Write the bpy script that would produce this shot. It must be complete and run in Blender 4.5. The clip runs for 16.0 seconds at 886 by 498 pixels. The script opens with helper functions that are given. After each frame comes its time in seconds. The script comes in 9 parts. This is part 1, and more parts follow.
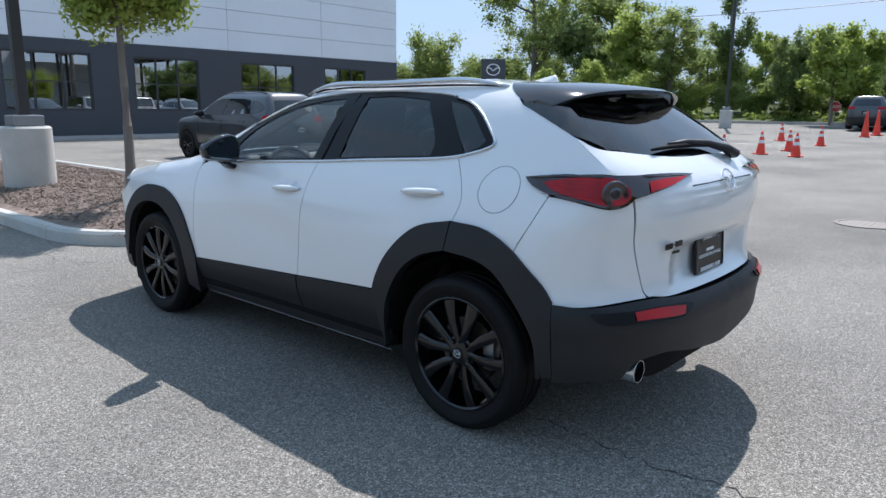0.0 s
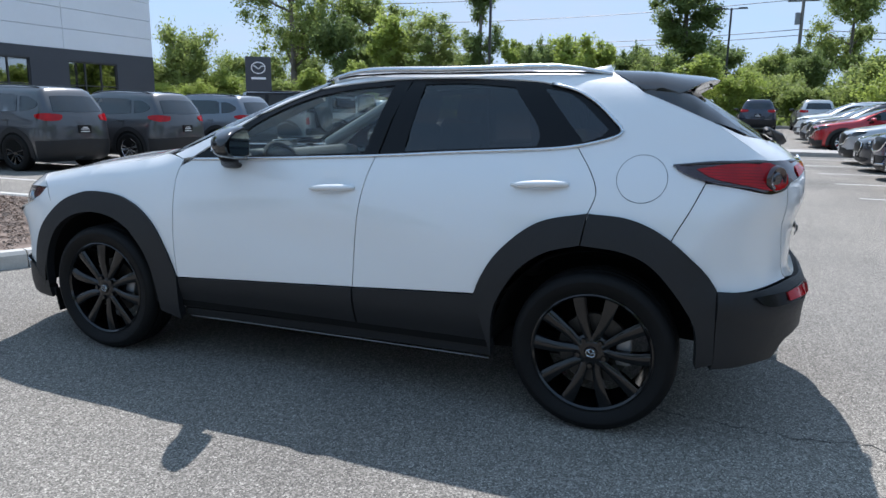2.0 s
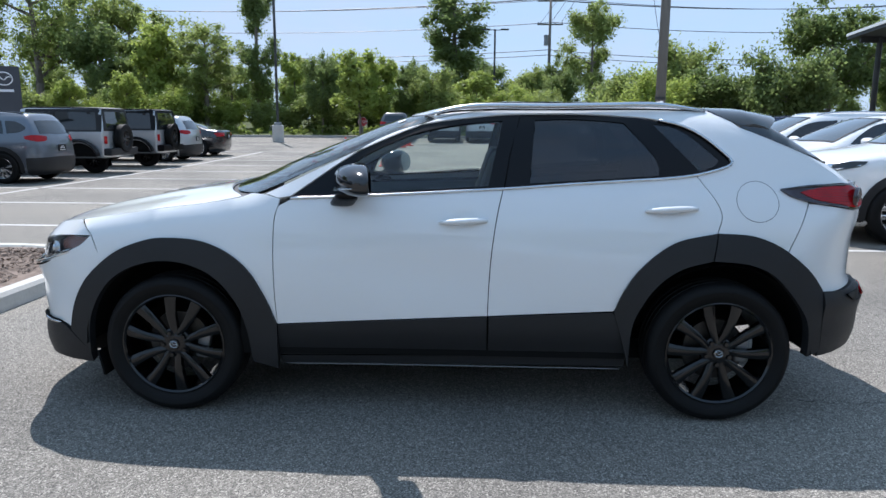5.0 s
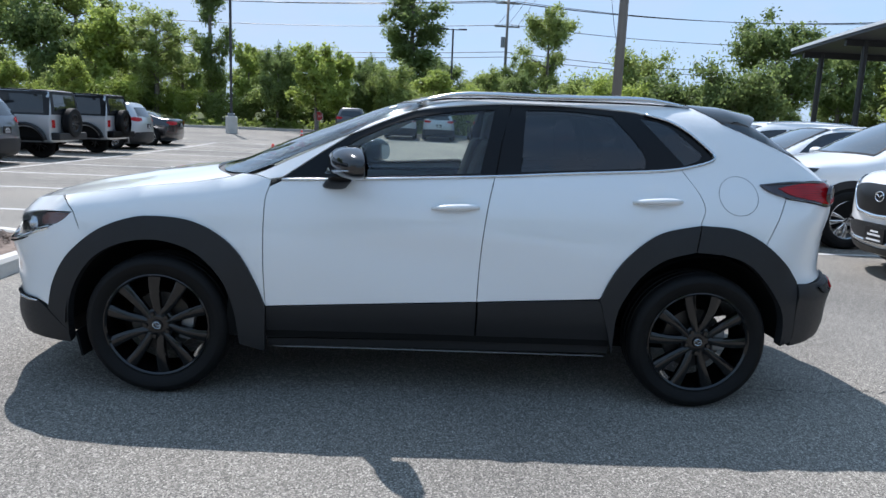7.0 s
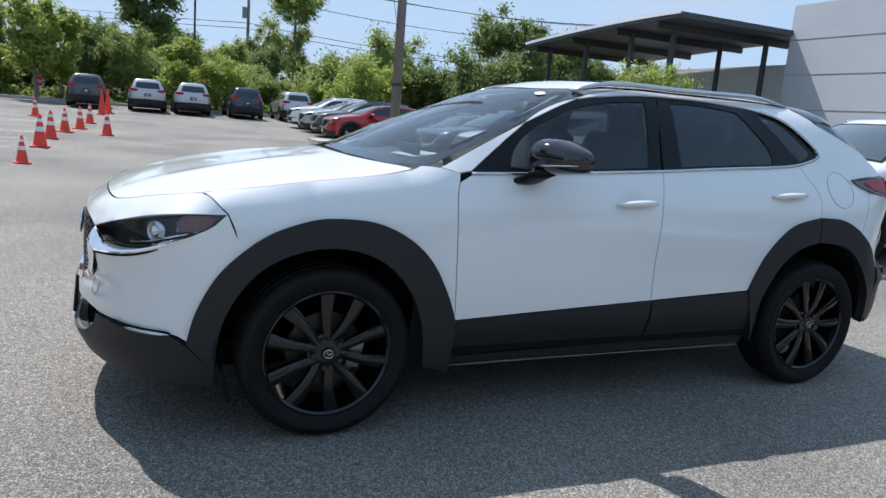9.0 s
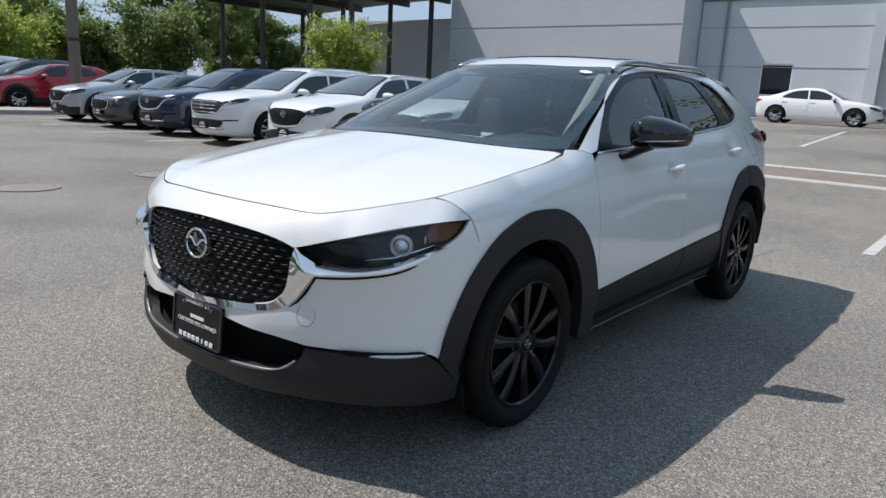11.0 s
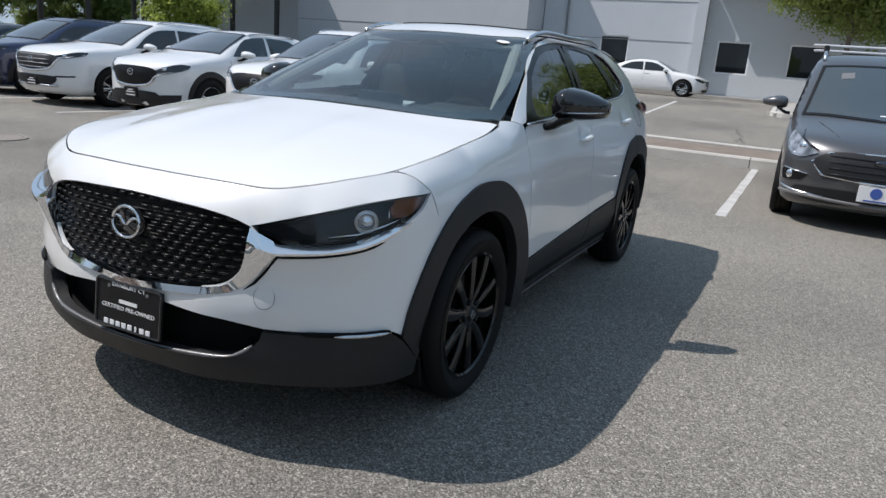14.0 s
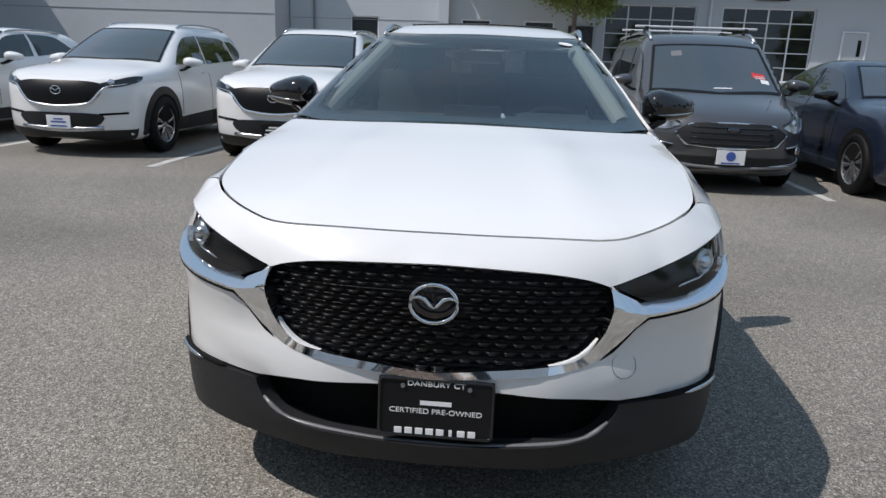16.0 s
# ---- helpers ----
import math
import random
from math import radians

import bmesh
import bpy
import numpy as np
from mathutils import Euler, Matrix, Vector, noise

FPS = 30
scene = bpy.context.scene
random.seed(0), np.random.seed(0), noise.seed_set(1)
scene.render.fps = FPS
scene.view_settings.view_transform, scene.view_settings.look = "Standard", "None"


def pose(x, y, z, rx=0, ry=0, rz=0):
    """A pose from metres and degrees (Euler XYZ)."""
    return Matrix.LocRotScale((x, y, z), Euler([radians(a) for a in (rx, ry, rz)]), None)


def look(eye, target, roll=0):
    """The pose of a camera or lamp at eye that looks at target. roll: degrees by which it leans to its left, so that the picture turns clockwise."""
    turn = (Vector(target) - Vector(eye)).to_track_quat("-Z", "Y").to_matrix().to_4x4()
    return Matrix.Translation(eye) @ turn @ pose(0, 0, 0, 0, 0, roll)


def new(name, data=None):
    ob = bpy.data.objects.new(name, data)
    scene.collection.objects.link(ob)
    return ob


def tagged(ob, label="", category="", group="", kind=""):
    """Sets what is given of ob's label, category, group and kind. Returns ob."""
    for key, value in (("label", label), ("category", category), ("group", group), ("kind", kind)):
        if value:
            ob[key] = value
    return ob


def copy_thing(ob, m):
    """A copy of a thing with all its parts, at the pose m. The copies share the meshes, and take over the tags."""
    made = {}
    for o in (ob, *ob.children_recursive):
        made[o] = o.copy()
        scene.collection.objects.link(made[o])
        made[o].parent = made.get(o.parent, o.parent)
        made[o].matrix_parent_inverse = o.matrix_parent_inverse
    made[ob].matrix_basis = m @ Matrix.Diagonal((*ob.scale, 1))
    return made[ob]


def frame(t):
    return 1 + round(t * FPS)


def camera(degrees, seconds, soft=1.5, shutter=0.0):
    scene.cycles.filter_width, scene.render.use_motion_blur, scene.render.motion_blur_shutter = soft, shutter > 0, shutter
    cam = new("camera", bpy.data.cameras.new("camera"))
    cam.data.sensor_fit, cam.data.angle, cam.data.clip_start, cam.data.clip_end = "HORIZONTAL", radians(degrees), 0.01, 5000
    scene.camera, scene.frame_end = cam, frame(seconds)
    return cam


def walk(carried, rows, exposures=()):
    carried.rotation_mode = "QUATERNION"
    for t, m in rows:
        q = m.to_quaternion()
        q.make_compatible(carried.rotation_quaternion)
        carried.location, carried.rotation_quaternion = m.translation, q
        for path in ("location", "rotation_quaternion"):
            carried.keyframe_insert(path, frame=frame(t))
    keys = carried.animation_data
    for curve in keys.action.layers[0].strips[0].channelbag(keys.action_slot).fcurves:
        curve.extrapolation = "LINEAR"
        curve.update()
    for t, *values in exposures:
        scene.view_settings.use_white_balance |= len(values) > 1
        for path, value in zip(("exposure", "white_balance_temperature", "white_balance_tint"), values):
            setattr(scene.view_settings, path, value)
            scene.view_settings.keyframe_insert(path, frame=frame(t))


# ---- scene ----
from mathutils.geometry import delaunay_2d_cdt

cam = camera(64.6, 16.0)
PATH = [
    (0, (-3.193, 3.099, 1.404), (-1.902, 1.625, 1.005), 0.5),
    (0.5, (-3.097, 3.161, 1.362), (-1.883, 1.626, 0.949), 0.8),
    (1, (-2.726, 3.251, 1.318), (-1.638, 1.625, 0.899), 0.9),
    (1.5, (-2.253, 3.463, 1.3), (-1.342, 1.729, 0.896), 1.0),
    (2, (-1.745, 3.686, 1.33), (-1.042, 1.855, 0.941), 0.8),
    (2.5, (-1.178, 3.782, 1.361), (-0.676, 1.882, 0.99), 0.5),
    (3, (-0.657, 3.926, 1.398), (-0.324, 1.986, 1.04), 0.3),
    (3.5, (-0.312, 3.962, 1.383), (-0.103, 2.004, 1.032), 0.1),
    (4, (-0.184, 4.059, 1.415), (-0.054, 2.094, 1.064), 0.0),
    (4.2, (-0.152, 4.08, 1.422), (-0.041, 2.114, 1.071), 0.1),
    (6.5, (-0.091, 4.202, 1.415), (-0.086, 2.233, 1.067), 1.4),
    (7, (0.072, 4.179, 1.357), (0.004, 2.211, 1.008), 2.4),
    (7.5, (0.456, 4.023, 1.3), (0.267, 2.063, 0.951), 3.3),
    (8, (0.969, 3.868, 1.26), (0.614, 1.931, 0.914), 4.2),
    (8.2, (1.19, 3.804, 1.279), (0.757, 1.882, 0.935), 4.4),
    (10.3, (3.192, 2.614, 1.28), (1.833, 1.207, 0.865), 3.8),
    (10.5, (3.351, 2.503, 1.294), (1.935, 1.155, 0.877), 3.5),
    (11, (3.595, 2.243, 1.293), (2.074, 1.018, 0.86), 2.9),
    (11.5, (3.709, 2.114, 1.31), (2.128, 0.971, 0.868), 2.5),
    (12, (3.777, 2.092, 1.331), (2.169, 0.989, 0.883), 2.3),
    (12.5, (3.792, 2.075, 1.328), (2.174, 0.99, 0.875), 2.4),
    (13, (3.785, 2.06, 1.327), (2.151, 1.006, 0.861), 3.0),
    (13.5, (3.771, 2.044, 1.328), (2.097, 1.062, 0.842), 3.8),
    (14, (3.762, 1.906, 1.296), (2.024, 1.055, 0.79), 4.7),
    (14.5, (3.854, 1.499, 1.28), (2.044, 0.819, 0.768), 5.0),
    (15, (3.88, 0.996, 1.283), (2.01, 0.507, 0.767), 4.2),
    (15.5, (3.843, 0.543, 1.311), (1.935, 0.238, 0.794), 3.1),
    (16, (3.947, 0.166, 1.332), (2.022, 0.001, 0.816), 2.1),
]
walk(cam, [(t, look(eye, target, roll)) for t, eye, target, roll in PATH], [(0, 1.14, 6000, 14), (8, 1.14, 6000, 14), (10.5, 0.77, 6350, 14), (13, 0.68, 6400, 14), (14.5, 0.63, 6400, 14), (16, 0.46, 6400, 14)])


# ---- daylight ----
SUN_WAY = Vector((-0.29, 0.72, -1.13)).normalized()
world = bpy.data.worlds.new("world")
scene.world = world
world.use_nodes = True
sky = world.node_tree.nodes.new("ShaderNodeTexSky")
sky.sky_type, sky.sun_disc = "NISHITA", False
sky.sun_elevation = math.asin(-SUN_WAY.z)
sky.sun_rotation = math.atan2(-SUN_WAY.x, -SUN_WAY.y)
sky.altitude, sky.air_density, sky.dust_density, sky.ozone_density = 50, 1.0, 0.25, 3.5
soften = world.node_tree.nodes.new("ShaderNodeGamma")
soften.inputs[1].default_value = 0.42
world.node_tree.links.new(sky.outputs[0], soften.inputs[0])
rich = world.node_tree.nodes.new("ShaderNodeHueSaturation")
rich.inputs["Saturation"].default_value = 1.5
world.node_tree.links.new(soften.outputs[0], rich.inputs["Color"])
# thin haze clouds, and a limit to the glare along the horizon
cloud, veil, spread_cloud, limit = (world.node_tree.nodes.new(k) for k in ("ShaderNodeTexNoise", "ShaderNodeMix", "ShaderNodeMapRange", "ShaderNodeMix"))
cloud.inputs["Scale"].default_value, cloud.inputs["Detail"].default_value, cloud.inputs["Roughness"].default_value = 2.6, 7.0, 0.62
stretch_cloud = world.node_tree.nodes.new("ShaderNodeMapping")
stretch_cloud.inputs["Scale"].default_value = (1.0, 1.0, 2.6)
world.node_tree.links.new(world.node_tree.nodes.new("ShaderNodeTexCoord").outputs["Generated"], stretch_cloud.inputs["Vector"])
world.node_tree.links.new(stretch_cloud.outputs[0], cloud.inputs["Vector"])
world.node_tree.links.new(cloud.outputs[0], spread_cloud.inputs["Value"])
for socket, value in (("From Min", 0.46), ("From Max", 0.72), ("To Min", 0.0), ("To Max", 0.6)):
    spread_cloud.inputs[socket].default_value = value
for node, blend in ((veil, "MIX"), (limit, "DARKEN")):
    node.data_type, node.blend_type = "RGBA", blend
limit.inputs["Factor"].default_value = 0.85
limit.inputs["B"].default_value = (0.76, 1.04, 1.36, 1)
world.node_tree.links.new(rich.outputs[0], limit.inputs["A"])
world.node_tree.links.new(limit.outputs["Result"], veil.inputs["A"])
veil.inputs["B"].default_value = (1.05, 1.16, 1.32, 1)
world.node_tree.links.new(spread_cloud.outputs[0], veil.inputs["Factor"])
world.node_tree.links.new(veil.outputs["Result"], world.node_tree.nodes["Background"].inputs[0])
world.node_tree.nodes["Background"].inputs[1].default_value = 0.285
sun = new("sun", bpy.data.lights.new("sun", "SUN"))
sun.data.energy, sun.data.angle, sun.data.color = 2.8, radians(0.55), (1.0, 0.955, 0.89)
sun.matrix_world = look((0, 0, 30), Vector((0, 0, 30)) + SUN_WAY)


# ---- materials ----
def mat(name, base, rough=0.5, metal=0.0, coat=0.0, second=None, scale=8.0, spread=0.35, bump=0.0, bump_scale=60.0, emit=0.0, spec=0.5, stretch=None, island=0.0):
    """A principled material whose colour drifts between base and second in patches, with fine grain and relief."""
    m = bpy.data.materials.new(name)
    m.use_nodes = True
    n, link = m.node_tree.nodes, m.node_tree.links.new
    p = n["Principled BSDF"]
    p.inputs["Roughness"].default_value, p.inputs["Metallic"].default_value = rough, metal
    p.inputs["Coat Weight"].default_value, p.inputs["Coat Roughness"].default_value = coat, 0.03
    p.inputs["Specular IOR Level"].default_value = spec
    base4 = (*base, 1)
    p.inputs["Base Color"].default_value = base4
    if second or bump:
        where = n.new("ShaderNodeTexCoord").outputs["Object"]
        if stretch:
            mapping = n.new("ShaderNodeMapping")
            mapping.inputs["Scale"].default_value = stretch
            link(where, mapping.inputs[0])
            where = mapping.outputs[0]
    if second:
        big, fine, mix = n.new("ShaderNodeTexNoise"), n.new("ShaderNodeTexNoise"), n.new("ShaderNodeMix")
        mix.data_type = "RGBA"
        for node, s in ((big, scale), (fine, scale * 14)):
            link(where, node.inputs["Vector"])
            node.inputs["Scale"].default_value, node.inputs["Detail"].default_value = s, 4
        add = n.new("ShaderNodeMath")
        add.operation = "MULTIPLY_ADD"
        link(fine.outputs[0], add.inputs[0])
        add.inputs[1].default_value = 0.5
        link(big.outputs[0], add.inputs[2])
        ramp = n.new("ShaderNodeMapRange")
        ramp.inputs["From Min"].default_value, ramp.inputs["From Max"].default_value = 0.75 - spread, 0.75 + spread
        source = add.outputs[0]
        if island:
            geo, more = n.new("ShaderNodeNewGeometry"), n.new("ShaderNodeMath")
            more.operation = "MULTIPLY_ADD"
            link(geo.outputs["Random Per Island"], more.inputs[0])
            more.inputs[1].default_value = island
            link(source, more.inputs[2])
            source = more.outputs[0]
        link(source, ramp.inputs[0])
        link(ramp.outputs[0], mix.inputs["Factor"])
        mix.inputs["A"].default_value, mix.inputs["B"].default_value = base4, (*second, 1)
        link(mix.outputs["Result"], p.inputs["Base Color"])
    if bump:
        tex, b = n.new("ShaderNodeTexNoise"), n.new("ShaderNodeBump")
        link(where, tex.inputs["Vector"])
        tex.inputs["Scale"].default_value, tex.inputs["Detail"].default_value = bump_scale, 5
        b.inputs["Strength"].default_value, b.inputs["Distance"].default_value = min(bump, 1.0), 0.01
        link(tex.outputs[0], b.inputs["Height"])
        link(b.outputs[0], p.inputs["Normal"])
    if emit:
        p.inputs["Emission Color"].default_value, p.inputs["Emission Strength"].default_value = base4, emit
    return m


def glass_mat(name, tint, rough=0.0, facing=0.045):
    """A thin pane: clear with a tint, and more of a mirror the more it is seen at a slant."""
    m = bpy.data.materials.new(name)
    m.use_nodes = True
    n, link = m.node_tree.nodes, m.node_tree.links.new
    n.remove(n["Principled BSDF"])
    clear, gloss, slant, mix = (n.new(k) for k in ("ShaderNodeBsdfTransparent", "ShaderNodeBsdfGlossy", "ShaderNodeLayerWeight", "ShaderNodeMixShader"))
    clear.inputs[0].default_value = (*tint, 1)
    gloss.inputs["Roughness"].default_value = rough
    slant.inputs["Blend"].default_value = 0.5
    steep, scaled = n.new("ShaderNodeMath"), n.new("ShaderNodeMath")
    steep.operation, scaled.operation = "POWER", "MULTIPLY_ADD"
    link(slant.outputs["Facing"], steep.inputs[0])
    steep.inputs[1].default_value = 4.0
    link(steep.outputs[0], scaled.inputs[0])
    scaled.inputs[1].default_value, scaled.inputs[2].default_value = 1 - facing, facing
    link(scaled.outputs[0], mix.inputs[0])
    link(clear.outputs[0], mix.inputs[1])
    link(gloss.outputs[0], mix.inputs[2])
    link(mix.outputs[0], n["Material Output"].inputs[0])
    return m


def asphalt_mat():
    """Worn grey asphalt with pale and dark stones, patches and fine cracks."""
    m = bpy.data.materials.new("asphalt")
    m.use_nodes = True
    n, link = m.node_tree.nodes, m.node_tree.links.new
    p = n["Principled BSDF"]
    p.inputs["Roughness"].default_value = 0.85
    p.inputs["Specular IOR Level"].default_value = 0.2
    where = n.new("ShaderNodeTexCoord").outputs["Object"]

    def tex(kind, scale, detail=3.0):
        t = n.new(kind)
        link(where, t.inputs["Vector"])
        t.inputs["Scale"].default_value = scale
        if kind == "ShaderNodeTexNoise":
            t.inputs["Detail"].default_value = detail
        return t

    def ramp(source, stops):
        r = n.new("ShaderNodeValToRGB")
        link(source, r.inputs[0])
        while len(r.color_ramp.elements) < len(stops):
            r.color_ramp.elements.new(0.5)
        for e, (at, c) in zip(r.color_ramp.elements, stops):
            e.position, e.color = at, (*c, 1)
        return r.outputs[0]

    def mixed(kind, fac, a, b):
        x = n.new("ShaderNodeMix")
        x.data_type, x.blend_type = "RGBA", kind
        x.inputs["Factor"].default_value = fac
        link(a, x.inputs["A"])
        link(b, x.inputs["B"])
        return x.outputs["Result"]

    stones = tex("ShaderNodeTexVoronoi", 175.0)
    tone = ramp(stones.outputs["Color"], [(0.0, (0.06, 0.056, 0.051)), (0.4, (0.155, 0.145, 0.130)), (0.7, (0.25, 0.234, 0.209)), (1.0, (0.50, 0.47, 0.42))])
    patches = ramp(tex("ShaderNodeTexNoise", 0.35, 5).outputs[0], [(0.32, (0.77, 0.77, 0.772)), (0.5, (1.07, 1.065, 1.05)), (0.68, (1.25, 1.235, 1.195))])
    mottle = ramp(tex("ShaderNodeTexNoise", 38.0, 5).outputs[0], [(0.3, (0.84, 0.84, 0.84)), (0.7, (1.13, 1.13, 1.12))])
    colour = mixed("MULTIPLY", 1.0, mixed("MULTIPLY", 1.0, tone, patches), mottle)
    link(colour, p.inputs["Base Color"])
    b = n.new("ShaderNodeBump")
    b.inputs["Strength"].default_value, b.inputs["Distance"].default_value = 0.40, 0.006
    link(stones.outputs["Distance"], b.inputs["Height"])
    b.invert = True
    link(b.outputs[0], p.inputs["Normal"])
    return m


ASPHALT = asphalt_mat()
CONCRETE = mat("concrete", (0.42, 0.40, 0.37), 0.85, second=(0.30, 0.285, 0.26), scale=2.5, bump=0.3, bump_scale=90)
PALE_CONCRETE = mat("pale_concrete", (0.56, 0.54, 0.50), 0.85, second=(0.42, 0.40, 0.365), scale=3, bump=0.3, bump_scale=70)
MULCH = mat("mulch", (0.075, 0.052, 0.040), 0.95, second=(0.23, 0.175, 0.14), scale=6, spread=0.2, island=0.5)
LINE_PAINT = mat("line_paint", (0.62, 0.61, 0.58), 0.7, second=(0.36, 0.355, 0.34), scale=4, spread=0.3, bump=0.3, bump_scale=200)
PEARL = mat("pearl_white_paint", (0.76, 0.76, 0.755), 0.28, coat=1.0)
PLASTIC = mat("black_textured_plastic", (0.0135, 0.0138, 0.015), 0.5, second=(0.019, 0.0194, 0.021), scale=3, bump=0.15, bump_scale=900, spec=0.34)
GLOSS_BLACK = mat("gloss_black", (0.008, 0.008, 0.009), 0.08, coat=0.6)
GRILLE_BLACK = mat("grille_black", (0.006, 0.006, 0.0065), 0.38, spec=0.25)
SEAL = mat("black_rubber_seal", (0.004, 0.004, 0.004), 0.85, spec=0.2)
TYRE = mat("tyre_rubber", (0.005, 0.005, 0.0054), 0.6, spec=0.18, second=(0.009, 0.009, 0.009), scale=7, spread=0.4, bump=0.2, bump_scale=300)
RIM_BLACK = mat("black_alloy", (0.004, 0.004, 0.0045), 0.12, spec=0.5)
RIDGE = mat("satin_grey_plastic", (0.16, 0.16, 0.165), 0.3)
BADGE = mat("dark_chrome", (0.12, 0.12, 0.13), 0.15, metal=1.0)
FLAP_GAP = mat("grey_seam", (0.10, 0.10, 0.105), 0.8)
RIM_SILVER = mat("silver_alloy", (0.55, 0.56, 0.57), 0.25, metal=0.9)
CHROME = mat("chrome", (0.86, 0.87, 0.88), 0.06, metal=1.0)
BAR_SILVER = mat("brushed_silver_bar", (0.80, 0.80, 0.81), 0.4, metal=0.25, second=(0.70, 0.70, 0.71), scale=6)
PRINT_BLUE = mat("blue_print", (0.05, 0.10, 0.36), 0.5)
SATIN = mat("satin_chrome", (0.60, 0.62, 0.64), 0.24, metal=1.0)
STEEL = mat("brake_steel", (0.055, 0.053, 0.05), 0.5, metal=1.0, second=(0.11, 0.105, 0.10), scale=9)
CLEAR = glass_mat("clear_glass", (0.82, 0.88, 0.86), facing=0.06)
WINDSCREEN = glass_mat("windscreen_glass", (0.66, 0.74, 0.73), facing=0.11)
PRIVACY = glass_mat("privacy_glass", (0.10, 0.105, 0.11), facing=0.075)
LENS = glass_mat("lamp_lens", (0.93, 0.94, 0.95))
DARK_GLASS = mat("dark_glass", (0.012, 0.015, 0.017), 0.03, coat=0.5)
SCREEN_GLASS = mat("grey_screen_glass", (0.036, 0.045, 0.048), 0.03, coat=1.0, spec=1.0)
HEAD_CLEAR = mat("clear_headlight", (0.55, 0.57, 0.60), 0.08, metal=0.6, coat=1.0, second=(0.12, 0.125, 0.13), scale=9, spread=0.15)
STICKER_RED = mat("red_sticker", (0.60, 0.03, 0.04), 0.5, second=(0.52, 0.03, 0.04), scale=20)
RED_LENS = mat("red_lens", (0.52, 0.006, 0.010), 0.06, spec=0.3, second=(0.26, 0.004, 0.008), scale=9)
DARK_RED = mat("smoked_red_lens", (0.022, 0.003, 0.004), 0.06, coat=1.0)
AMBER = mat("amber_lens", (0.10, 0.028, 0.018), 0.15, coat=0.3, second=(0.16, 0.05, 0.03), scale=30)
REFLECTOR = mat("lamp_reflector", (0.75, 0.76, 0.78), 0.12, metal=1.0)
TRIM = mat("black_cabin_trim", (0.03, 0.031, 0.032), 0.6, second=(0.042, 0.043, 0.044), scale=5, bump=0.1, bump_scale=500)
LEATHER = mat("black_leather", (0.011, 0.0105, 0.011), 0.65, second=(0.018, 0.0175, 0.0175), scale=6, bump=0.2, bump_scale=250, spec=0.15)
DOOR_CARD = mat("grey_door_lining", (0.11, 0.115, 0.11), 0.7, second=(0.14, 0.145, 0.14), scale=5, bump=0.1, bump_scale=400)
GREY_LINER = mat("grey_headlining", (0.42, 0.41, 0.39), 0.95, second=(0.36, 0.35, 0.33), scale=9)
PLATE_BLACK = mat("plate_black", (0.009, 0.009, 0.010), 0.3, spec=0.25)
PLATE_WHITE = mat("plate_white_print", (0.75, 0.75, 0.75), 0.5)
ORANGE = mat("cone_orange", (0.85, 0.065, 0.03), 0.5, second=(0.65, 0.05, 0.03), scale=9)
CONE_WHITE = mat("cone_white_band", (0.75, 0.75, 0.75), 0.35)
BARK = mat("bark", (0.24, 0.20, 0.17), 0.95, second=(0.12, 0.10, 0.085), scale=6, bump=0.9, bump_scale=25, stretch=(1, 1, 0.25))
def leaf_mat(name, a, b):
    m = mat(name, a, 0.5, second=b, scale=0.9, spread=0.3, island=0.7, spec=0.35)
    p = m.node_tree.nodes["Principled BSDF"]
    n, link = m.node_tree.nodes, m.node_tree.links.new
    thin, mix = n.new("ShaderNodeBsdfTranslucent"), n.new("ShaderNodeMixShader")
    link(p.inputs["Base Color"].links[0].from_socket, thin.inputs[0])
    mix.inputs[0].default_value = 0.65
    link(p.outputs[0], mix.inputs[1])
    link(thin.outputs[0], mix.inputs[2])
    link(mix.outputs[0], n["Material Output"].inputs[0])
    return m
LEAF = leaf_mat("leaf_green", (0.15, 0.21, 0.06), (0.31, 0.37, 0.115))
LEAF_DARK = leaf_mat("leaf_dark_green", (0.105, 0.16, 0.055), (0.21, 0.27, 0.09))
LEAF_BRIGHT = leaf_mat("leaf_yellow_green", (0.19, 0.265, 0.055), (0.36, 0.43, 0.10))
GRASS = leaf_mat("grass_green", (0.10, 0.16, 0.03), (0.20, 0.25, 0.06))
POLE_GREY = mat("weathered_wood_pole", (0.22, 0.20, 0.175), 0.9, second=(0.13, 0.12, 0.105), scale=3, bump=0.5, bump_scale=30, stretch=(1, 1, 0.1))
METAL_DARK = mat("dark_bronze_paint", (0.035, 0.034, 0.033), 0.45)
METAL_GREY = mat("galvanised_metal", (0.25, 0.26, 0.27), 0.4, metal=0.6)
PILLAR_BLACK = mat("satin_black_pillar", (0.005, 0.005, 0.0055), 0.25, spec=0.2)
MIRROR = mat("mirror_glass", (0.30, 0.33, 0.33), 0.03, metal=1.0)
DIRT = mat("old_dirt", (0.16, 0.125, 0.10), 0.95, second=(0.24, 0.20, 0.165), scale=3, bump=0.5, bump_scale=60)
CHARCOAL = mat("charcoal_panel", (0.046, 0.049, 0.060), 0.5, second=(0.056, 0.060, 0.071), scale=0.6, bump=0.05, bump_scale=30)
WHITE_PANEL = mat("white_metal_panel", (0.80, 0.81, 0.83), 0.4, second=(0.74, 0.75, 0.77), scale=0.4)
GREY_WALL = mat("pale_grey_stucco", (0.50, 0.52, 0.545), 0.85, second=(0.44, 0.46, 0.485), scale=0.5, bump=0.2, bump_scale=60)
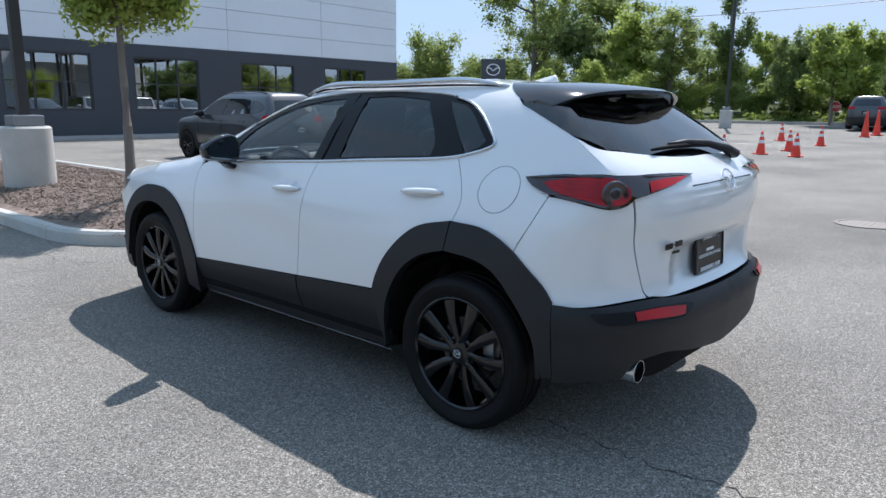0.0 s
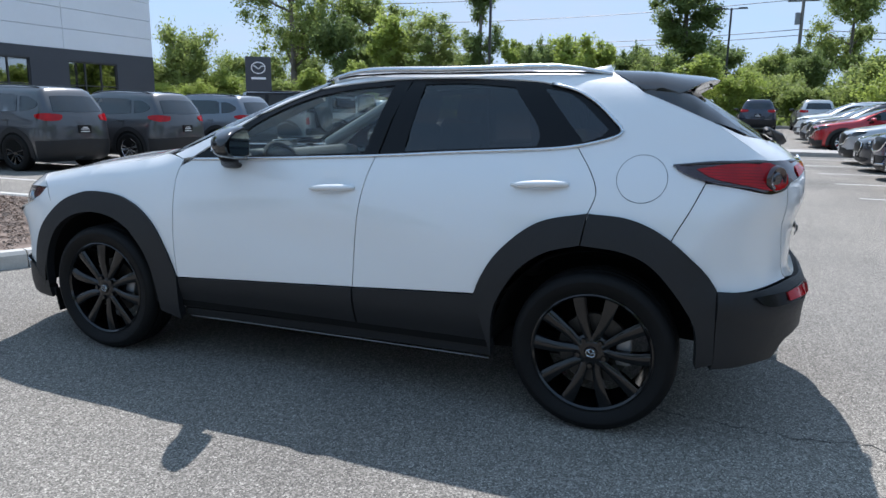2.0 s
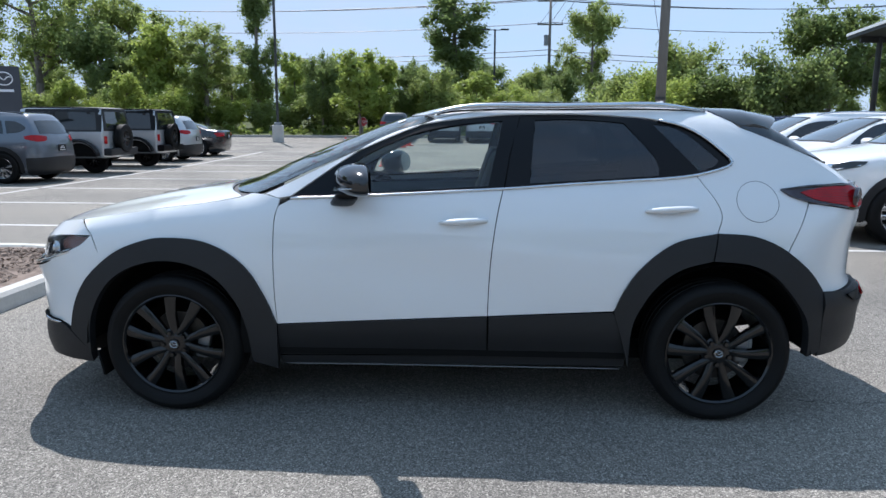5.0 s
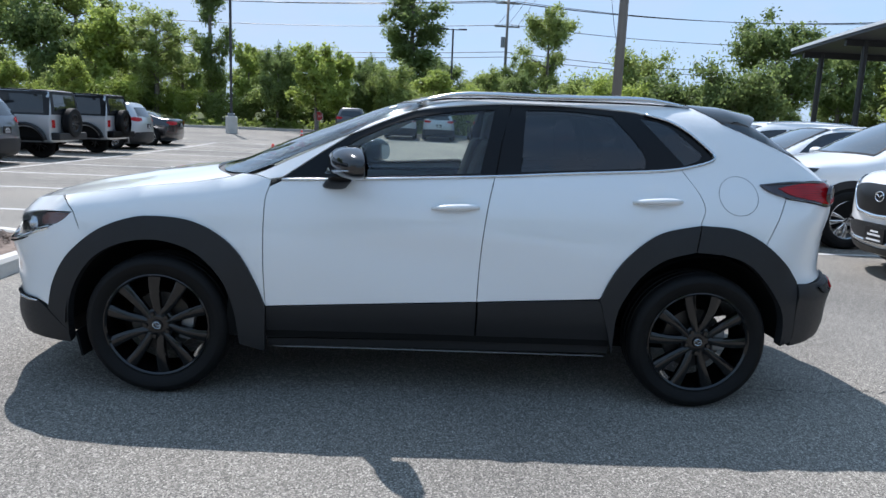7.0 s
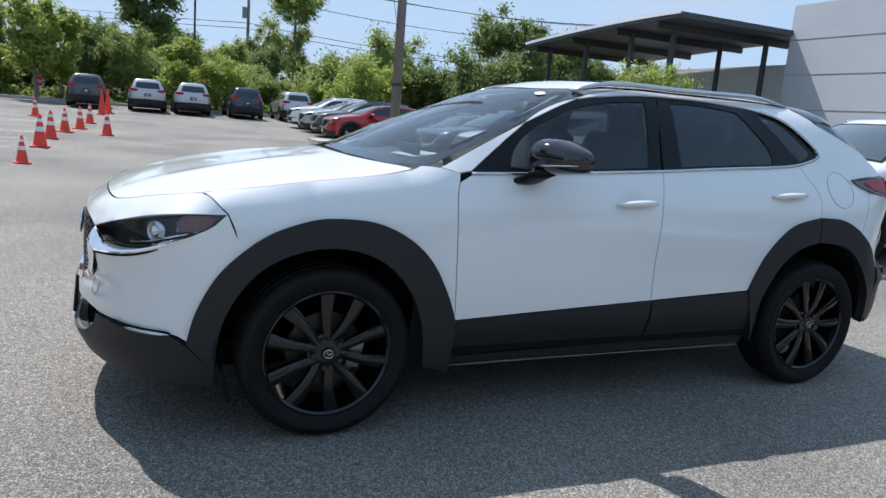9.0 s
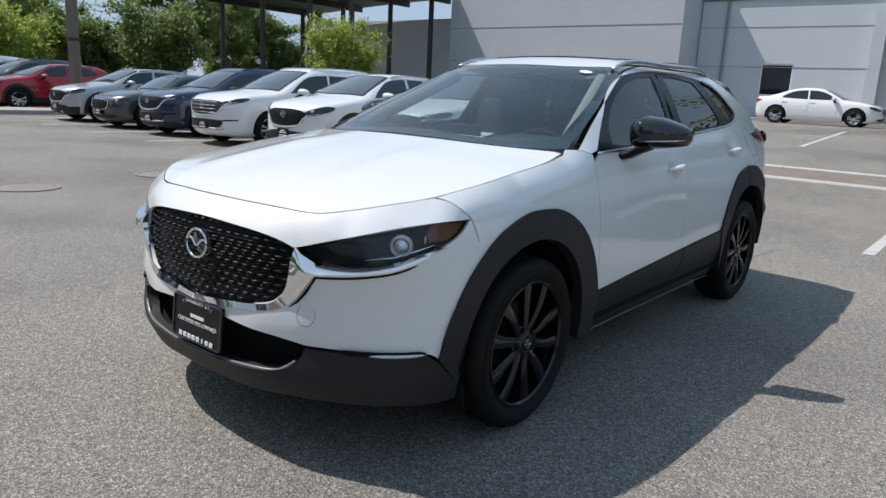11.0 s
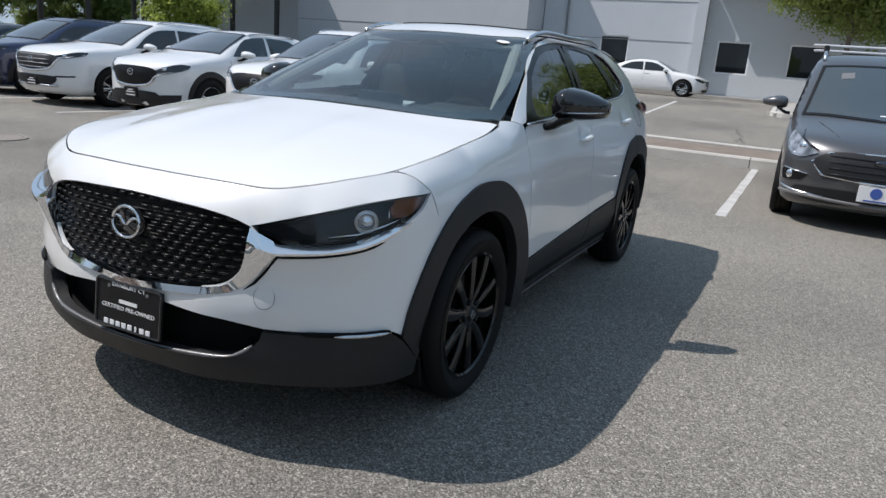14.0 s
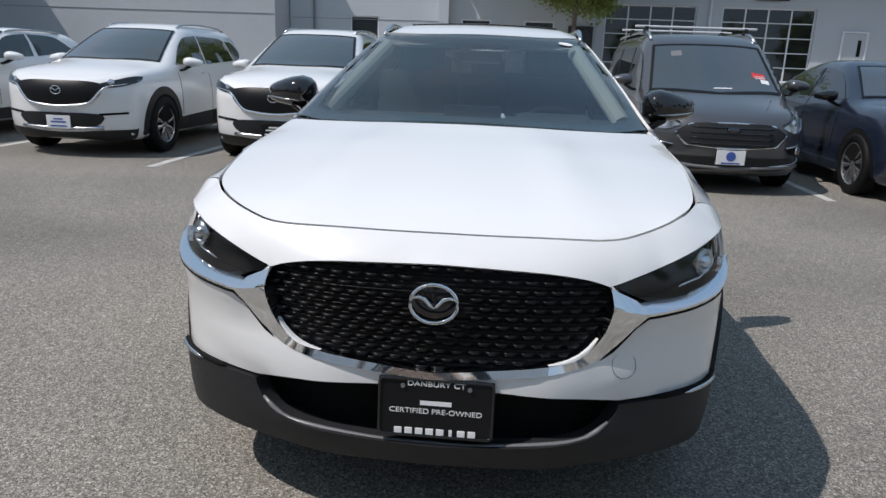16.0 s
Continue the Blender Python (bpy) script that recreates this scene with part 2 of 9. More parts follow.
BLUE_GREY_WALL = mat("pale_blue_grey_siding", (0.55, 0.58, 0.615), 0.8, second=(0.50, 0.53, 0.56), scale=0.5, bump=0.1, bump_scale=40)


# ---- smooth body forms: a vehicle is where side, top, front and back surfaces meet ----
def curve(points):
    """A smooth curve through (u, v) points that never overshoots them."""
    u, v = (np.array(c, float) for c in zip(*points))
    h, d = np.diff(u), np.diff(v) / np.diff(u)
    m = np.zeros_like(v)
    m[0], m[-1] = d[0], d[-1]
    both = d[:-1] * d[1:] > 0
    w1, w2 = 2 * h[1:] + h[:-1], h[1:] + 2 * h[:-1]
    with np.errstate(divide="ignore", invalid="ignore"):
        m[1:-1] = np.where(both, (w1 + w2) / (w1 / d[:-1] + w2 / d[1:]), 0)

    def at(x):
        x = np.asarray(x, float)
        i = np.clip(np.searchsorted(u, x) - 1, 0, len(u) - 2)
        t = np.clip((x - u[i]) / h[i], 0, 1)
        value = (v[i] * (1 + 2 * t) * (1 - t) ** 2 + v[i + 1] * t * t * (3 - 2 * t)
                 + h[i] * (m[i] * t * (1 - t) ** 2 - m[i + 1] * t * t * (1 - t)))
        return value + np.where(x < u[0], (x - u[0]) * m[0], 0) + np.where(x > u[-1], (x - u[-1]) * m[-1], 0)
    return at


def smax(a, b, k):
    return np.maximum(a, b) + np.maximum(k - np.abs(a - b), 0) ** 2 / (4 * k)


class Form:
    """top: (x, z) along the middle; nose, tail: (z, x); plan: (x, half width); section: (z, inset); front, back: (y, set-back);
    bow: how far the top curves back per y*y, along x; size: scale of the whole."""

    def __init__(self, top, nose, tail, plan, section, front, back, bow, crown, floor=0.2, soft=0.07, ends=0.05, size=(1, 1, 1)):
        self.top, self.nose, self.tail, self.plan = curve(top), curve(nose), curve(tail), curve(plan)
        self.section, self.front, self.back, self.bow, self.crown = curve(section), curve(front), curve(back), curve(bow), curve(crown)
        self.floor, self.soft, self.ends, self.size = floor, soft, ends, size

    def scaled(self, size):
        """The same form at another size."""
        other = Form([(0, 0), (1, 1)], *[[(0, 0), (1, 1)]] * 8, self.floor, self.soft, self.ends, size)
        other.top, other.nose, other.tail, other.plan = self.top, self.nose, self.tail, self.plan
        other.section, other.front, other.back, other.bow, other.crown = self.section, self.front, self.back, self.bow, self.crown
        return other

    def value(self, x, y, z):
        x, y, z = x / self.size[0], np.abs(y) / self.size[1], z / self.size[2]
        side = y - self.plan(x) - self.section(z)
        top = (z - self.top(x + self.bow(x) * y * y) + self.crown(x) * y * y) * 0.8
        f = smax(side, top, self.soft)
        f = smax(f, x - self.nose(z) + self.front(y), self.ends)
        f = smax(f, self.tail(z) + self.back(y) - x, self.ends)
        return smax(f, self.floor - z, 0.06)

    def meet(self, start, way, near=0.0, far=3.0):
        """Where rays from inside points leave the form. start: n x 3, way: n x 3 or 3."""
        start, way = np.asarray(start, float), np.broadcast_to(np.asarray(way, float), np.shape(start))
        lo, hi = np.full(len(start), near), np.full(len(start), far)
        for _ in range(24):
            mid = (lo + hi) / 2
            inside = self.value(*(start + way * mid[:, None]).T) < 0
            lo, hi = np.where(inside, mid, lo), np.where(inside, hi, mid)
        return start + way * lo[:, None]

    def normal(self, p):
        e = 0.004
        g = np.stack([self.value(*(p + e * a).T) - self.value(*(p - e * a).T) for a in np.eye(3)], 1)
        return g / np.maximum(np.linalg.norm(g, axis=1), 1e-9)[:, None]


HERO = Form(
    top=[(-2.3, 1.2), (-1.95, 1.37), (-1.72, 1.45), (-1.4, 1.512), (-0.9, 1.545), (-0.4, 1.55), (-0.05, 1.53), (0.235, 1.467), (0.55, 1.352), (0.87, 1.226), (1.06, 1.14), (1.14, 1.112), (1.26, 1.087), (1.5, 1.047), (1.86, 0.976), (2.0, 0.938), (2.13, 0.885), (2.3, 0.78)],
    nose=[(0.15, 2.12), (0.22, 2.195), (0.3, 2.228), (0.42, 2.235), (0.6, 2.235), (0.75, 2.232), (0.84, 2.205), (0.9, 2.16), (1.0, 2.1), (1.6, 1.9)],
    tail=[(0.15, -1.95), (0.22, -2.03), (0.32, -2.11), (0.45, -2.155), (0.6, -2.16), (0.65, -2.13), (0.72, -2.10), (0.88, -2.105), (1.0, -2.13), (1.08, -2.125), (1.15, -2.075), (1.26, -1.92), (1.4, -1.70), (1.5, -1.55)],
    plan=[(-2.3, 0.74), (-2.0, 0.835), (-1.7, 0.884), (-1.33, 0.897), (-0.6, 0.885), (0.3, 0.882), (1.0, 0.89), (1.35, 0.893), (1.7, 0.870), (2.0, 0.815), (2.2, 0.74)],
    section=[(0.15, -0.06), (0.3, -0.02), (0.45, -0.005), (0.62, 0.0), (0.8, -0.012), (0.9, -0.028), (0.98, -0.05), (1.06, -0.085), (1.15, -0.14), (1.3, -0.222), (1.42, -0.30), (1.5, -0.37), (1.6, -0.5)],
    front=[(0, 0), (0.25, 0.015), (0.5, 0.085), (0.7, 0.19), (0.8, 0.29), (0.9, 0.50)],
    back=[(0, 0), (0.3, 0.012), (0.55, 0.055), (0.7, 0.13), (0.8, 0.24), (0.9, 0.45)],
    bow=[(-2.3, 0), (-0.4, 0), (0.2, 0.32), (1.1, 0.36), (1.5, 0.1), (2.2, 0.0)],
    crown=[(-2.3, 0.06), (-1.7, 0.07), (-0.4, 0.08), (0.2, 0.06), (1.1, 0.04), (1.6, 0.07), (2.2, 0.05)],
)


# ---- mesh tools ----
def mesh_object(name, verts, faces, material, parent=None, label="", smooth=True):
    me = bpy.data.meshes.new(name)
    me.from_pydata([tuple(map(float, v)) for v in verts], [], [tuple(map(int, f)) for f in faces])
    me.update()
    if smooth:
        me.shade_smooth()
    for one in material if isinstance(material, (list, tuple)) else [material]:
        me.materials.append(one)
    ob = new(name, me)
    ob.parent = parent
    if label:
        tagged(ob, label)
    return ob


def part(name, bm, material, parent, label="", smooth=False):
    me = bpy.data.meshes.new(name)
    bmesh.ops.recalc_face_normals(bm, faces=bm.faces)
    bm.to_mesh(me)
    bm.free()
    if smooth:
        me.shade_smooth()
    for one in material if isinstance(material, (list, tuple)) else [material]:
        me.materials.append(one)
    ob = new(name, me)
    ob.parent = parent
    if label:
        tagged(ob, label)
    return ob


def thing(name, label, category, m=Matrix(), group="", kind=""):
    ob = tagged(new(name), label, category, group, kind)
    ob.matrix_basis = m
    return ob


def block(bm, size, centre=(0, 0, 0), turn=(0, 0, 0), bevel=0.0):
    made = bmesh.ops.create_cube(bm, size=1.0, matrix=pose(*centre, *turn) @ Matrix.Diagonal((*size, 1)))
    if bevel:
        edges = list({e for v in made["verts"] for e in v.link_edges})
        bmesh.ops.bevel(bm, geom=edges, offset=bevel, segments=2, affect="EDGES", profile=0.6)
    return bm


def rod(bm, a, b, r1, r2=None, sides=12):
    a, b = Vector(a), Vector(b)
    turn = (b - a).to_track_quat("Z", "Y").to_matrix().to_4x4()
    bmesh.ops.create_cone(bm, cap_ends=True, segments=sides, radius1=r1, radius2=r1 if r2 is None else r2, depth=(b - a).length, matrix=Matrix.Translation((a + b) / 2) @ turn)
    return bm


def lathe(profile, sides=48, axis="y", closed=False):
    """Verts and faces of (radius, along) points turned about an axis."""
    verts, faces, n = [], [], len(profile)
    for i in range(sides):
        c, s = math.cos(2 * math.pi * i / sides), math.sin(2 * math.pi * i / sides)
        for r, h in profile:
            verts.append((r * c, h, r * s) if axis == "y" else (r * c, r * s, h))
    for i in range(sides):
        for j in range(n if closed else n - 1):
            k = (j + 1) % n
            faces.append((i * n + j, i * n + k, (i + 1) % sides * n + k, (i + 1) % sides * n + j))
    return verts, faces


def tube(points, radius, sides=8, flat=1.0, closed=False):
    """Verts and faces of a round rod along points. radius: one or one for each point; flat: its height against its width."""
    pts = [Vector(p) for p in points]
    verts, faces, n = [], [], len(pts)
    for i, p in enumerate(pts):
        ahead = (pts[(i + 1) % n] - pts[i - 1]) if closed or 0 < i < n - 1 else (pts[min(i + 1, n - 1)] - pts[max(i - 1, 0)])
        q = ahead.to_track_quat("Z", "Y").to_matrix()
        r = radius[i] if isinstance(radius, (list, tuple)) else radius
        for k in range(sides):
            a = 2 * math.pi * k / sides
            verts.append(p + q @ Vector((r * math.cos(a), r * flat * math.sin(a), 0)))
    for i in range(n if closed else n - 1):
        for k in range(sides):
            a, b = i * sides + k, i * sides + (k + 1) % sides
            c, d = (i + 1) % n * sides + (k + 1) % sides, (i + 1) % n * sides + k
            faces.append((a, b, c, d))
    if not closed:
        faces += [tuple(range(sides))[::-1], tuple(range((n - 1) * sides, n * sides))]
    return verts, faces


def smooth_line(points, step=0.03, closed=True):
    """Points along a line that bends gently at each point but turns sharply at those with a fourth value. All are 3D."""
    n = len(points)
    pts = [np.array(p[:3], float) for p in points]
    sharp = [len(p) > 3 for p in points]
    out = []
    for i in range(n if closed else n - 1):
        a, b = pts[i], pts[(i + 1) % n]
        before = a - (b - a) if sharp[i] or (not closed and i == 0) else pts[i - 1]
        after = b + (b - a) if sharp[(i + 1) % n] or (not closed and i == n - 2) else pts[(i + 2) % n]
        k = max(1, int(np.ceil(np.linalg.norm(b - a) / step)))
        for t in np.arange(k) / k:
            out.append(0.5 * (2 * a + (b - before) * t + (2 * before - 5 * a + 4 * b - after) * t * t + (3 * a - before - 3 * b + after) * t ** 3))
    if not closed:
        out.append(pts[-1])
    return np.array(out)


def chart(form, mode):
    """Two functions: from places to flat co-ordinates, and from those to inside points with outward ways."""
    sx, sy, sz = form.size
    if mode == "side":
        return (lambda p: np.stack([p[:, 0], p[:, 2]], 1)), (lambda q: (np.stack([q[:, 0], 0 * q[:, 0], q[:, 1]], 1), np.array([0.0, 1, 0])))
    if mode == "top":
        return (lambda p: p[:, :2].copy()), (lambda q: (np.stack([q[:, 0], q[:, 1], 0 * q[:, 0] + 0.6 * sz], 1), np.array([0.0, 0, 1])))
    if mode == "round":
        z0 = 0.9 * sz
        return (lambda p: np.stack([p[:, 0], np.arctan2(p[:, 2] - z0, p[:, 1]) * 0.75], 1)), \
            (lambda q: (np.stack([q[:, 0], 0 * q[:, 0], 0 * q[:, 0] + z0], 1), np.stack([0 * q[:, 0], np.cos(q[:, 1] / 0.75), np.sin(q[:, 1] / 0.75)], 1)))
    end = 1 if mode == "front" else -1
    x0 = 1.2 * sx * end
    return (lambda p: np.stack([np.arctan2(p[:, 1], (p[:, 0] - x0) * end) * 0.9, p[:, 2]], 1)), \
        (lambda q: (np.stack([0 * q[:, 0] + x0, 0 * q[:, 0], q[:, 1]], 1), np.stack([end * np.cos(q[:, 0] / 0.9), np.sin(q[:, 0] / 0.9), 0 * q[:, 0]], 1)))


def inside(poly, pts):
    x, y = pts[:, 0], pts[:, 1]
    hit = np.zeros(len(pts), bool)
    for (x1, y1), (x2, y2) in zip(poly, np.roll(poly, -1, 0)):
        cross = (y1 > y) != (y2 > y)
        with np.errstate(divide="ignore", invalid="ignore"):
            hit ^= cross & (x < (x2 - x1) * (y - y1) / (y2 - y1) + x1)
    return hit


def panel(name, form, outline, mode, material, parent, label="", lift=0.0, grid=0.045, depth=0.012, mirror=False, holes=(), step=0.03, bulge=None, inset=0.0):
    """A sheet that lies on a form within an outline of places ((x, z) on a side, or (x, y, z); one more value makes a sharp corner), with turned-in edges."""
    to, back = chart(form, mode)

    def ring(points):
        full = []
        for p in points:
            full.append((p[0], 0.0, p[1], *p[2:]) if mode == "side" else p)
        if mode == "round":
            full = [(*form.meet([[p[0], 0, p[2]]], [0, 1, 0])[0], *p[3:]) if p[1] == 0 else p for p in full]
        line = smooth_line(full, step)
        for _ in range(0 if mode == "side" else 3):
            line = line - form.normal(line) * np.clip(form.value(*line.T), -0.05, 0.05)[:, None]
        flat = to(line)
        if inset:
            ahead = np.roll(flat, -1, 0) - np.roll(flat, 1, 0)
            ahead /= np.maximum(np.linalg.norm(ahead, axis=1), 1e-9)[:, None]
            area = (flat[:, 0] * np.roll(flat[:, 1], -1) - np.roll(flat[:, 0], -1) * flat[:, 1]).sum()
            flat = flat + np.stack([-ahead[:, 1], ahead[:, 0]], 1) * inset * np.sign(area)
        return flat
    rings = [ring(outline)] + [ring(h) for h in holes]
    lo, hi = rings[0].min(0), rings[0].max(0)
    gx, gy = np.meshgrid(np.arange(lo[0] + grid / 2, hi[0], grid), np.arange(lo[1] + grid / 2, hi[1], grid))
    inner = np.stack([gx.ravel(), gy.ravel()], 1)
    inner[:, 0] += np.where((np.round((inner[:, 1] - lo[1]) / grid - 0.5).astype(int) % 2) == 0, grid / 4, -grid / 4)
    keep = inside(rings[0], inner)
    for h in rings[1:]:
        keep &= ~inside(h, inner)
    for r in rings:
        near = np.full(len(inner), 9.0)
        for q in r:
            near = np.minimum(near, np.hypot(inner[:, 0] - q[0], inner[:, 1] - q[1]))
        keep &= near > grid * 0.45
    points = np.concatenate(rings + [inner[keep]])
    edges, at = [], 0
    for r in rings:
        edges += [(at + i, at + (i + 1) % len(r)) for i in range(len(r))]
        at += len(r)
    flat, _, tris, origin, _, _ = delaunay_2d_cdt([Vector(p) for p in points], edges, [], 0, 1e-6)
    flat = np.array([tuple(v) for v in flat])
    tris = np.array([t for t in tris if len(t) == 3])
    middle = flat[tris].mean(1)
    ok = inside(rings[0], middle)
    for h in rings[1:]:
        ok &= ~inside(h, middle)
    tris = tris[ok]
    start, way = back(flat)
    places = form.meet(start, way)
    normals = form.normal(places)
    up = lift if bulge is None else lift + bulge(places)
    verts = places + normals * (up[:, None] if np.ndim(up) else up)
    area = np.cross(verts[tris[:, 1]] - verts[tris[:, 0]], verts[tris[:, 2]] - verts[tris[:, 0]])
    turn = (area * normals[tris[:, 0]]).sum(1) < 0
    tris[turn] = tris[turn][:, ::-1]
    used = np.unique(tris)
    index = -np.ones(len(verts), int)
    index[used] = np.arange(len(used))
    verts, normals, tris = verts[used], normals[used], index[tris]
    faces = [tuple(t) for t in tris]
    if depth:
        count = {}
        for t in tris:
            for a, b in ((t[0], t[1]), (t[1], t[2]), (t[2], t[0])):
                count[(a, b)] = count.get((a, b), 0) + 1
        rim = [e for e in count if (e[1], e[0]) not in count]
        ids = sorted({v for e in rim for v in e})
        n = len(verts)
        outer = {v: n + i for i, v in enumerate(ids)}
        innr = {v: n + len(ids) + i for i, v in enumerate(ids)}
        verts = np.concatenate([verts, verts[ids], verts[ids] - normals[ids] * depth])
        faces += [(outer[b], outer[a], innr[a], innr[b]) for a, b in rim]
    if mirror:
        verts = verts * np.array([1, -1, 1])
        faces = [f[::-1] for f in faces]
    return mesh_object(name, verts, faces, material, parent, label)


def both(name, form, outline, mode, material, parent, label="", **k):
    return [panel(name, form, outline, mode, material, parent, label, mirror=m, **k) for m in (False, True)]


def letters(text, size, m, material, parent, depth=0.001, wide=None):
    """Raised lettering as a mesh in the xy plane of m, centred. wide: its full width."""
    c = bpy.data.curves.new("lettering", "FONT")
    c.body, c.size, c.align_x, c.align_y, c.extrude = text, size, "CENTER", "CENTER", depth
    ob = new("lettering", c)
    bpy.context.view_layer.update()
    me = bpy.data.meshes.new_from_object(ob.evaluated_get(bpy.context.evaluated_depsgraph_get()))
    bpy.data.objects.remove(ob)
    bpy.data.curves.remove(c)
    me.materials.clear()
    me.materials.append(material)
    ob = new("lettering", me)
    if wide:
        xs = [v.co.x for v in me.vertices]
        m = m @ Matrix.Diagonal((wide / (max(xs) - min(xs)), 1, 1, 1))
    ob.matrix_basis, ob.parent = m, parent
    return ob


def loft(sections, k=20, flat_back=False):
    """A skin over rounded sections across y: (y, back x, front x, low z, high z)."""
    verts, faces = [], []
    for y, xb, xf, za, zb in sections:
        for j in range(k):
            a = 2 * math.pi * j / k
            c, q = math.cos(a), math.sin(a)
            q = math.copysign(abs(q) ** 0.75, q)
            xm = xb + (0.03 if flat_back else (xf - xb) / 2)
            x = xm + (xf - xm) * c ** 0.8 if c > 0 else xm - (xm - xb) * abs(c) ** (0.35 if flat_back else 0.8)
            verts.append((x, y, (za + zb) / 2 + (zb - za) / 2 * q))
    n = len(sections)
    for i in range(n - 1):
        for j in range(k):
            faces.append((i * k + j, i * k + (j + 1) % k, (i + 1) * k + (j + 1) % k, (i + 1) * k + j))
    return verts, faces + [tuple(range(k))[::-1], tuple(range((n - 1) * k, n * k))]


MIRROR_CASE = [(0.806, 0.372, 0.44, 1.125, 1.185), (0.815, 0.368, 0.475, 1.105, 1.205), (0.84, 0.365, 0.505, 1.092, 1.222), (0.88, 0.365, 0.522, 1.092, 1.231), (0.95, 0.365, 0.512, 1.098, 1.222), (1.02, 0.368, 0.487, 1.108, 1.203), (1.06, 0.372, 0.455, 1.118, 1.187), (1.076, 0.378, 0.42, 1.138, 1.175)]
MIRROR_FOOT = [(0.765, 0.43, 0.545, 1.028, 1.062), (0.81, 0.43, 0.545, 1.030, 1.066), (0.84, 0.42, 0.53, 1.040, 1.082), (0.87, 0.40, 0.51, 1.062, 1.105), (0.91, 0.39, 0.49, 1.082, 1.115)]


# ---- ground and setting ----
def ground_height(x, y):
    """The lot is level round the white car and climbs gently to the west and, far off, to the south."""
    x, y = np.asarray(x, float), np.asarray(y, float)
    west = np.maximum(-8.0 - x, 0)
    south = np.maximum(-14.0 - y, 0)
    lift = np.where(west < 4, 0.0085 * west ** 2, 0.136 + 0.06 * (west - 4))
    lift = np.minimum(lift, 0.8)
    far = np.where(south < 20, 0.0008 * south ** 2, 0.32 + 0.03 * (south - 20))
    return lift + np.minimum(far, 2.0) * np.clip((x + 30) / 20, 0, 1)


def gz(x, y):
    return float(ground_height(x, y))


def ground():
    near = np.concatenate([np.linspace(-45, 45, 121)])
    line = np.concatenate([[-2500, -900, -400, -200, -120, -80, -60], near, [60, 80, 120, 200, 400, 900, 2500]])
    gx, gy = np.meshgrid(line, line)
    n = len(line)
    verts = np.stack([gx.ravel(), gy.ravel(), ground_height(gx.ravel(), gy.ravel())], 1)
    faces = [(j * n + i, j * n + i + 1, (j + 1) * n + i + 1, (j + 1) * n + i) for j in range(n - 1) for i in range(n - 1)]
    tagged(mesh_object("ground", verts, faces, ASPHALT), "worn grey asphalt parking lot with pale stones in it", "ground", kind="structure")


ground()


def rounded(x0, x1, y0, y1, r, k=8):
    pts = []
    for cx, cy, a0 in ((x1 - r, y1 - r, 0), (x0 + r, y1 - r, 90), (x0 + r, y0 + r, 180), (x1 - r, y0 + r, 270)):
        pts += [(cx + r * math.cos(radians(a0 + 90 * i / k)), cy + r * math.sin(radians(a0 + 90 * i / k))) for i in range(k + 1)]
    return pts


def curb_ring(name, pts, width, height, label):
    """A kerb of cast concrete lengths round an outline, each length a part with an open joint."""
    ob = thing(name, label, "kerb", kind="structure")
    dense = smooth_line([(*p, 0, 1) for p in pts], 0.22)
    n = len(dense)
    away = []
    for i in range(n):
        d = dense[(i + 1) % n] - dense[i - 1]
        d = d / np.linalg.norm(d)
        away.append(np.array([-d[1], d[0], 0]))
    per = 12
    for s in range(0, n, per):
        ids = [(s + i) % n for i in range(min(per, n - s) + 1)]
        verts, faces = [], []
        for a, i in enumerate(ids):
            p, w = dense[i], away[i]
            along = (dense[(i + 1) % n] - dense[i - 1])
            along = along / np.linalg.norm(along) * 0.006 * (1 if a == 0 else -1 if a == len(ids) - 1 else 0)
            z = gz(p[0], p[1])
            for off, h in ((0, -0.1), (0.012, height - 0.03), (0.035, height), (width - 0.02, height), (width, height - 0.02), (width, -0.1)):
                verts.append(p + along + w * off + np.array([0, 0, z + h]))
        for a in range(len(ids) - 1):
            faces += [(a * 6 + j, (a + 1) * 6 + j, (a + 1) * 6 + j + 1, a * 6 + j + 1) for j in range(5)]
        faces += [tuple(range(6)), tuple(range((len(ids) - 1) * 6, len(ids) * 6))[::-1]]
        mesh_object("kerb_stone", verts, faces, PALE_CONCRETE, ob, smooth=False)
    return ob


def chips(name, label, where, count, size, material, seed, category="mulch"):
    """A bed of loose flat chips."""
    rng = np.random.default_rng(seed)
    verts, faces = [], []
    x0, x1, y0, y1, base = where
    for _ in range(count):
        c = np.array([rng.uniform(x0, x1), rng.uniform(y0, y1), 0])
        c[2] = base(c[0], c[1]) + rng.uniform(0, 0.02)
        a, t1, t2 = rng.uniform(0, 6.28), rng.normal(0, 0.35), rng.normal(0, 0.35)
        l, w = size * rng.uniform(0.5, 1.5), size * rng.uniform(0.2, 0.5)
        u = np.array([math.cos(a), math.sin(a), t1]) * l
        v = np.array([-math.sin(a), math.cos(a), t2]) * w
        h = np.array([0, 0, size * 0.25])
        i = len(verts)
        verts += [c - u - v, c + u - v * 0.6, c + u * 0.8 + v, c - u + v * 0.8, c + h - u * 0.8 - v * 0.7, c + h + u * 0.8 + v * 0.7]
        faces += [(i, i + 1, i + 5, i + 4), (i + 2, i + 3, i + 4, i + 5), (i + 1, i + 2, i + 5), (i + 3, i, i + 4)]
    tagged(mesh_object(name, verts, faces, material, smooth=False), label, category, kind="stuff")


# planted island before the showroom
ISLAND = (3.4, 15.5, -3.15, 0.42)
curb_ring("island_kerb", rounded(*ISLAND, 1.3), 0.16, 0.14, "pale concrete kerb round a planted parking island")


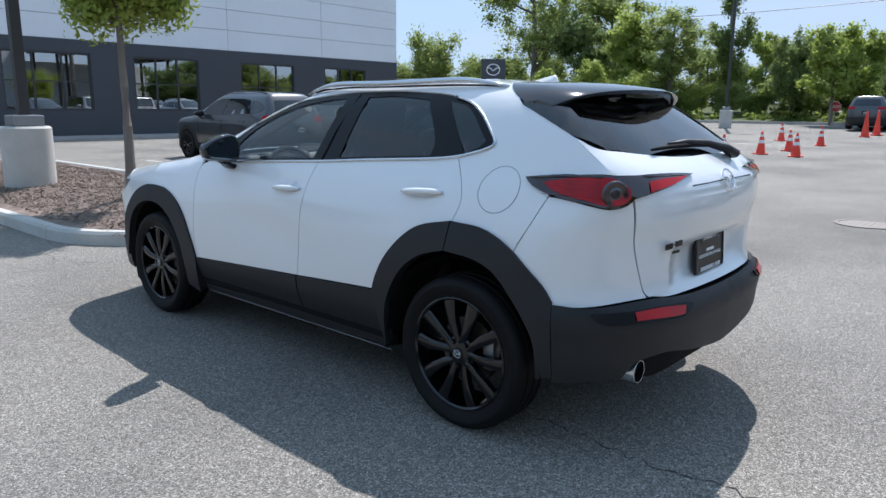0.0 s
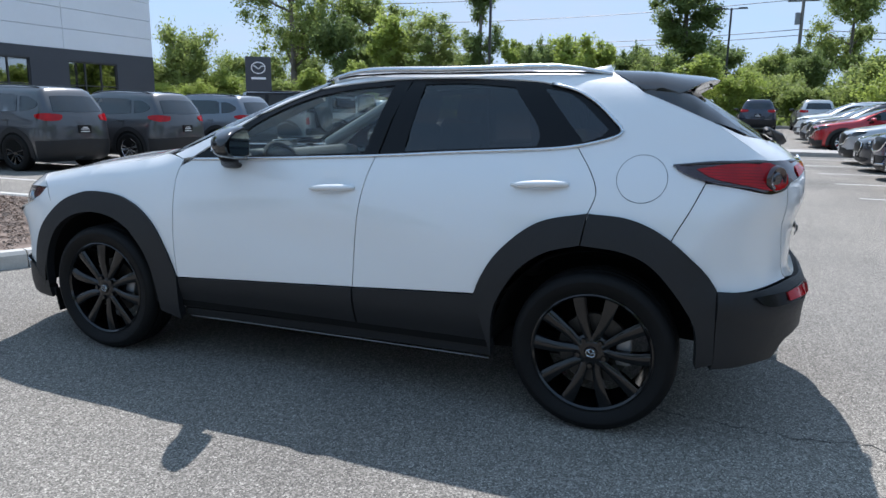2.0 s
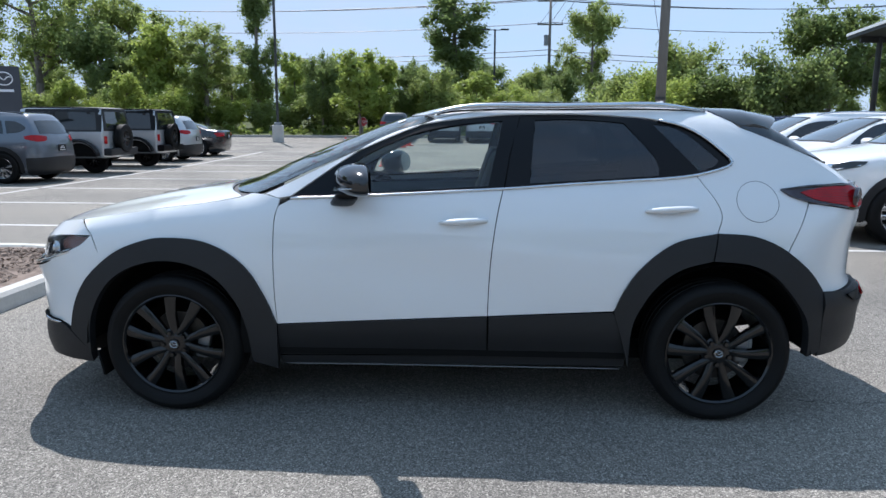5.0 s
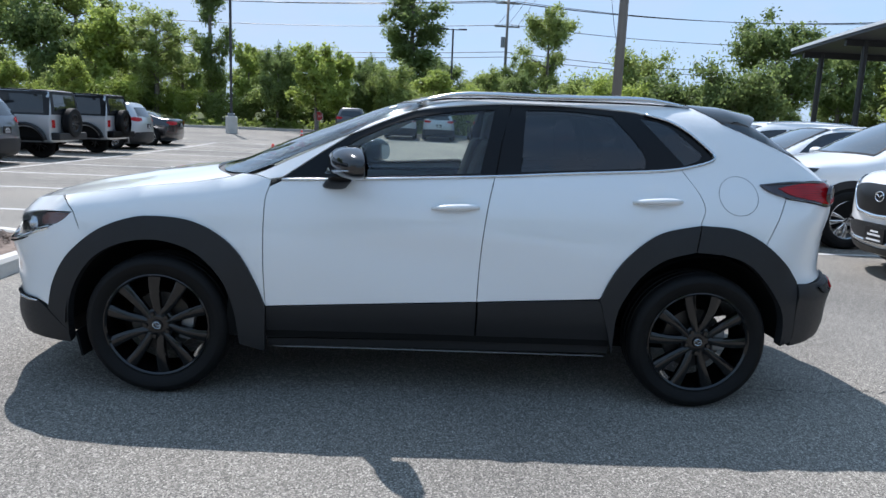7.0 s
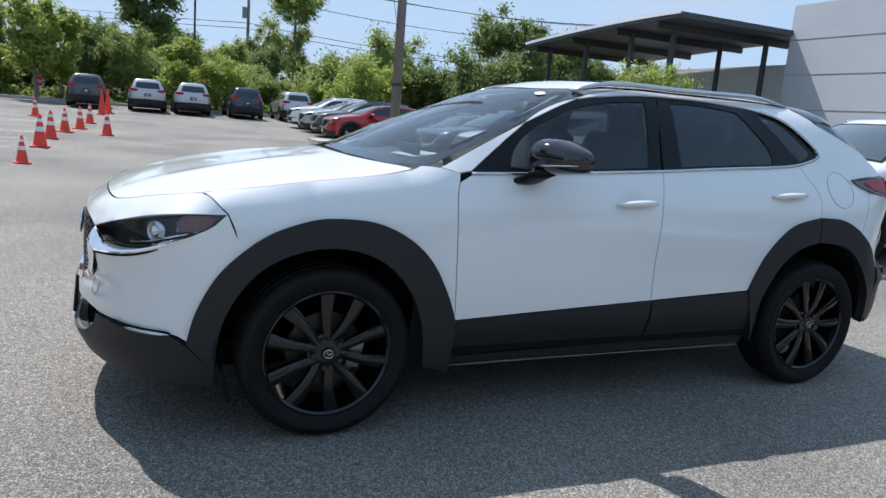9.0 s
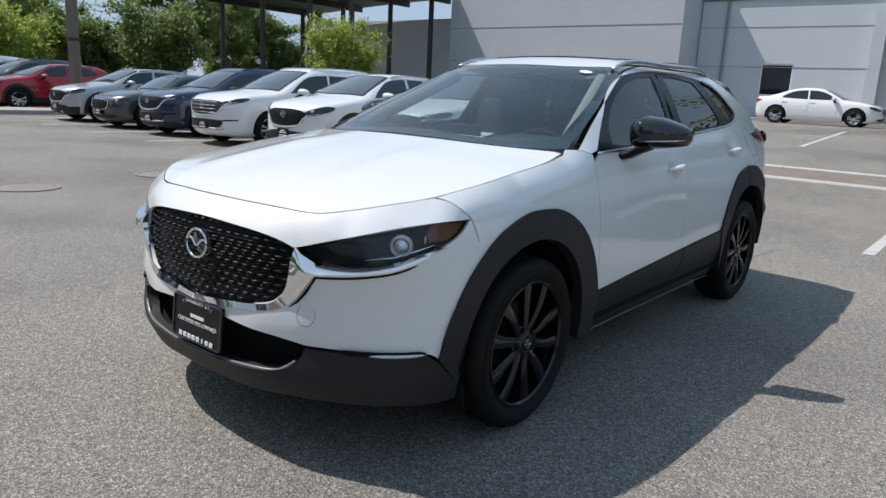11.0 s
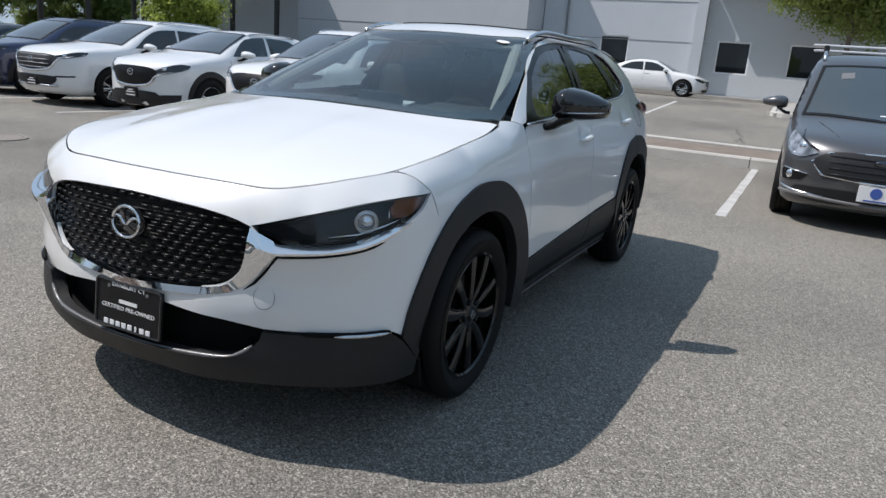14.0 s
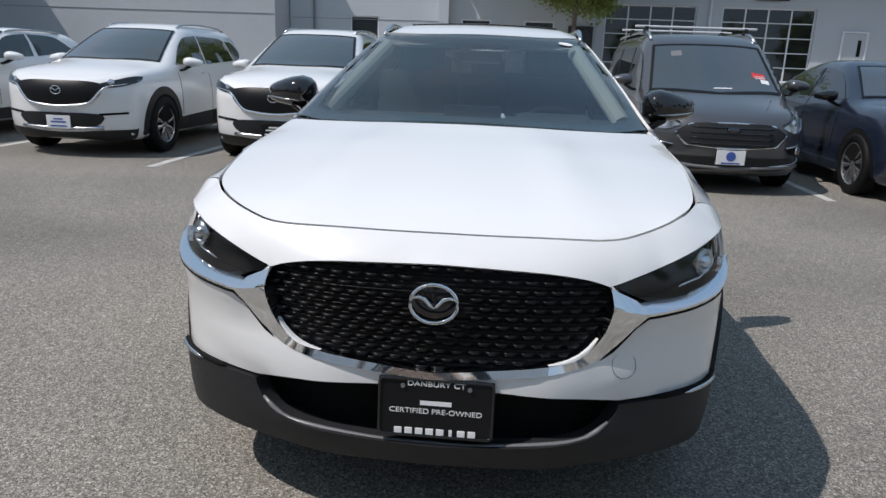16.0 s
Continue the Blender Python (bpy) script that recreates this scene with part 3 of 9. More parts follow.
def mulch_height(x, y):
    edge = np.minimum(np.minimum(x - ISLAND[0], ISLAND[1] - x), np.minimum(y - ISLAND[2], ISLAND[3] - y))
    return 0.09 + 0.10 * np.clip(edge / 1.2, 0, 1) + 0.02 * np.sin(x * 3.1) * np.cos(y * 4.3)


def mulch_bed():
    ring = rounded(ISLAND[0] + 0.1, ISLAND[1] - 0.1, ISLAND[2] + 0.1, ISLAND[3] - 0.1, 1.2, 8)
    xs, ys = np.meshgrid(np.arange(3.5, 15.5, 0.2), np.arange(-3.1, 0.4, 0.2))
    inner = np.stack([xs.ravel(), ys.ravel()], 1)
    poly = np.array(ring)
    inner = inner[inside(poly, inner)]
    pts = np.concatenate([poly, inner])
    flat, _, tris, _, _, _ = delaunay_2d_cdt([Vector(p) for p in pts], [(i, (i + 1) % len(ring)) for i in range(len(ring))], [], 0, 1e-6)
    flat = np.array([tuple(v) for v in flat])
    verts = np.column_stack([flat, mulch_height(flat[:, 0], flat[:, 1])])
    faces = [t for t in tris if inside(poly, flat[list(t)].mean(0)[None])[0]]
    tagged(mesh_object("mulch_bed", verts, faces, MULCH), "reddish brown shredded bark mulch filling the island", "mulch", kind="structure")


mulch_bed()
chips("mulch_chips", "loose reddish brown bark chips on the island", (3.75, 13, -2.8, 0.1, lambda x, y: float(mulch_height(x, y))), 16000, 0.022, MULCH, 3)


def strip(name, a, b, width, label, lift=0.004):
    a, b = Vector((*a, 0)), Vector((*b, 0))
    d = (b - a).normalized()
    w = Vector((-d.y, d.x, 0)) * width / 2
    n = max(2, int((b - a).length / 0.5))
    rng = random.Random(int(a.x * 91 + a.y * 37))
    verts, faces = [], []
    for i in range(n + 1):
        p = a.lerp(b, i / n)
        for s in (1, -1):
            q = p + w * s * rng.uniform(0.93, 1.04)
            verts.append((q.x, q.y, gz(q.x, q.y) + lift))
    faces = [(2 * i, 2 * i + 1, 2 * i + 3, 2 * i + 2) for i in range(n)]
    return tagged(mesh_object(name, verts, faces, LINE_PAINT), label, "marking", "parking lines", "structure")


for y in (3.75, 1.29, -1.4, -4.05, -6.75, -9.4, -12.05, -14.7, -17.3, -20.0):
    strip("parking_line", (-9.5, y), (-4.0, y), 0.11, "worn white painted parking line on asphalt")
for y in (-5.35, -8.1, -10.9, -13.7, -16.5, -19.3, -22.1, -24.9, -27.7):
    strip("parking_line", (4.4, y), (14.2, y), 0.11, "worn white painted parking line on asphalt")
strip("parking_line", (9.3, -5.35), (9.3, -27.7), 0.11, "long worn white line between two rows of stalls")
strip("parking_line", (-22, -2.2), (-16.5, -2.2), 0.11, "worn white painted parking line on asphalt")


def manhole(x, y, label):
    ob = thing("manhole_cover", label, "manhole", pose(x, y, 0.0), "manhole covers")
    rust = mat("rusty_iron", (0.20, 0.17, 0.15), 0.75, metal=0.2, second=(0.29, 0.26, 0.23), scale=7, bump=0.6, bump_scale=70)
    v, f = lathe([(0.36, -0.03), (0.36, 0.012), (0.315, 0.014), (0.31, 0.006)], 40, "z")
    mesh_object("ring", v, f, rust, ob, smooth=False)
    v, f = lathe([(0.0, 0.012), (0.29, 0.012), (0.30, 0.008), (0.30, -0.02)], 40, "z")
    mesh_object("lid", v, f, rust, ob, smooth=False)
    bm = bmesh.new()
    for i in range(-3, 4):
        for j in range(-3, 4):
            if math.hypot(i, j) < 3.3:
                block(bm, (0.03, 0.014, 0.004), (i * 0.075, j * 0.075, 0.012), (0, 0, 45 if (i + j) % 2 else -45))
    tagged(part("tread", bm, rust, ob), kind="stuff")


manhole(-1.47, -6.9, "grey-brown round cast iron manhole cover set in asphalt")
manhole(0.42, -6.5, "rusty pinkish round cast iron manhole cover set in asphalt")

# concrete strip with kerb behind the western stalls
curb_ring("western_kerb", rounded(-11.05, -9.17, -2.7, 9.0, 0.4, 5), 0.19, 0.185, "worn concrete kerb at the head of the stalls")


def slab(name, x0, x1, y0, y1, lift, thick, material, label, category):
    n = max(2, int(max(x1 - x0, y1 - y0) / 0.6))
    bm = bmesh.new()
    xs, ys = np.linspace(x0, x1, n), np.linspace(y0, y1, n)
    top = [[bm.verts.new((x, y, gz(x, y) + lift)) for x in xs] for y in ys]
    for j in range(n - 1):
        for i in range(n - 1):
            bm.faces.new((top[j][i], top[j][i + 1], top[j + 1][i + 1], top[j + 1][i]))
    made = bmesh.ops.extrude_face_region(bm, geom=list(bm.faces))
    for v in made["geom"]:
        if isinstance(v, bmesh.types.BMVert):
            v.co.z -= thick
    return tagged(part(name, bm, material, None), label, category, kind="structure")


slab("western_strip", -10.88, -9.34, -2.53, 8.83, 0.135, 0.2, DIRT, "strip of bare dirt behind the concrete kerb", "dirt")


def crack(points, width, seed):
    """A dark jagged crack as a thin sunken ribbon."""
    rng = random.Random(seed)
    verts, faces, line = [], [], smooth_line([(*p, 0, 1) for p in points], 0.05, closed=False)
    for i, p in enumerate(line):
        d = line[min(i + 1, len(line) - 1)] - line[max(i - 1, 0)]
        d = d / np.linalg.norm(d)
        n = np.array([-d[1], d[0], 0])
        c = p + n * rng.uniform(-0.025, 0.025)
        w = width * rng.uniform(0.25, 1.0) / 2
        for s in (1, -1):
            q = c + n * w * s
            verts.append((q[0], q[1], gz(q[0], q[1]) + 0.0025))
    faces = [(2 * i, 2 * i + 1, 2 * i + 3, 2 * i + 2) for i in range(len(line) - 1)]
    tagged(mesh_object("crack", verts, faces, CRACK), "thin dark crack in the asphalt", "crack", "asphalt cracks", "structure")


CRACK = mat("crack_tar", (0.02, 0.02, 0.02), 0.9, second=(0.05, 0.05, 0.048), scale=20)
crack([(-1.55, 0.54), (-1.88, 0.58), (-2.12, 0.60), (-2.32, 0.57), (-2.48, 0.58), (-2.62, 0.57), (-2.9, 0.55), (-3.5, 0.62)], 0.011, 1)
crack([(3.1, 3.2), (3.3, 2.6), (3.15, 2.0), (3.35, 1.5), (3.25, 0.9)], 0.010, 2)
crack([(4.3, 0.9), (3.9, 0.7), (3.5, 0.75), (3.1, 0.5)], 0.010, 3)
crack([(-9.6, 0.2), (-8.5, -0.4), (-7.6, -0.3), (-6.2, -0.9), (-5.0, -0.8)], 0.012, 4)
crack([(-15.12, 0.42), (-14.5, 0.5), (-13.98, 0.67), (-13.4, 0.66), (-12.69, 0.85)], 0.045, 5)
crack([(-13.4, 0.66), (-13.1, 0.60), (-12.8, 0.66)], 0.03, 6)
crack([(-9.0, 0.9), (-8.2, 0.6), (-7.6, 0.75), (-6.4, 0.5), (-5.2, 0.6), (-4.2, 0.3)], 0.008, 7)
crack([(-8.6, -0.2), (-7.7, 0.1), (-6.9, 0.0), (-6.1, 0.25), (-5.0, 0.2)], 0.006, 8)


# ---- buildings ----
def window_wall(name, x, spans, y0, y1, z0, z1, thick, material, label, face=-1, kind="structure"):
    """A wall in a plane of constant x with real openings. spans: (ya, yb, za, zb). face: which way it looks along x."""
    ys = sorted({y0, y1, *[s[0] for s in spans], *[s[1] for s in spans]})
    zs = sorted({z0, z1, *[s[2] for s in spans], *[s[3] for s in spans]})
    bm = bmesh.new()
    for ya, yb in zip(ys, ys[1:]):
        for za, zb in zip(zs, zs[1:]):
            cy, cz = (ya + yb) / 2, (za + zb) / 2
            if any(s[0] < cy < s[1] and s[2] < cz < s[3] for s in spans):
                continue
            block(bm, (thick, yb - ya, zb - za), (x - face * thick / 2, cy, cz))
    bmesh.ops.remove_doubles(bm, verts=bm.verts, dist=0.0005)
    return tagged(part(name, bm, material, None), label, "wall", kind=kind)


def window(name, x, ya, yb, za, zb, panes, parent, frame_mat, glass, rows=1, face=-1, depth=0.08):
    """Frame bars and panes in an opening."""
    ob = new(name)
    ob.parent = parent
    bm = bmesh.new()
    t = 0.07
    cx = x - face * depth
    for z in (za + t / 2, zb - t / 2):
        block(bm, (0.08, yb - ya, t), (cx, (ya + yb) / 2, z))
    for i in range(panes + 1):
        y = ya + t / 2 + (yb - ya - t) * i / panes
        block(bm, (0.076, t, zb - za - 2 * t), (cx, y, (za + zb) / 2))
    for j in range(1, rows):
        block(bm, (0.072, yb - ya - 0.02, t * 0.7), (cx, (ya + yb) / 2, za + (zb - za) * j / rows))
    part("window_frame", bm, frame_mat, ob)
    for i in range(panes):
        a = ya + t + (yb - ya - t) * i / panes
        b = a + (yb - ya - t) / panes - t
        part("pane", block(bmesh.new(), (0.012, b - a, zb - za - 2 * t), (cx - face * 0.01, (a + b) / 2, (za + zb) / 2)), glass, ob)
    return ob


# near-black ceiling colour: the dimness of the rooms is put into it
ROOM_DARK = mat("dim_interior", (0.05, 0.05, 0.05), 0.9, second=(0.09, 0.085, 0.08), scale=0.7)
SHOP_GLASS = glass_mat("shop_glass", (0.35, 0.40, 0.40), facing=0.45)
X = 26.8
showroom = thing("showroom_building", "two-tone showroom with a charcoal base and white metal panels above", "building")
openings = [(-5.6, -2.4, 1.12, 3.36), (-9.45, -6.2, 1.12, 3.36), (-14.2, -11.2, 1.12, 3.36), (-19.5, -16.4, 1.12, 3.36), (-24.4, -21.5, 1.12, 3.36)]
base = window_wall("wall_base", X, openings, -26.9, 12.0, 0.0, 3.87, 0.3, CHARCOAL, "charcoal base wall with ribbon windows")
base.parent = showroom
for o in openings:
    window("window", X, *o, 3, showroom, METAL_DARK, SHOP_GLASS, 2)
rng = random.Random(4)
for j in range(5):
    z0, z1 = 3.88 + j * 0.92, 3.88 + (j + 1) * 0.92 - 0.02
    cuts = [-26.9 + 5.55 * i + (0 if j % 2 else 0.0) for i in range(8)]
    for a, b in zip(cuts, cuts[1:]):
        part("wall_panel", block(bmesh.new(), (0.12, b - a - 0.02, z1 - z0), (X + 0.02 + 0.06, (a + b) / 2, (z0 + z1) / 2)), WHITE_PANEL, showroom)
bm = bmesh.new()
block(bm, (20, 38.9, 4.6), (X + 0.16 + 10, -7.45, 6.18))
part("wall_upper_core", bm, METAL_GREY, showroom)
bm = bmesh.new()
block(bm, (19.7, 0.3, 3.86), (X + 10.16, -26.74, 1.93))
block(bm, (0.3, 38.0, 3.8), (X + 6, -7.4, 1.9))
part("wall_side", bm, CHARCOAL, showroom)
bm = bmesh.new()
for j in range(5):
    block(bm, (20, 0.10, 0.90), (X + 10.16, -26.96, 4.34 + j * 0.92))
part("side_panel", bm, WHITE_PANEL, showroom)
bm = block(bmesh.new(), (0.5, 38.6, 0.5), (X + 0.0, -7.4, 8.7))
part("parapet", bm, CHARCOAL, showroom)
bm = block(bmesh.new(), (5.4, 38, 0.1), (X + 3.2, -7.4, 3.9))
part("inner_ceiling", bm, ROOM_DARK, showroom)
slab("showroom_walk", 24.6, 26.79, -27, 12, 0.12, 0.3, CONCRETE, "pale concrete walk along the showroom", "pavement")

# service building to the west
WX = -33.0
G = gz(-32, 3)
service = thing("service_building", "pale grey stucco service building with overhead bay doors", "building")
bays = [(4.6, 9.0, G + 0.13, G + 3.58), (10.2, 14.6, G + 0.13, G + 3.58)]
small = [(-8.17, -6.70, G + 1.15, G + 2.65), (-2.50, -1.0, G + 1.15, G + 2.65), (0.65, 2.15, G + 1.15, G + 2.65)]
w = window_wall("wall_front", WX, bays + small, -11.3, 26.0, G - 1.0, G + 5.6, 0.35, BLUE_GREY_WALL, "pale blue-grey painted front wall", 1)
w.parent = service
for o in small:
    window("window", WX, *o, 1, service, WHITE_PANEL, DARK_GLASS, 1, 1, 0.10)
for o in bays:
    window("glazing", WX, *o, 4, service, WHITE_PANEL, DARK_GLASS, 5, 1, 0.15)
bm = block(bmesh.new(), (12, 0.35, 6.6), (WX - 6.2, -11.1, G + 2.3))
part("wall_return", bm, BLUE_GREY_WALL, service)
bm = block(bmesh.new(), (2.6, 14.3, 9.0), (WX + 1.0, -18.5, G + 3.5))
part("wall_block", bm, GREY_WALL, service)
bm = bmesh.new()
for z in (2.48, 4.33, 6.18):
    block(bm, (0.02, 14.2, 0.035), (WX + 2.305, -18.5, G + z))
part("joint_line", bm, METAL_GREY, service)
bm = bmesh.new()
for z in (2.48, 4.33, 6.18):
    block(bm, (0.02, 8.2, 0.03), (WX + 0.005, -7.1, G + z))
part("joint_line", bm, METAL_GREY, service)
bm = block(bmesh.new(), (0.6, 0.5, 5.8), (WX + 0.25, -3.35, G + 2.2))
block(bm, (1.0, 29, 0.4), (WX + 0.45, 11.6, G + 5.05))
part("pilaster", bm, BLUE_GREY_WALL, service)
bm = rod(bmesh.new(), (WX + 0.14, -10.0, G), (WX + 0.14, -10.0, G + 7.5), 0.06)
part("downspout", bm, METAL_GREY, service)
part("downspout", rod(bmesh.new(), (WX + 0.1, 9.6, G), (WX + 0.1, 9.6, G + 4.98), 0.06), WHITE_PANEL, service)
door = part("staff_door", block(bmesh.new(), (0.06, 1.05, 2.4), (WX + 0.035, 16.5, G + 1.33), (0, 0, 0), 0.01), BLUE_GREY_WALL, service, "pale grey steel door with a narrow pane")
part("door_pane", block(bmesh.new(), (0.03, 0.16, 0.75), (WX + 0.066, 16.75, G + 1.85)), DARK_GLASS, door)
part("door_frame", block(block(block(bmesh.new(), (0.10, 0.08, 2.5), (WX + 0.05, 15.93, G + 1.38)), (0.10, 0.08, 2.5), (WX + 0.05, 17.07, G + 1.38)), (0.10, 1.06, 0.08), (WX + 0.05, 16.5, G + 2.58)), WHITE_PANEL, door)
for y in (6.8, 12.4):
    sign = part("bay_sign", block(bmesh.new(), (0.12, 1.6, 0.42), (WX + 0.08, y, G + 4.13), (0, 0, 0), 0.01), PLATE_BLACK, service)
    letters("Service", 0.34, pose(WX + 0.145, y, G + 4.13, 90, 0, 90), PLATE_WHITE, sign)
part("roof", block(bmesh.new(), (12.2, 37.6, 0.25), (WX - 6.0, 7.4, G + 5.75)), METAL_GREY, service)
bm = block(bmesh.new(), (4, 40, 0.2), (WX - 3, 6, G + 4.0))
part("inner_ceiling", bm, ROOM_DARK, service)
slab("service_walk", -32.9, -30.6, -11, 26, 0.12, 0.3, CONCRETE, "pale concrete walk along the service building", "pavement")

part("glass_door", block(bmesh.new(), (0.05, 1.05, 2.25), (WX + 0.03, 3.45, G + 1.26), (0, 0, 0), 0.01), DARK_GLASS, service, "dark glazed entrance door")
bm = block(block(bmesh.new(), (0.09, 0.08, 2.35), (WX + 0.045, 2.88, G + 1.30)), (0.09, 0.08, 2.35), (WX + 0.045, 4.02, G + 1.30))
part("door_frame", block(bm, (0.09, 1.06, 0.08), (WX + 0.045, 3.45, G + 2.43)), METAL_DARK, service)
part("wall_notice", block(bmesh.new(), (0.03, 0.46, 0.38), (WX + 0.017, 2.50, G + 1.98), (0, 0, 0), 0.004), PLATE_WHITE, service)
drop = part("key_drop_box", block(bmesh.new(), (0.22, 0.48, 0.95), (WX + 0.11, 2.44, G + 1.12), (0, 0, 0), 0.02), PLATE_BLACK, service, "black key drop box on the wall")
part("drop_box_label", block(bmesh.new(), (0.01, 0.28, 0.26), (WX + 0.225, 2.44, G + 1.36), (0, 0, 0), 0.003), PLATE_WHITE, drop)


curb_ring("bed_kerb", rounded(-30.55, -19.5, 0.88, 4.35, 0.5, 6), 0.16, 0.15, "pale concrete kerb round the bed by the service building")
slab("gravel_bed", -30.4, -19.6, 1.0, 4.22, 0.11, 0.2, CONCRETE, "pale gravelly bed by the service building", "bed")


def a_board(x, y, turn):
    """A folding pavement board: two leaves that meet at the top."""
    ob = thing("a_board", "folding white pavement board with a dark edge on the gravel bed", "sign", pose(x, y, gz(x, y) + 0.11, 0, 0, turn))
    for s in (1, -1):
        leaf = part("leaf", block(bmesh.new(), (0.025, 0.62, 1.05), (s * 0.17, 0, 0.51), (0, -18 * s, 0), 0.006), METAL_DARK, ob)
        part("sheet", block(bmesh.new(), (0.006, 0.54, 0.88), (s * 0.188, 0, 0.53), (0, -18 * s, 0)), PLATE_WHITE, leaf)


a_board(-24.5, 2.62, 72)

# open canopy beside it
canopy = thing("canopy", "open drive-through canopy with a curved dark roof on slim columns", "canopy")
CX, CY, CZ = -27.0, -36.0, gz(-27, -36)


def canopy_z(y):
    return CZ + 5.75 + 0.75 * math.sin((y + 43) / 17.5 * 1.6)


n = 14
edge = [(-40.8 + 15.3 * i / n, canopy_z(-40.8 + 15.3 * i / n)) for i in range(n + 1)]
verts = [(x, y, z + dz) for y, z in edge for x, dz in ((-33, 0.14), (-22.9, 0.14), (-22.9, -0.14), (-33, -0.14))]
faces = [(4 * i + j, 4 * i + (j + 1) % 4, 4 * i + 4 + (j + 1) % 4, 4 * i + 4 + j) for i in range(n) for j in range(4)] + [(3, 2, 1, 0), tuple(4 * n + j for j in range(4))]
mesh_object("roof", verts, faces, CHARCOAL, canopy, smooth=False)
verts = [(x, y, z + dz) for y, z in edge for x, dz in ((-22.89, 0.20), (-22.83, 0.20), (-22.83, 0.04), (-22.89, 0.04))]
mesh_object("fascia", verts, faces, WHITE_PANEL, canopy, "pale metal edge strip", smooth=False)
for y in (-39.8, -35.5, -31, -27.5):
    bm = block(bmesh.new(), (9.6, 0.2, 0.35), (-27.95, y, canopy_z(y) - 0.32))
    part("beam", bm, METAL_DARK, canopy)
for y in (-39.8, -35.5, -31, -27.5):
    for x in (-24.3, -31):
        top = canopy_z(y) - 0.15
        part("column", rod(bmesh.new(), (x, y, gz(x, y) - 0.1), (x, y, top), 0.16), METAL_DARK, canopy)
bm = block(bmesh.new(), (0.3, 16, 5.2), (-33.5, -34, CZ + 2.6))
part("back_wall", bm, WHITE_PANEL, canopy)


# ---- wheels, shared by all vehicles ----
MESHES = {}


def shared(key, make):
    if key not in MESHES:
        MESHES[key] = make()
    return MESHES[key]


def raw(name, verts, faces, material, smooth=True):
    me = bpy.data.meshes.new(name)
    if isinstance(verts, np.ndarray) and isinstance(faces, np.ndarray):
        me.vertices.add(len(verts))
        me.vertices.foreach_set("co", verts.astype(np.float32).ravel())
        me.loops.add(faces.size)
        me.loops.foreach_set("vertex_index", faces.astype(np.int32).ravel())
        me.polygons.add(len(faces))
        me.polygons.foreach_set("loop_start", np.arange(len(faces), dtype=np.int32) * faces.shape[1])
        me.update(calc_edges=True)
        me.materials.append(material)
        return me
    me.from_pydata([tuple(map(float, v)) for v in verts], [], [tuple(map(int, f)) for f in faces])
    if smooth:
        me.shade_smooth()
        me.set_sharp_from_angle(angle=radians(38))
    for one in material if isinstance(material, (list, tuple)) else [material]:
        me.materials.append(one)
    return me


def spoke_set(pairs, spread, r0, r1, w0, w1, thick, dish):
    """Tapered alloy spokes with a ridge, facing +y."""
    verts, faces = [], []
    for base in range(pairs):
        for s in (-1, 1) if spread else (0,):
            a, b = (radians(77 + 360 / pairs * base + s * q) for q in (spread * 0.45, spread))
            p0, p1 = (r * np.array([math.cos(c), 0, math.sin(c)]) for r, c in ((r0, a), (r1, b)))
            d = (p1 - p0) / np.linalg.norm(p1 - p0)
            n = np.array([-d[2], 0, d[0]])
            i = len(verts)
            rows = 5
            for k in range(rows):
                t = k / (rows - 1)
                w = (w0 + (w1 - w0) * t ** 1.4) / 2
                lean = n * s * 0.008 * math.sin(math.pi * t)
                y = dish * (t ** 1.6) + 0.006 * math.sin(math.pi * t)
                p = p0 + (p1 - p0) * t + lean
                for off, h in ((-w, -thick), (-w * 0.92, -0.006), (-w * 0.25, 0.0), (w * 0.55, -0.003), (w * 0.95, -0.010), (w, -thick)):
                    verts.append(p + n * off + np.array([0, y + h, 0]))
            for k in range(rows - 1):
                for j in range(5):
                    q = i + k * 6 + j
                    faces.append((q, q + 1, q + 7, q + 6))
    return verts, faces


def join(*shapes):
    verts, faces = [], []
    for v, f in shapes:
        n = len(verts)
        verts += list(v)
        faces += [tuple(i + n for i in one) for one in f]
    return verts, faces


def moved(shape, m):
    return [m @ Vector(v) for v in shape[0]], shape[1]


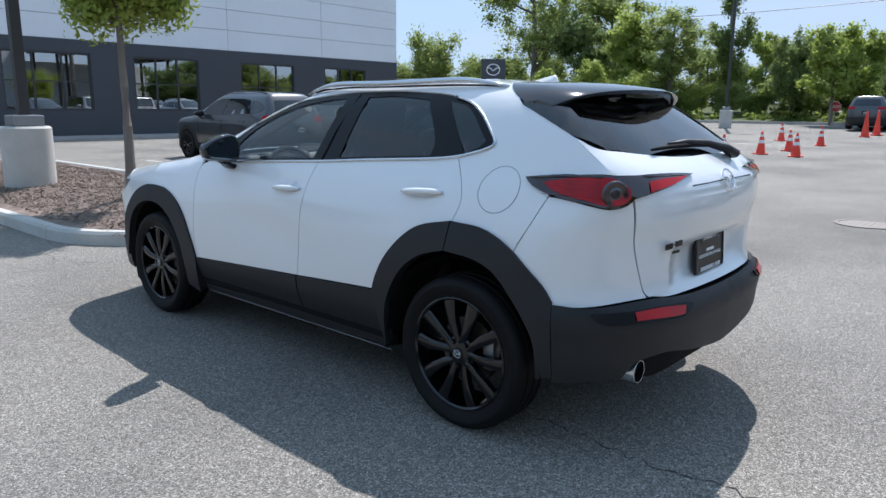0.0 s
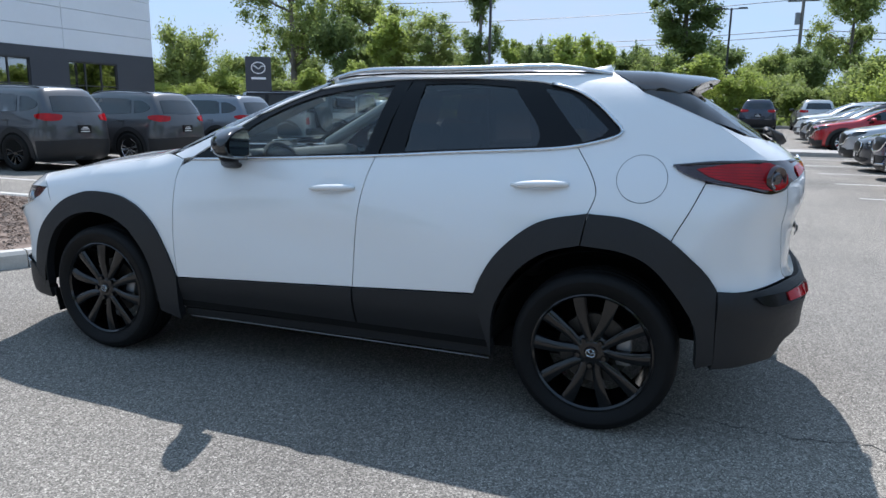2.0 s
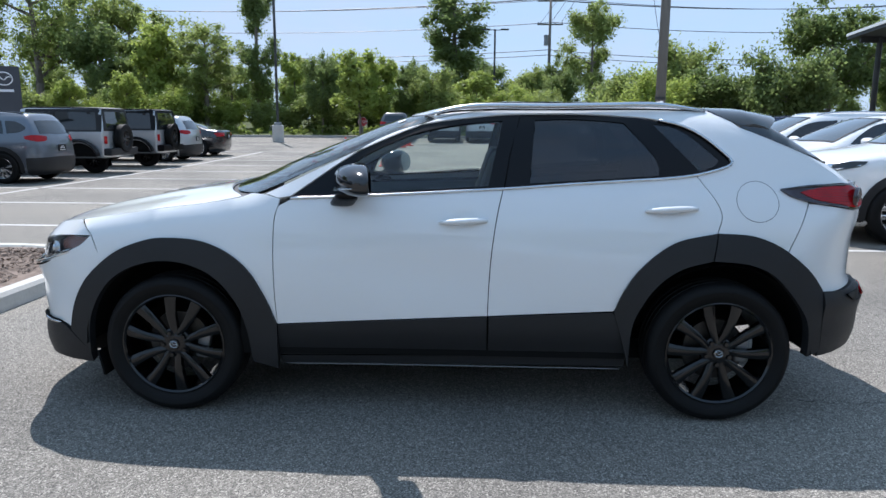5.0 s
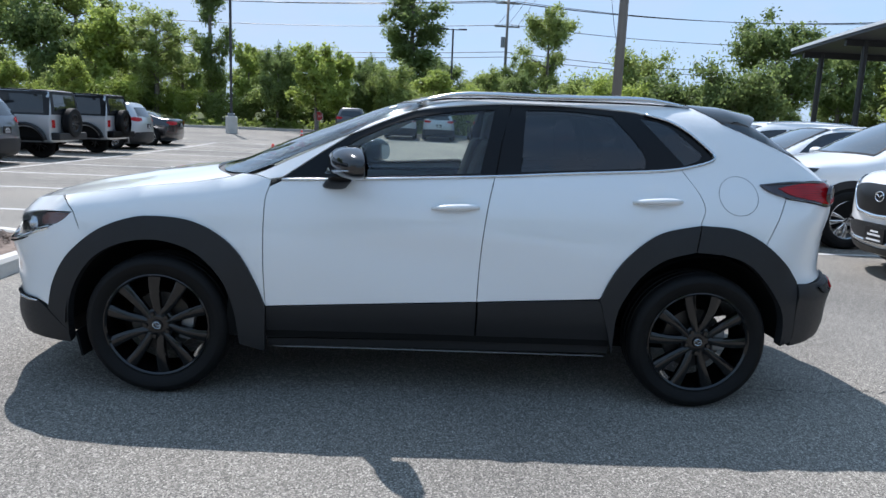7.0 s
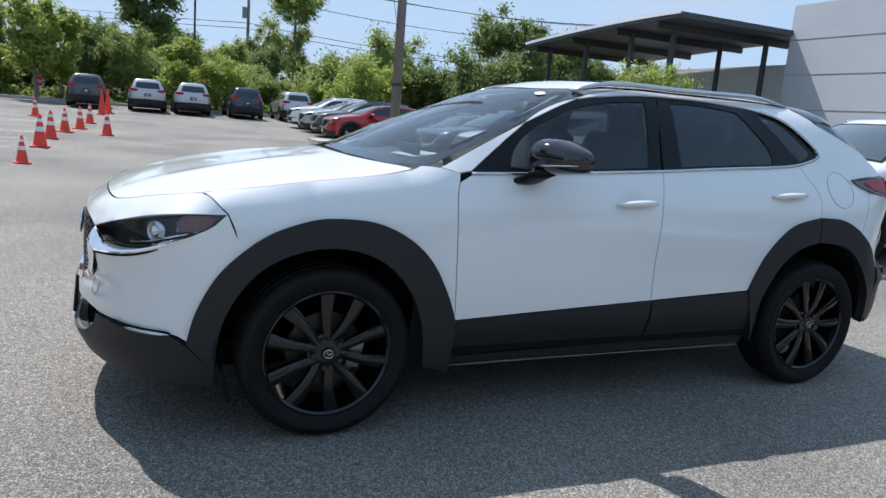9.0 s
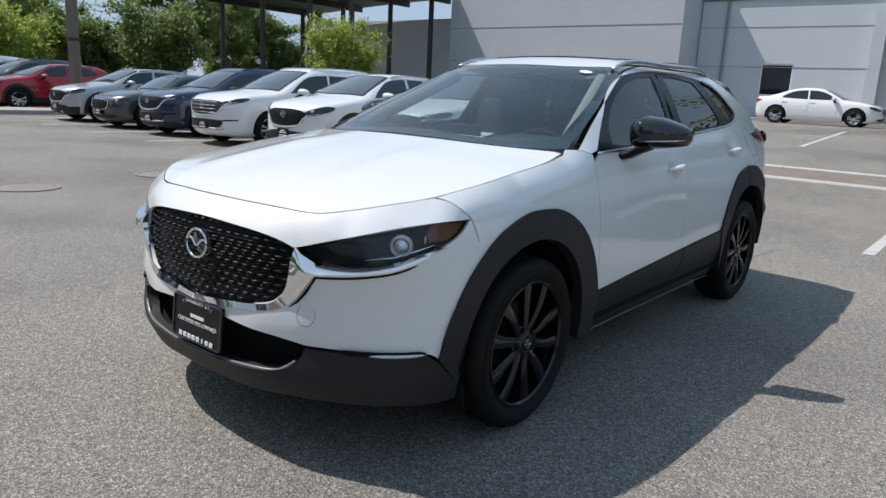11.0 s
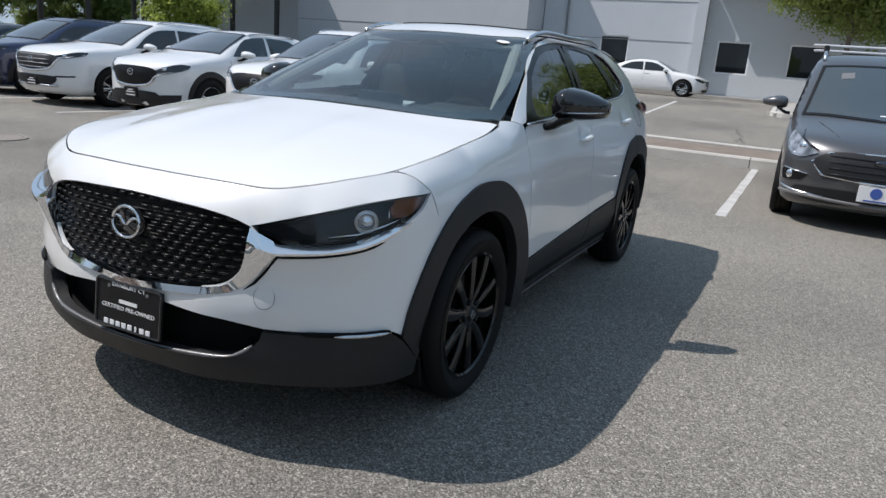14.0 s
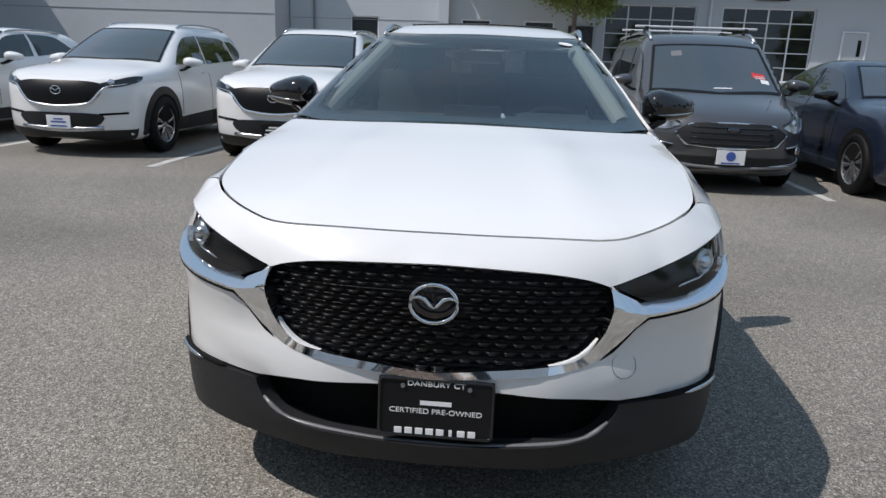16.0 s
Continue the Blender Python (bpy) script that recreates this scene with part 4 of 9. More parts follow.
def wheel_meshes(r, rim, width, style):
    tread = [(r - 0.012, -width / 2 + 0.012), (r - 0.003, -width / 2 + 0.03)]
    for g in (-0.05, 0.0, 0.05):
        tread += [(r, g - 0.007), (r - 0.008, g - 0.005), (r - 0.008, g + 0.005), (r, g + 0.007)]
    tread += [(r - 0.003, width / 2 - 0.03), (r - 0.012, width / 2 - 0.012)]
    outer = [(r - 0.03, width / 2), (r - 0.045, width / 2 + 0.002), (rim + 0.05, width / 2 + 0.004), (rim + 0.018, width / 2 - 0.002), (rim + 0.012, width / 2 - 0.008), (rim, width / 2 - 0.012), (rim - 0.004, width / 2 - 0.03)]
    inner = [(rim - 0.004, -width / 2 + 0.03), (rim + 0.01, -width / 2 + 0.01), (rim + 0.06, -width / 2), (r - 0.03, -width / 2)]
    tyre = raw("tyre", *lathe(inner + tread + outer, 64), TYRE)
    face = width / 2 - 0.022
    metal = RIM_BLACK if style in ("black", "hero") else RIM_SILVER
    barrel = lathe([(rim - 0.002, face + 0.012), (rim - 0.008, face + 0.014), (rim - 0.016, face + 0.006), (rim - 0.02, face - 0.04), (rim - 0.04, face - 0.14)], 64)
    spokes = spoke_set(5, 16.0, 0.045, rim - 0.012, 0.034, 0.062, 0.035, 0.006) if style == "hero" else spoke_set(5, 14.0, 0.045, rim - 0.012, 0.030, 0.072, 0.035, 0.006)
    hub = lathe([(0.0, 0.002), (0.035, 0.002), (0.06, -0.002), (0.078, -0.012), (0.08, -0.04)], 40)
    m = Matrix.Translation((0, face, 0))
    rims = raw("rim", *join(barrel, moved(spokes, m), moved(hub, m)), metal)
    disc = raw("brake_disc", *lathe([(0.0, face - 0.085), (0.075, face - 0.085), (0.08, face - 0.07), (0.15, face - 0.07), (0.152, face - 0.095), (0.0, face - 0.095)], 40), STEEL)
    return tyre, rims, disc, face


def emblem_shape(w, h, t, m=Matrix()):
    """A winged V within an oval ring, as a plain shape facing +x; w across y."""
    ring = [(0, w / 2 * math.cos(a), h / 2 * math.sin(a)) for a in np.linspace(0, 2 * math.pi, 36, endpoint=False)]
    shapes = [tube(ring, w * 0.045, 6, closed=True)]
    for s in (1, -1):
        wing = [(0, s * w * 0.47, h * 0.12), (0, s * w * 0.33, h * 0.17), (0, s * w * 0.2, h * 0.12), (0, s * w * 0.08, -h * 0.04), (0, 0, -h * 0.12)]
        shapes.append(tube(wing, [w * 0.02, w * 0.04, w * 0.05, w * 0.045, w * 0.02], 6))
    return moved(join(*shapes), m)


def wheel(parent, x, y, r, rim, width, style, turn=0.0):
    """A wheel whose face looks away from the vehicle's middle."""
    tyre, rims, disc, face = shared(("wheel", r, rim, width, style), lambda: wheel_meshes(r, rim, width, style))
    ob = new("wheel")
    ob.parent = parent
    ob.matrix_basis = pose(x, y, r, 0, 0, 0 if y > 0 else 180) @ pose(0, 0, 0, 0, turn, 0)
    for me in (tyre, rims, disc):
        one = new(me.name.split(".")[0], me)
        one.parent = ob
    nuts = shared(("nuts", style, face), lambda: raw("lug_nut", *lathe([(0.0, 0.004), (0.010, 0.004), (0.0125, -0.004), (0.0125, -0.02)], 10), METAL_GREY if style == "silver" else RIM_BLACK))
    if style == "hero":
        for i in range(5):
            a = radians(77 + 36 + 72 * i)
            n = new("lug_nut", nuts)
            n.parent = ob
            n.matrix_basis = pose(0.057 * math.cos(a), face + 0.004, 0.057 * math.sin(a))
        cap = new("hub_cap", shared("hub_cap", lambda: raw("hub_cap", *join(lathe([(0, 0.006), (0.024, 0.006), (0.028, 0.0), (0.028, -0.01)], 32)), RIM_BLACK)))
        cap.parent = ob
        cap.matrix_basis = pose(0, face + 0.002, 0)
        mark = new("cap_emblem", shared("cap_emblem", lambda: raw("cap_emblem", *emblem_shape(0.038, 0.031, 0, pose(0, 0.0085, 0, 0, 0, 90)), SATIN)))
        mark.parent = ob
        mark.matrix_basis = pose(0, face + 0.002, 0)
        cal = new("brake_caliper", shared("caliper", lambda: raw("brake_caliper", *(lambda bm: (lambda: ([v.co.copy() for v in bm.verts], [tuple(v.index for v in f.verts) for f in bm.faces]))())(indexed(block(bmesh.new(), (0.06, 0.05, 0.13), (0, 0, 0), (0, 0, 0), 0.012))), METAL_GREY)))
        cal.parent = ob
        cal.matrix_basis = pose(-0.12, face - 0.07, 0.04, 0, 15, 0)
    return ob


def indexed(bm):
    bm.verts.index_update()
    return bm


# ---- parked vehicles ----
SUV = Form(
    top=[(-2.35, 1.46), (-2.1, 1.57), (-1.6, 1.64), (-0.6, 1.675), (0.0, 1.64), (0.3, 1.55), (0.9, 1.29), (1.2, 1.15), (1.4, 1.115), (1.9, 1.03), (2.12, 0.95), (2.35, 0.83)],
    nose=[(0.2, 2.15), (0.3, 2.24), (0.5, 2.275), (0.75, 2.275), (0.9, 2.23), (1.0, 2.16), (1.6, 1.9)],
    tail=[(0.2, -2.12), (0.3, -2.23), (0.6, -2.275), (0.9, -2.25), (1.1, -2.2), (1.3, -2.08), (1.6, -1.85)],
    plan=[(-2.3, 0.80), (-1.9, 0.885), (-1.35, 0.92), (0, 0.905), (1.35, 0.918), (1.8, 0.89), (2.2, 0.80)],
    section=[(0.15, -0.08), (0.4, -0.01), (0.65, 0.0), (0.85, -0.012), (1.0, -0.045), (1.1, -0.08), (1.3, -0.17), (1.5, -0.265), (1.7, -0.42)],
    front=[(0, 0), (0.25, 0.015), (0.5, 0.08), (0.7, 0.18), (0.8, 0.27), (0.9, 0.46)],
    back=[(0, 0), (0.3, 0.01), (0.55, 0.05), (0.7, 0.11), (0.8, 0.2), (0.9, 0.4)],
    bow=[(-2.3, 0), (-0.4, 0), (0.2, 0.3), (1.2, 0.34), (1.6, 0.1), (2.2, 0)], crown=[(-2.3, 0.06), (2.2, 0.06)])
SEDAN = Form(
    top=[(-2.4, 0.96), (-2.2, 1.05), (-1.75, 1.09), (-1.5, 1.16), (-0.9, 1.37), (-0.4, 1.44), (0.1, 1.425), (0.4, 1.34), (0.95, 1.09), (1.15, 1.01), (1.6, 0.95), (2.1, 0.83), (2.35, 0.7)],
    nose=[(0.15, 2.15), (0.25, 2.27), (0.5, 2.33), (0.65, 2.32), (0.8, 2.24), (0.9, 2.1), (1.4, 1.7)],
    tail=[(0.15, -2.1), (0.25, -2.25), (0.5, -2.33), (0.8, -2.33), (1.0, -2.28), (1.1, -2.2), (1.4, -2.0)],
    plan=[(-2.3, 0.78), (-1.9, 0.86), (-1.4, 0.9), (0, 0.9), (1.4, 0.9), (1.9, 0.86), (2.3, 0.74)],
    section=[(0.12, -0.08), (0.35, -0.01), (0.55, 0.0), (0.75, -0.015), (0.88, -0.05), (1.0, -0.11), (1.2, -0.22), (1.35, -0.31), (1.5, -0.45)],
    front=[(0, 0), (0.25, 0.015), (0.5, 0.08), (0.7, 0.2), (0.8, 0.31), (0.9, 0.5)],
    back=[(0, 0), (0.3, 0.01), (0.55, 0.06), (0.7, 0.13), (0.8, 0.23), (0.9, 0.42)],
    bow=[(-2.3, 0), (-0.4, 0), (0.2, 0.25), (1.1, 0.3), (1.5, 0.1), (2.2, 0)], crown=[(-2.3, 0.05), (2.2, 0.06)], floor=0.16)
VAN = Form(
    top=[(-2.45, 1.74), (-2.2, 1.80), (0.0, 1.82), (0.45, 1.80), (0.72, 1.72), (1.1, 1.48), (1.5, 1.20), (1.70, 1.08), (1.82, 1.04), (2.1, 0.95), (2.3, 0.86), (2.5, 0.74)],
    nose=[(0.18, 2.3), (0.3, 2.4), (0.5, 2.43), (0.68, 2.42), (0.80, 2.37), (0.92, 2.28), (1.7, 1.95)],
    tail=[(0.2, -2.35), (0.4, -2.4), (1.0, -2.4), (1.5, -2.36), (1.8, -2.3)],
    plan=[(-2.4, 0.86), (-1.6, 0.91), (0, 0.915), (1.5, 0.91), (2.0, 0.87), (2.4, 0.76)],
    section=[(0.15, -0.06), (0.4, -0.01), (0.75, 0.0), (0.95, -0.015), (1.05, -0.035), (1.4, -0.10), (1.65, -0.165), (1.9, -0.28)],
    front=[(0, 0), (0.25, 0.015), (0.5, 0.07), (0.7, 0.17), (0.8, 0.28), (0.9, 0.48)],
    back=[(0, 0), (0.6, 0.01), (0.8, 0.06), (0.9, 0.16)],
    bow=[(-2.4, 0), (0.2, 0.05), (0.8, 0.2), (1.7, 0.28), (2.2, 0.05)], crown=[(-2.4, 0.05), (2.4, 0.05)])
OFFROAD = Form(
    top=[(-1.95, 1.80), (-1.8, 1.82), (0.3, 1.83), (0.42, 1.80), (0.72, 1.22), (0.8, 1.17), (1.9, 1.08), (2.0, 1.0)],
    nose=[(0.3, 1.9), (0.5, 1.95), (1.1, 1.93)], tail=[(0.3, -1.86), (0.5, -1.9), (1.2, -1.9), (1.8, -1.84)],
    plan=[(-1.9, 0.78), (0.6, 0.78), (0.9, 0.74), (1.9, 0.66)],
    section=[(0.3, -0.03), (0.6, 0.0), (1.15, 0.0), (1.25, -0.03), (1.85, -0.11)],
    front=[(0, 0), (0.6, 0.03), (0.8, 0.1)], back=[(0, 0), (0.7, 0.01), (0.8, 0.05)],
    bow=[(-2, 0), (2, 0)], crown=[(-2, 0.03), (2, 0.03)], floor=0.45, soft=0.05, ends=0.04)


def shell(name, form, material, parent, label="", rows=70, around=40):
    """The whole painted skin of a parked vehicle as one closed sheet."""
    sx, sy, sz = form.size
    z0 = 0.72 * sz
    x1 = float(form.meet([[0, 0, z0]], [1, 0, 0], 0, 4)[0][0])
    x0 = float(form.meet([[0, 0, z0]], [-1, 0, 0], 0, 4)[0][0])
    s = (1 - np.cos(np.linspace(0, math.pi, rows))) / 2
    s = 0.6 * s + 0.4 * np.linspace(0, 1, rows)
    xs = x0 + 0.004 + (x1 - x0 - 0.008) * s
    angles = np.linspace(-math.pi / 2, math.pi / 2, around)
    start = np.stack([np.repeat(xs, around), np.zeros(rows * around), np.full(rows * around, z0)], 1)
    way = np.tile(np.stack([0 * angles, np.cos(angles), np.sin(angles)], 1), (rows, 1))
    half = form.meet(start, way, 0, 2.2)
    other = half * np.array([1, -1, 1])
    n = len(half)
    verts = np.concatenate([half, other])
    faces = []
    for i in range(rows - 1):
        for j in range(around - 1):
            a, b, c, d = i * around + j, i * around + j + 1, (i + 1) * around + j + 1, (i + 1) * around + j
            faces += [(a, d, c, b), (n + a, n + b, n + c, n + d)]
    for i, flip in ((0, False), (rows - 1, True)):
        ring = [i * around + j for j in range(around)] + [n + i * around + j for j in range(around - 2, 0, -1)]
        faces.append(tuple(ring[::-1] if flip else ring))
    return mesh_object(name, verts, faces, material, parent, label)


def circle(cx, cz, r, a0=0.0, a1=360.0, k=24):
    return [(cx + r * math.cos(radians(a0 + (a1 - a0) * i / k)), cz + r * math.sin(radians(a0 + (a1 - a0) * i / k))) for i in range(k if a1 - a0 >= 360 else k + 1)]


PAINTS = {
    "white": PEARL,
    "silver": mat("silver_paint", (0.46, 0.47, 0.48), 0.3, metal=0.5, coat=1.0),
    "grey": mat("grey_metallic_paint", (0.085, 0.086, 0.092), 0.3, metal=0.5, coat=1.0),
    "charcoal": mat("charcoal_paint", (0.05, 0.052, 0.057), 0.3, metal=0.3, coat=1.0),
    "black": mat("black_paint", (0.008, 0.008, 0.009), 0.2, coat=1.0),
    "blue": mat("dark_blue_paint", (0.011, 0.019, 0.062), 0.25, metal=0.3, coat=1.0),
    "navy": mat("navy_paint", (0.016, 0.022, 0.042), 0.25, metal=0.3, coat=1.0),
    "red": mat("red_metallic_paint", (0.36, 0.012, 0.02), 0.25, metal=0.4, coat=1.0),
    "steel": mat("steel_grey_paint", (0.13, 0.145, 0.17), 0.3, metal=0.5, coat=1.0),
}

KINDS = {
    # form, size, axles, wheel radius, rim radius, track half, side glass, screen, rear glass
    "crossover": dict(form=HERO, size=(1, 1, 1), axles=(1.3275, -1.3275), r=0.345, rim=0.225, y=0.80,
                      glass=[[(0.70, 1.085, 1), (0.50, 1.235), (0.25, 1.37), (0.0, 1.425), (-0.33, 1.45, 1), (-0.25, 1.125, 1)], [(-0.40, 1.45, 1), (-0.9, 1.44), (-1.10, 1.40), (-1.33, 1.26, 1), (-1.2, 1.195), (-0.36, 1.13, 1)]],
                      screen=[(1.12, 0.0, 1.1), (0.92, 0.68, 1.08, 1), (0.06, 0.50, 1.45, 1), (0.16, 0, 1.49), (0.06, -0.50, 1.45, 1), (0.92, -0.68, 1.08, 1)],
                      rear=[(-1.6, 0.46, 1.42, 1), (-1.95, 0.58, 1.19, 1), (-2.0, 0, 1.18), (-1.95, -0.58, 1.19, 1), (-1.6, -0.46, 1.42, 1)],
                      head=[(2.157, 0.46, 0.78, 1), (2.03, 0.65, 0.86), (1.74, 0.83, 0.885, 1), (1.83, 0.82, 0.82), (2.03, 0.70, 0.755), (2.12, 0.55, 0.735)],
                      tail=[(-1.60, 0.77, 1.12, 1), (-1.98, 0.66, 1.14), (-2.08, 0.32, 1.135, 1), (-2.07, 0.52, 1.085), (-2.0, 0.70, 1.03), (-1.9, 0.77, 1.04)],
                      grille=[(2.15, 0.45, 0.80), (2.19, 0.0, 0.83), (2.15, -0.45, 0.80), (2.14, -0.49, 0.71), (2.18, -0.37, 0.58), (2.23, 0, 0.53), (2.18, 0.37, 0.58), (2.14, 0.49, 0.71)],
                      wing=[(0.66, 0.735), (0.52, 0.70), (0.40, 0.575), (0.20, 0.535), (0.0, 0.525)],
                      intake=[(2.14, 0.48, 0.44), (2.22, 0, 0.46), (2.14, -0.48, 0.44), (2.13, -0.46, 0.36), (2.18, 0, 0.31), (2.13, 0.46, 0.36)],
                      clad=(0.50, 0.57, 0.28), mirror=(0.52, 0.86, 1.13)),
    "suv": dict(form=SUV, size=(1, 1, 1), axles=(1.35, -1.35), r=0.36, rim=0.235, y=0.82,
                glass=[[(0.80, 1.10, 1), (0.45, 1.34), (0.15, 1.46), (-0.28, 1.50, 1), (-0.22, 1.11, 1)], [(-0.34, 1.50, 1), (-1.1, 1.49), (-1.28, 1.45, 1), (-1.38, 1.16, 1), (-0.28, 1.11, 1)], [(-1.36, 1.45, 1), (-1.62, 1.43), (-1.86, 1.30), (-1.75, 1.20), (-1.46, 1.16, 1)]],
                screen=[(1.22, 0.0, 1.15), (1.0, 0.70, 1.1, 1), (0.16, 0.55, 1.55, 1), (0.26, 0, 1.58), (0.16, -0.55, 1.55, 1), (1.0, -0.70, 1.1, 1)],
                rear=[(-2.0, 0.52, 1.5, 1), (-2.18, 0.62, 1.2, 1), (-2.2, 0, 1.16), (-2.18, -0.62, 1.2, 1), (-2.0, -0.52, 1.5, 1)],
                head=[(2.19, 0.47, 0.865, 1), (2.03, 0.70, 0.93), (1.78, 0.86, 0.962, 1), (1.86, 0.86, 0.905), (2.05, 0.745, 0.855), (2.15, 0.56, 0.825)],
                tail=[(-1.86, 0.83, 1.10, 1), (-2.1, 0.70, 1.13), (-2.19, 0.45, 1.10, 1), (-2.19, 0.5, 1.0), (-2.1, 0.74, 0.98), (-1.9, 0.84, 1.04)],
                grille=[(2.18, 0.49, 0.885), (2.24, 0.0, 0.92), (2.18, -0.49, 0.885), (2.16, -0.535, 0.81), (2.2, -0.39, 0.665), (2.26, 0, 0.612), (2.2, 0.39, 0.665), (2.16, 0.535, 0.81)], wing=[(0.66, 0.850), (0.555, 0.800), (0.405, 0.652), (0.20, 0.612), (0.0, 0.600)],
                intake=[(2.14, 0.50, 0.51), (2.25, 0, 0.53), (2.14, -0.50, 0.51), (2.14, -0.40, 0.385), (2.23, 0, 0.375), (2.14, 0.40, 0.385)],
                clad=(0.46, 0.46, 0.30), mirror=(0.62, 0.90, 1.14)),
    "sedan": dict(form=SEDAN, size=(1, 1, 1), axles=(1.42, -1.40), r=0.33, rim=0.225, y=0.80,
                  glass=[[(0.78, 0.98, 1), (0.40, 1.20), (0.1, 1.30), (-0.28, 1.33, 1), (-0.24, 0.98, 1)], [(-0.34, 1.33, 1), (-0.8, 1.28), (-1.15, 1.12), (-1.2, 1.02), (-0.3, 0.98, 1)]],
                  screen=[(1.12, 0.0, 1.02), (0.92, 0.68, 0.98, 1), (0.26, 0.50, 1.35, 1), (0.36, 0, 1.38), (0.26, -0.50, 1.35, 1), (0.92, -0.68, 0.98, 1)],
                  rear=None, back=[(-0.95, 0.48, 1.32, 1), (-0.9, 0, 1.37), (-0.95, -0.48, 1.32, 1), (-1.55, -0.56, 1.1, 1), (-1.62, 0, 1.13), (-1.55, 0.56, 1.1, 1)],
                  head=[(2.22, 0.50, 0.66, 1), (2.05, 0.70, 0.74), (1.85, 0.82, 0.77, 1), (1.95, 0.80, 0.68), (2.15, 0.65, 0.62)],
                  tail=[(-2.0, 0.80, 0.92, 1), (-2.2, 0.66, 0.95), (-2.3, 0.40, 0.93, 1), (-2.3, 0.42, 0.84), (-2.15, 0.72, 0.80)],
                  grille=[(2.24, 0.40, 0.68), (2.30, 0, 0.72), (2.24, -0.40, 0.68), (2.26, -0.36, 0.50), (2.33, 0, 0.46), (2.26, 0.36, 0.50)],
                  intake=[(2.2, 0.6, 0.34), (2.32, 0, 0.36), (2.2, -0.6, 0.34), (2.2, -0.58, 0.24), (2.3, 0, 0.22), (2.2, 0.58, 0.24)],
                  clad=None, mirror=(0.66, 0.88, 1.02)),
    "van": dict(form=VAN, size=(1, 1, 1), axles=(1.53, -1.53), r=0.33, rim=0.205, y=0.80,
                glass=[[(1.34, 1.08, 1), (1.0, 1.38), (0.74, 1.54), (0.30, 1.62, 1), (0.30, 1.06, 1)], [(0.18, 1.62, 1), (-0.85, 1.62, 1), (-0.85, 1.12, 1), (0.18, 1.12, 1)], [(-0.97, 1.62, 1), (-2.1, 1.60, 1), (-2.1, 1.14, 1), (-0.97, 1.12, 1)]],
                screen=[(1.70, 0.0, 1.07), (1.45, 0.77, 1.05, 1), (0.76, 0.665, 1.64, 1), (0.84, 0, 1.67), (0.76, -0.665, 1.64, 1), (1.45, -0.77, 1.05, 1)],
                rear=[(-2.3, 0.62, 1.62, 1), (-2.35, 0.62, 1.15, 1), (-2.35, -0.62, 1.15, 1), (-2.3, -0.62, 1.62, 1)],
                head=[(2.30, 0.55, 0.74, 1), (2.19, 0.68, 0.83), (1.96, 0.82, 0.95, 1), (2.0, 0.85, 0.83), (2.12, 0.80, 0.72), (2.24, 0.68, 0.69)],
                tail=[(-2.3, 0.86, 1.15, 1), (-2.38, 0.76, 1.2), (-2.38, 0.76, 0.8, 1), (-2.3, 0.88, 0.8)],
                grille=[(2.33, 0.45, 0.768, 1), (2.38, 0, 0.79), (2.33, -0.45, 0.768, 1), (2.29, -0.60, 0.665, 1), (2.35, -0.49, 0.545, 1), (2.41, 0, 0.515), (2.35, 0.49, 0.545, 1), (2.29, 0.60, 0.665, 1)],
                intake=[(2.26, 0.70, 0.41), (2.41, 0, 0.425), (2.26, -0.70, 0.41), (2.26, -0.64, 0.30), (2.39, 0, 0.29), (2.26, 0.64, 0.30)],
                clad=None, mirror=(1.2, 0.98, 1.2)),
    "offroad": dict(form=OFFROAD, size=(1, 1, 1), axles=(1.25, -1.2), r=0.40, rim=0.23, y=0.80,
                    glass=[[(0.30, 1.25, 1), (0.22, 1.70, 1), (-0.42, 1.72, 1), (-0.42, 1.22, 1)], [(-0.54, 1.72, 1), (-1.66, 1.70, 1), (-1.70, 1.22, 1), (-0.54, 1.22, 1)]],
                    screen=[(0.74, 0.62, 1.2, 1), (0.50, 0.58, 1.72, 1), (0.50, -0.58, 1.72, 1), (0.74, -0.62, 1.2, 1)],
                    rear=[(-1.88, 0.58, 1.72, 1), (-1.88, 0.60, 1.28, 1), (-1.88, -0.60, 1.28, 1), (-1.88, -0.58, 1.72, 1)],
                    head=None, tail=[(-1.9, 0.74, 1.05, 1), (-1.9, 0.60, 1.05, 1), (-1.9, 0.60, 0.84, 1), (-1.9, 0.74, 0.84, 1)],
                    grille=[(1.93, 0.55, 1.02, 1), (1.93, -0.55, 1.02, 1), (1.93, -0.52, 0.7, 1), (1.93, 0.52, 0.7, 1)], intake=None, clad=None, mirror=(0.5, 0.9, 1.25)),
}


BUILT = {}


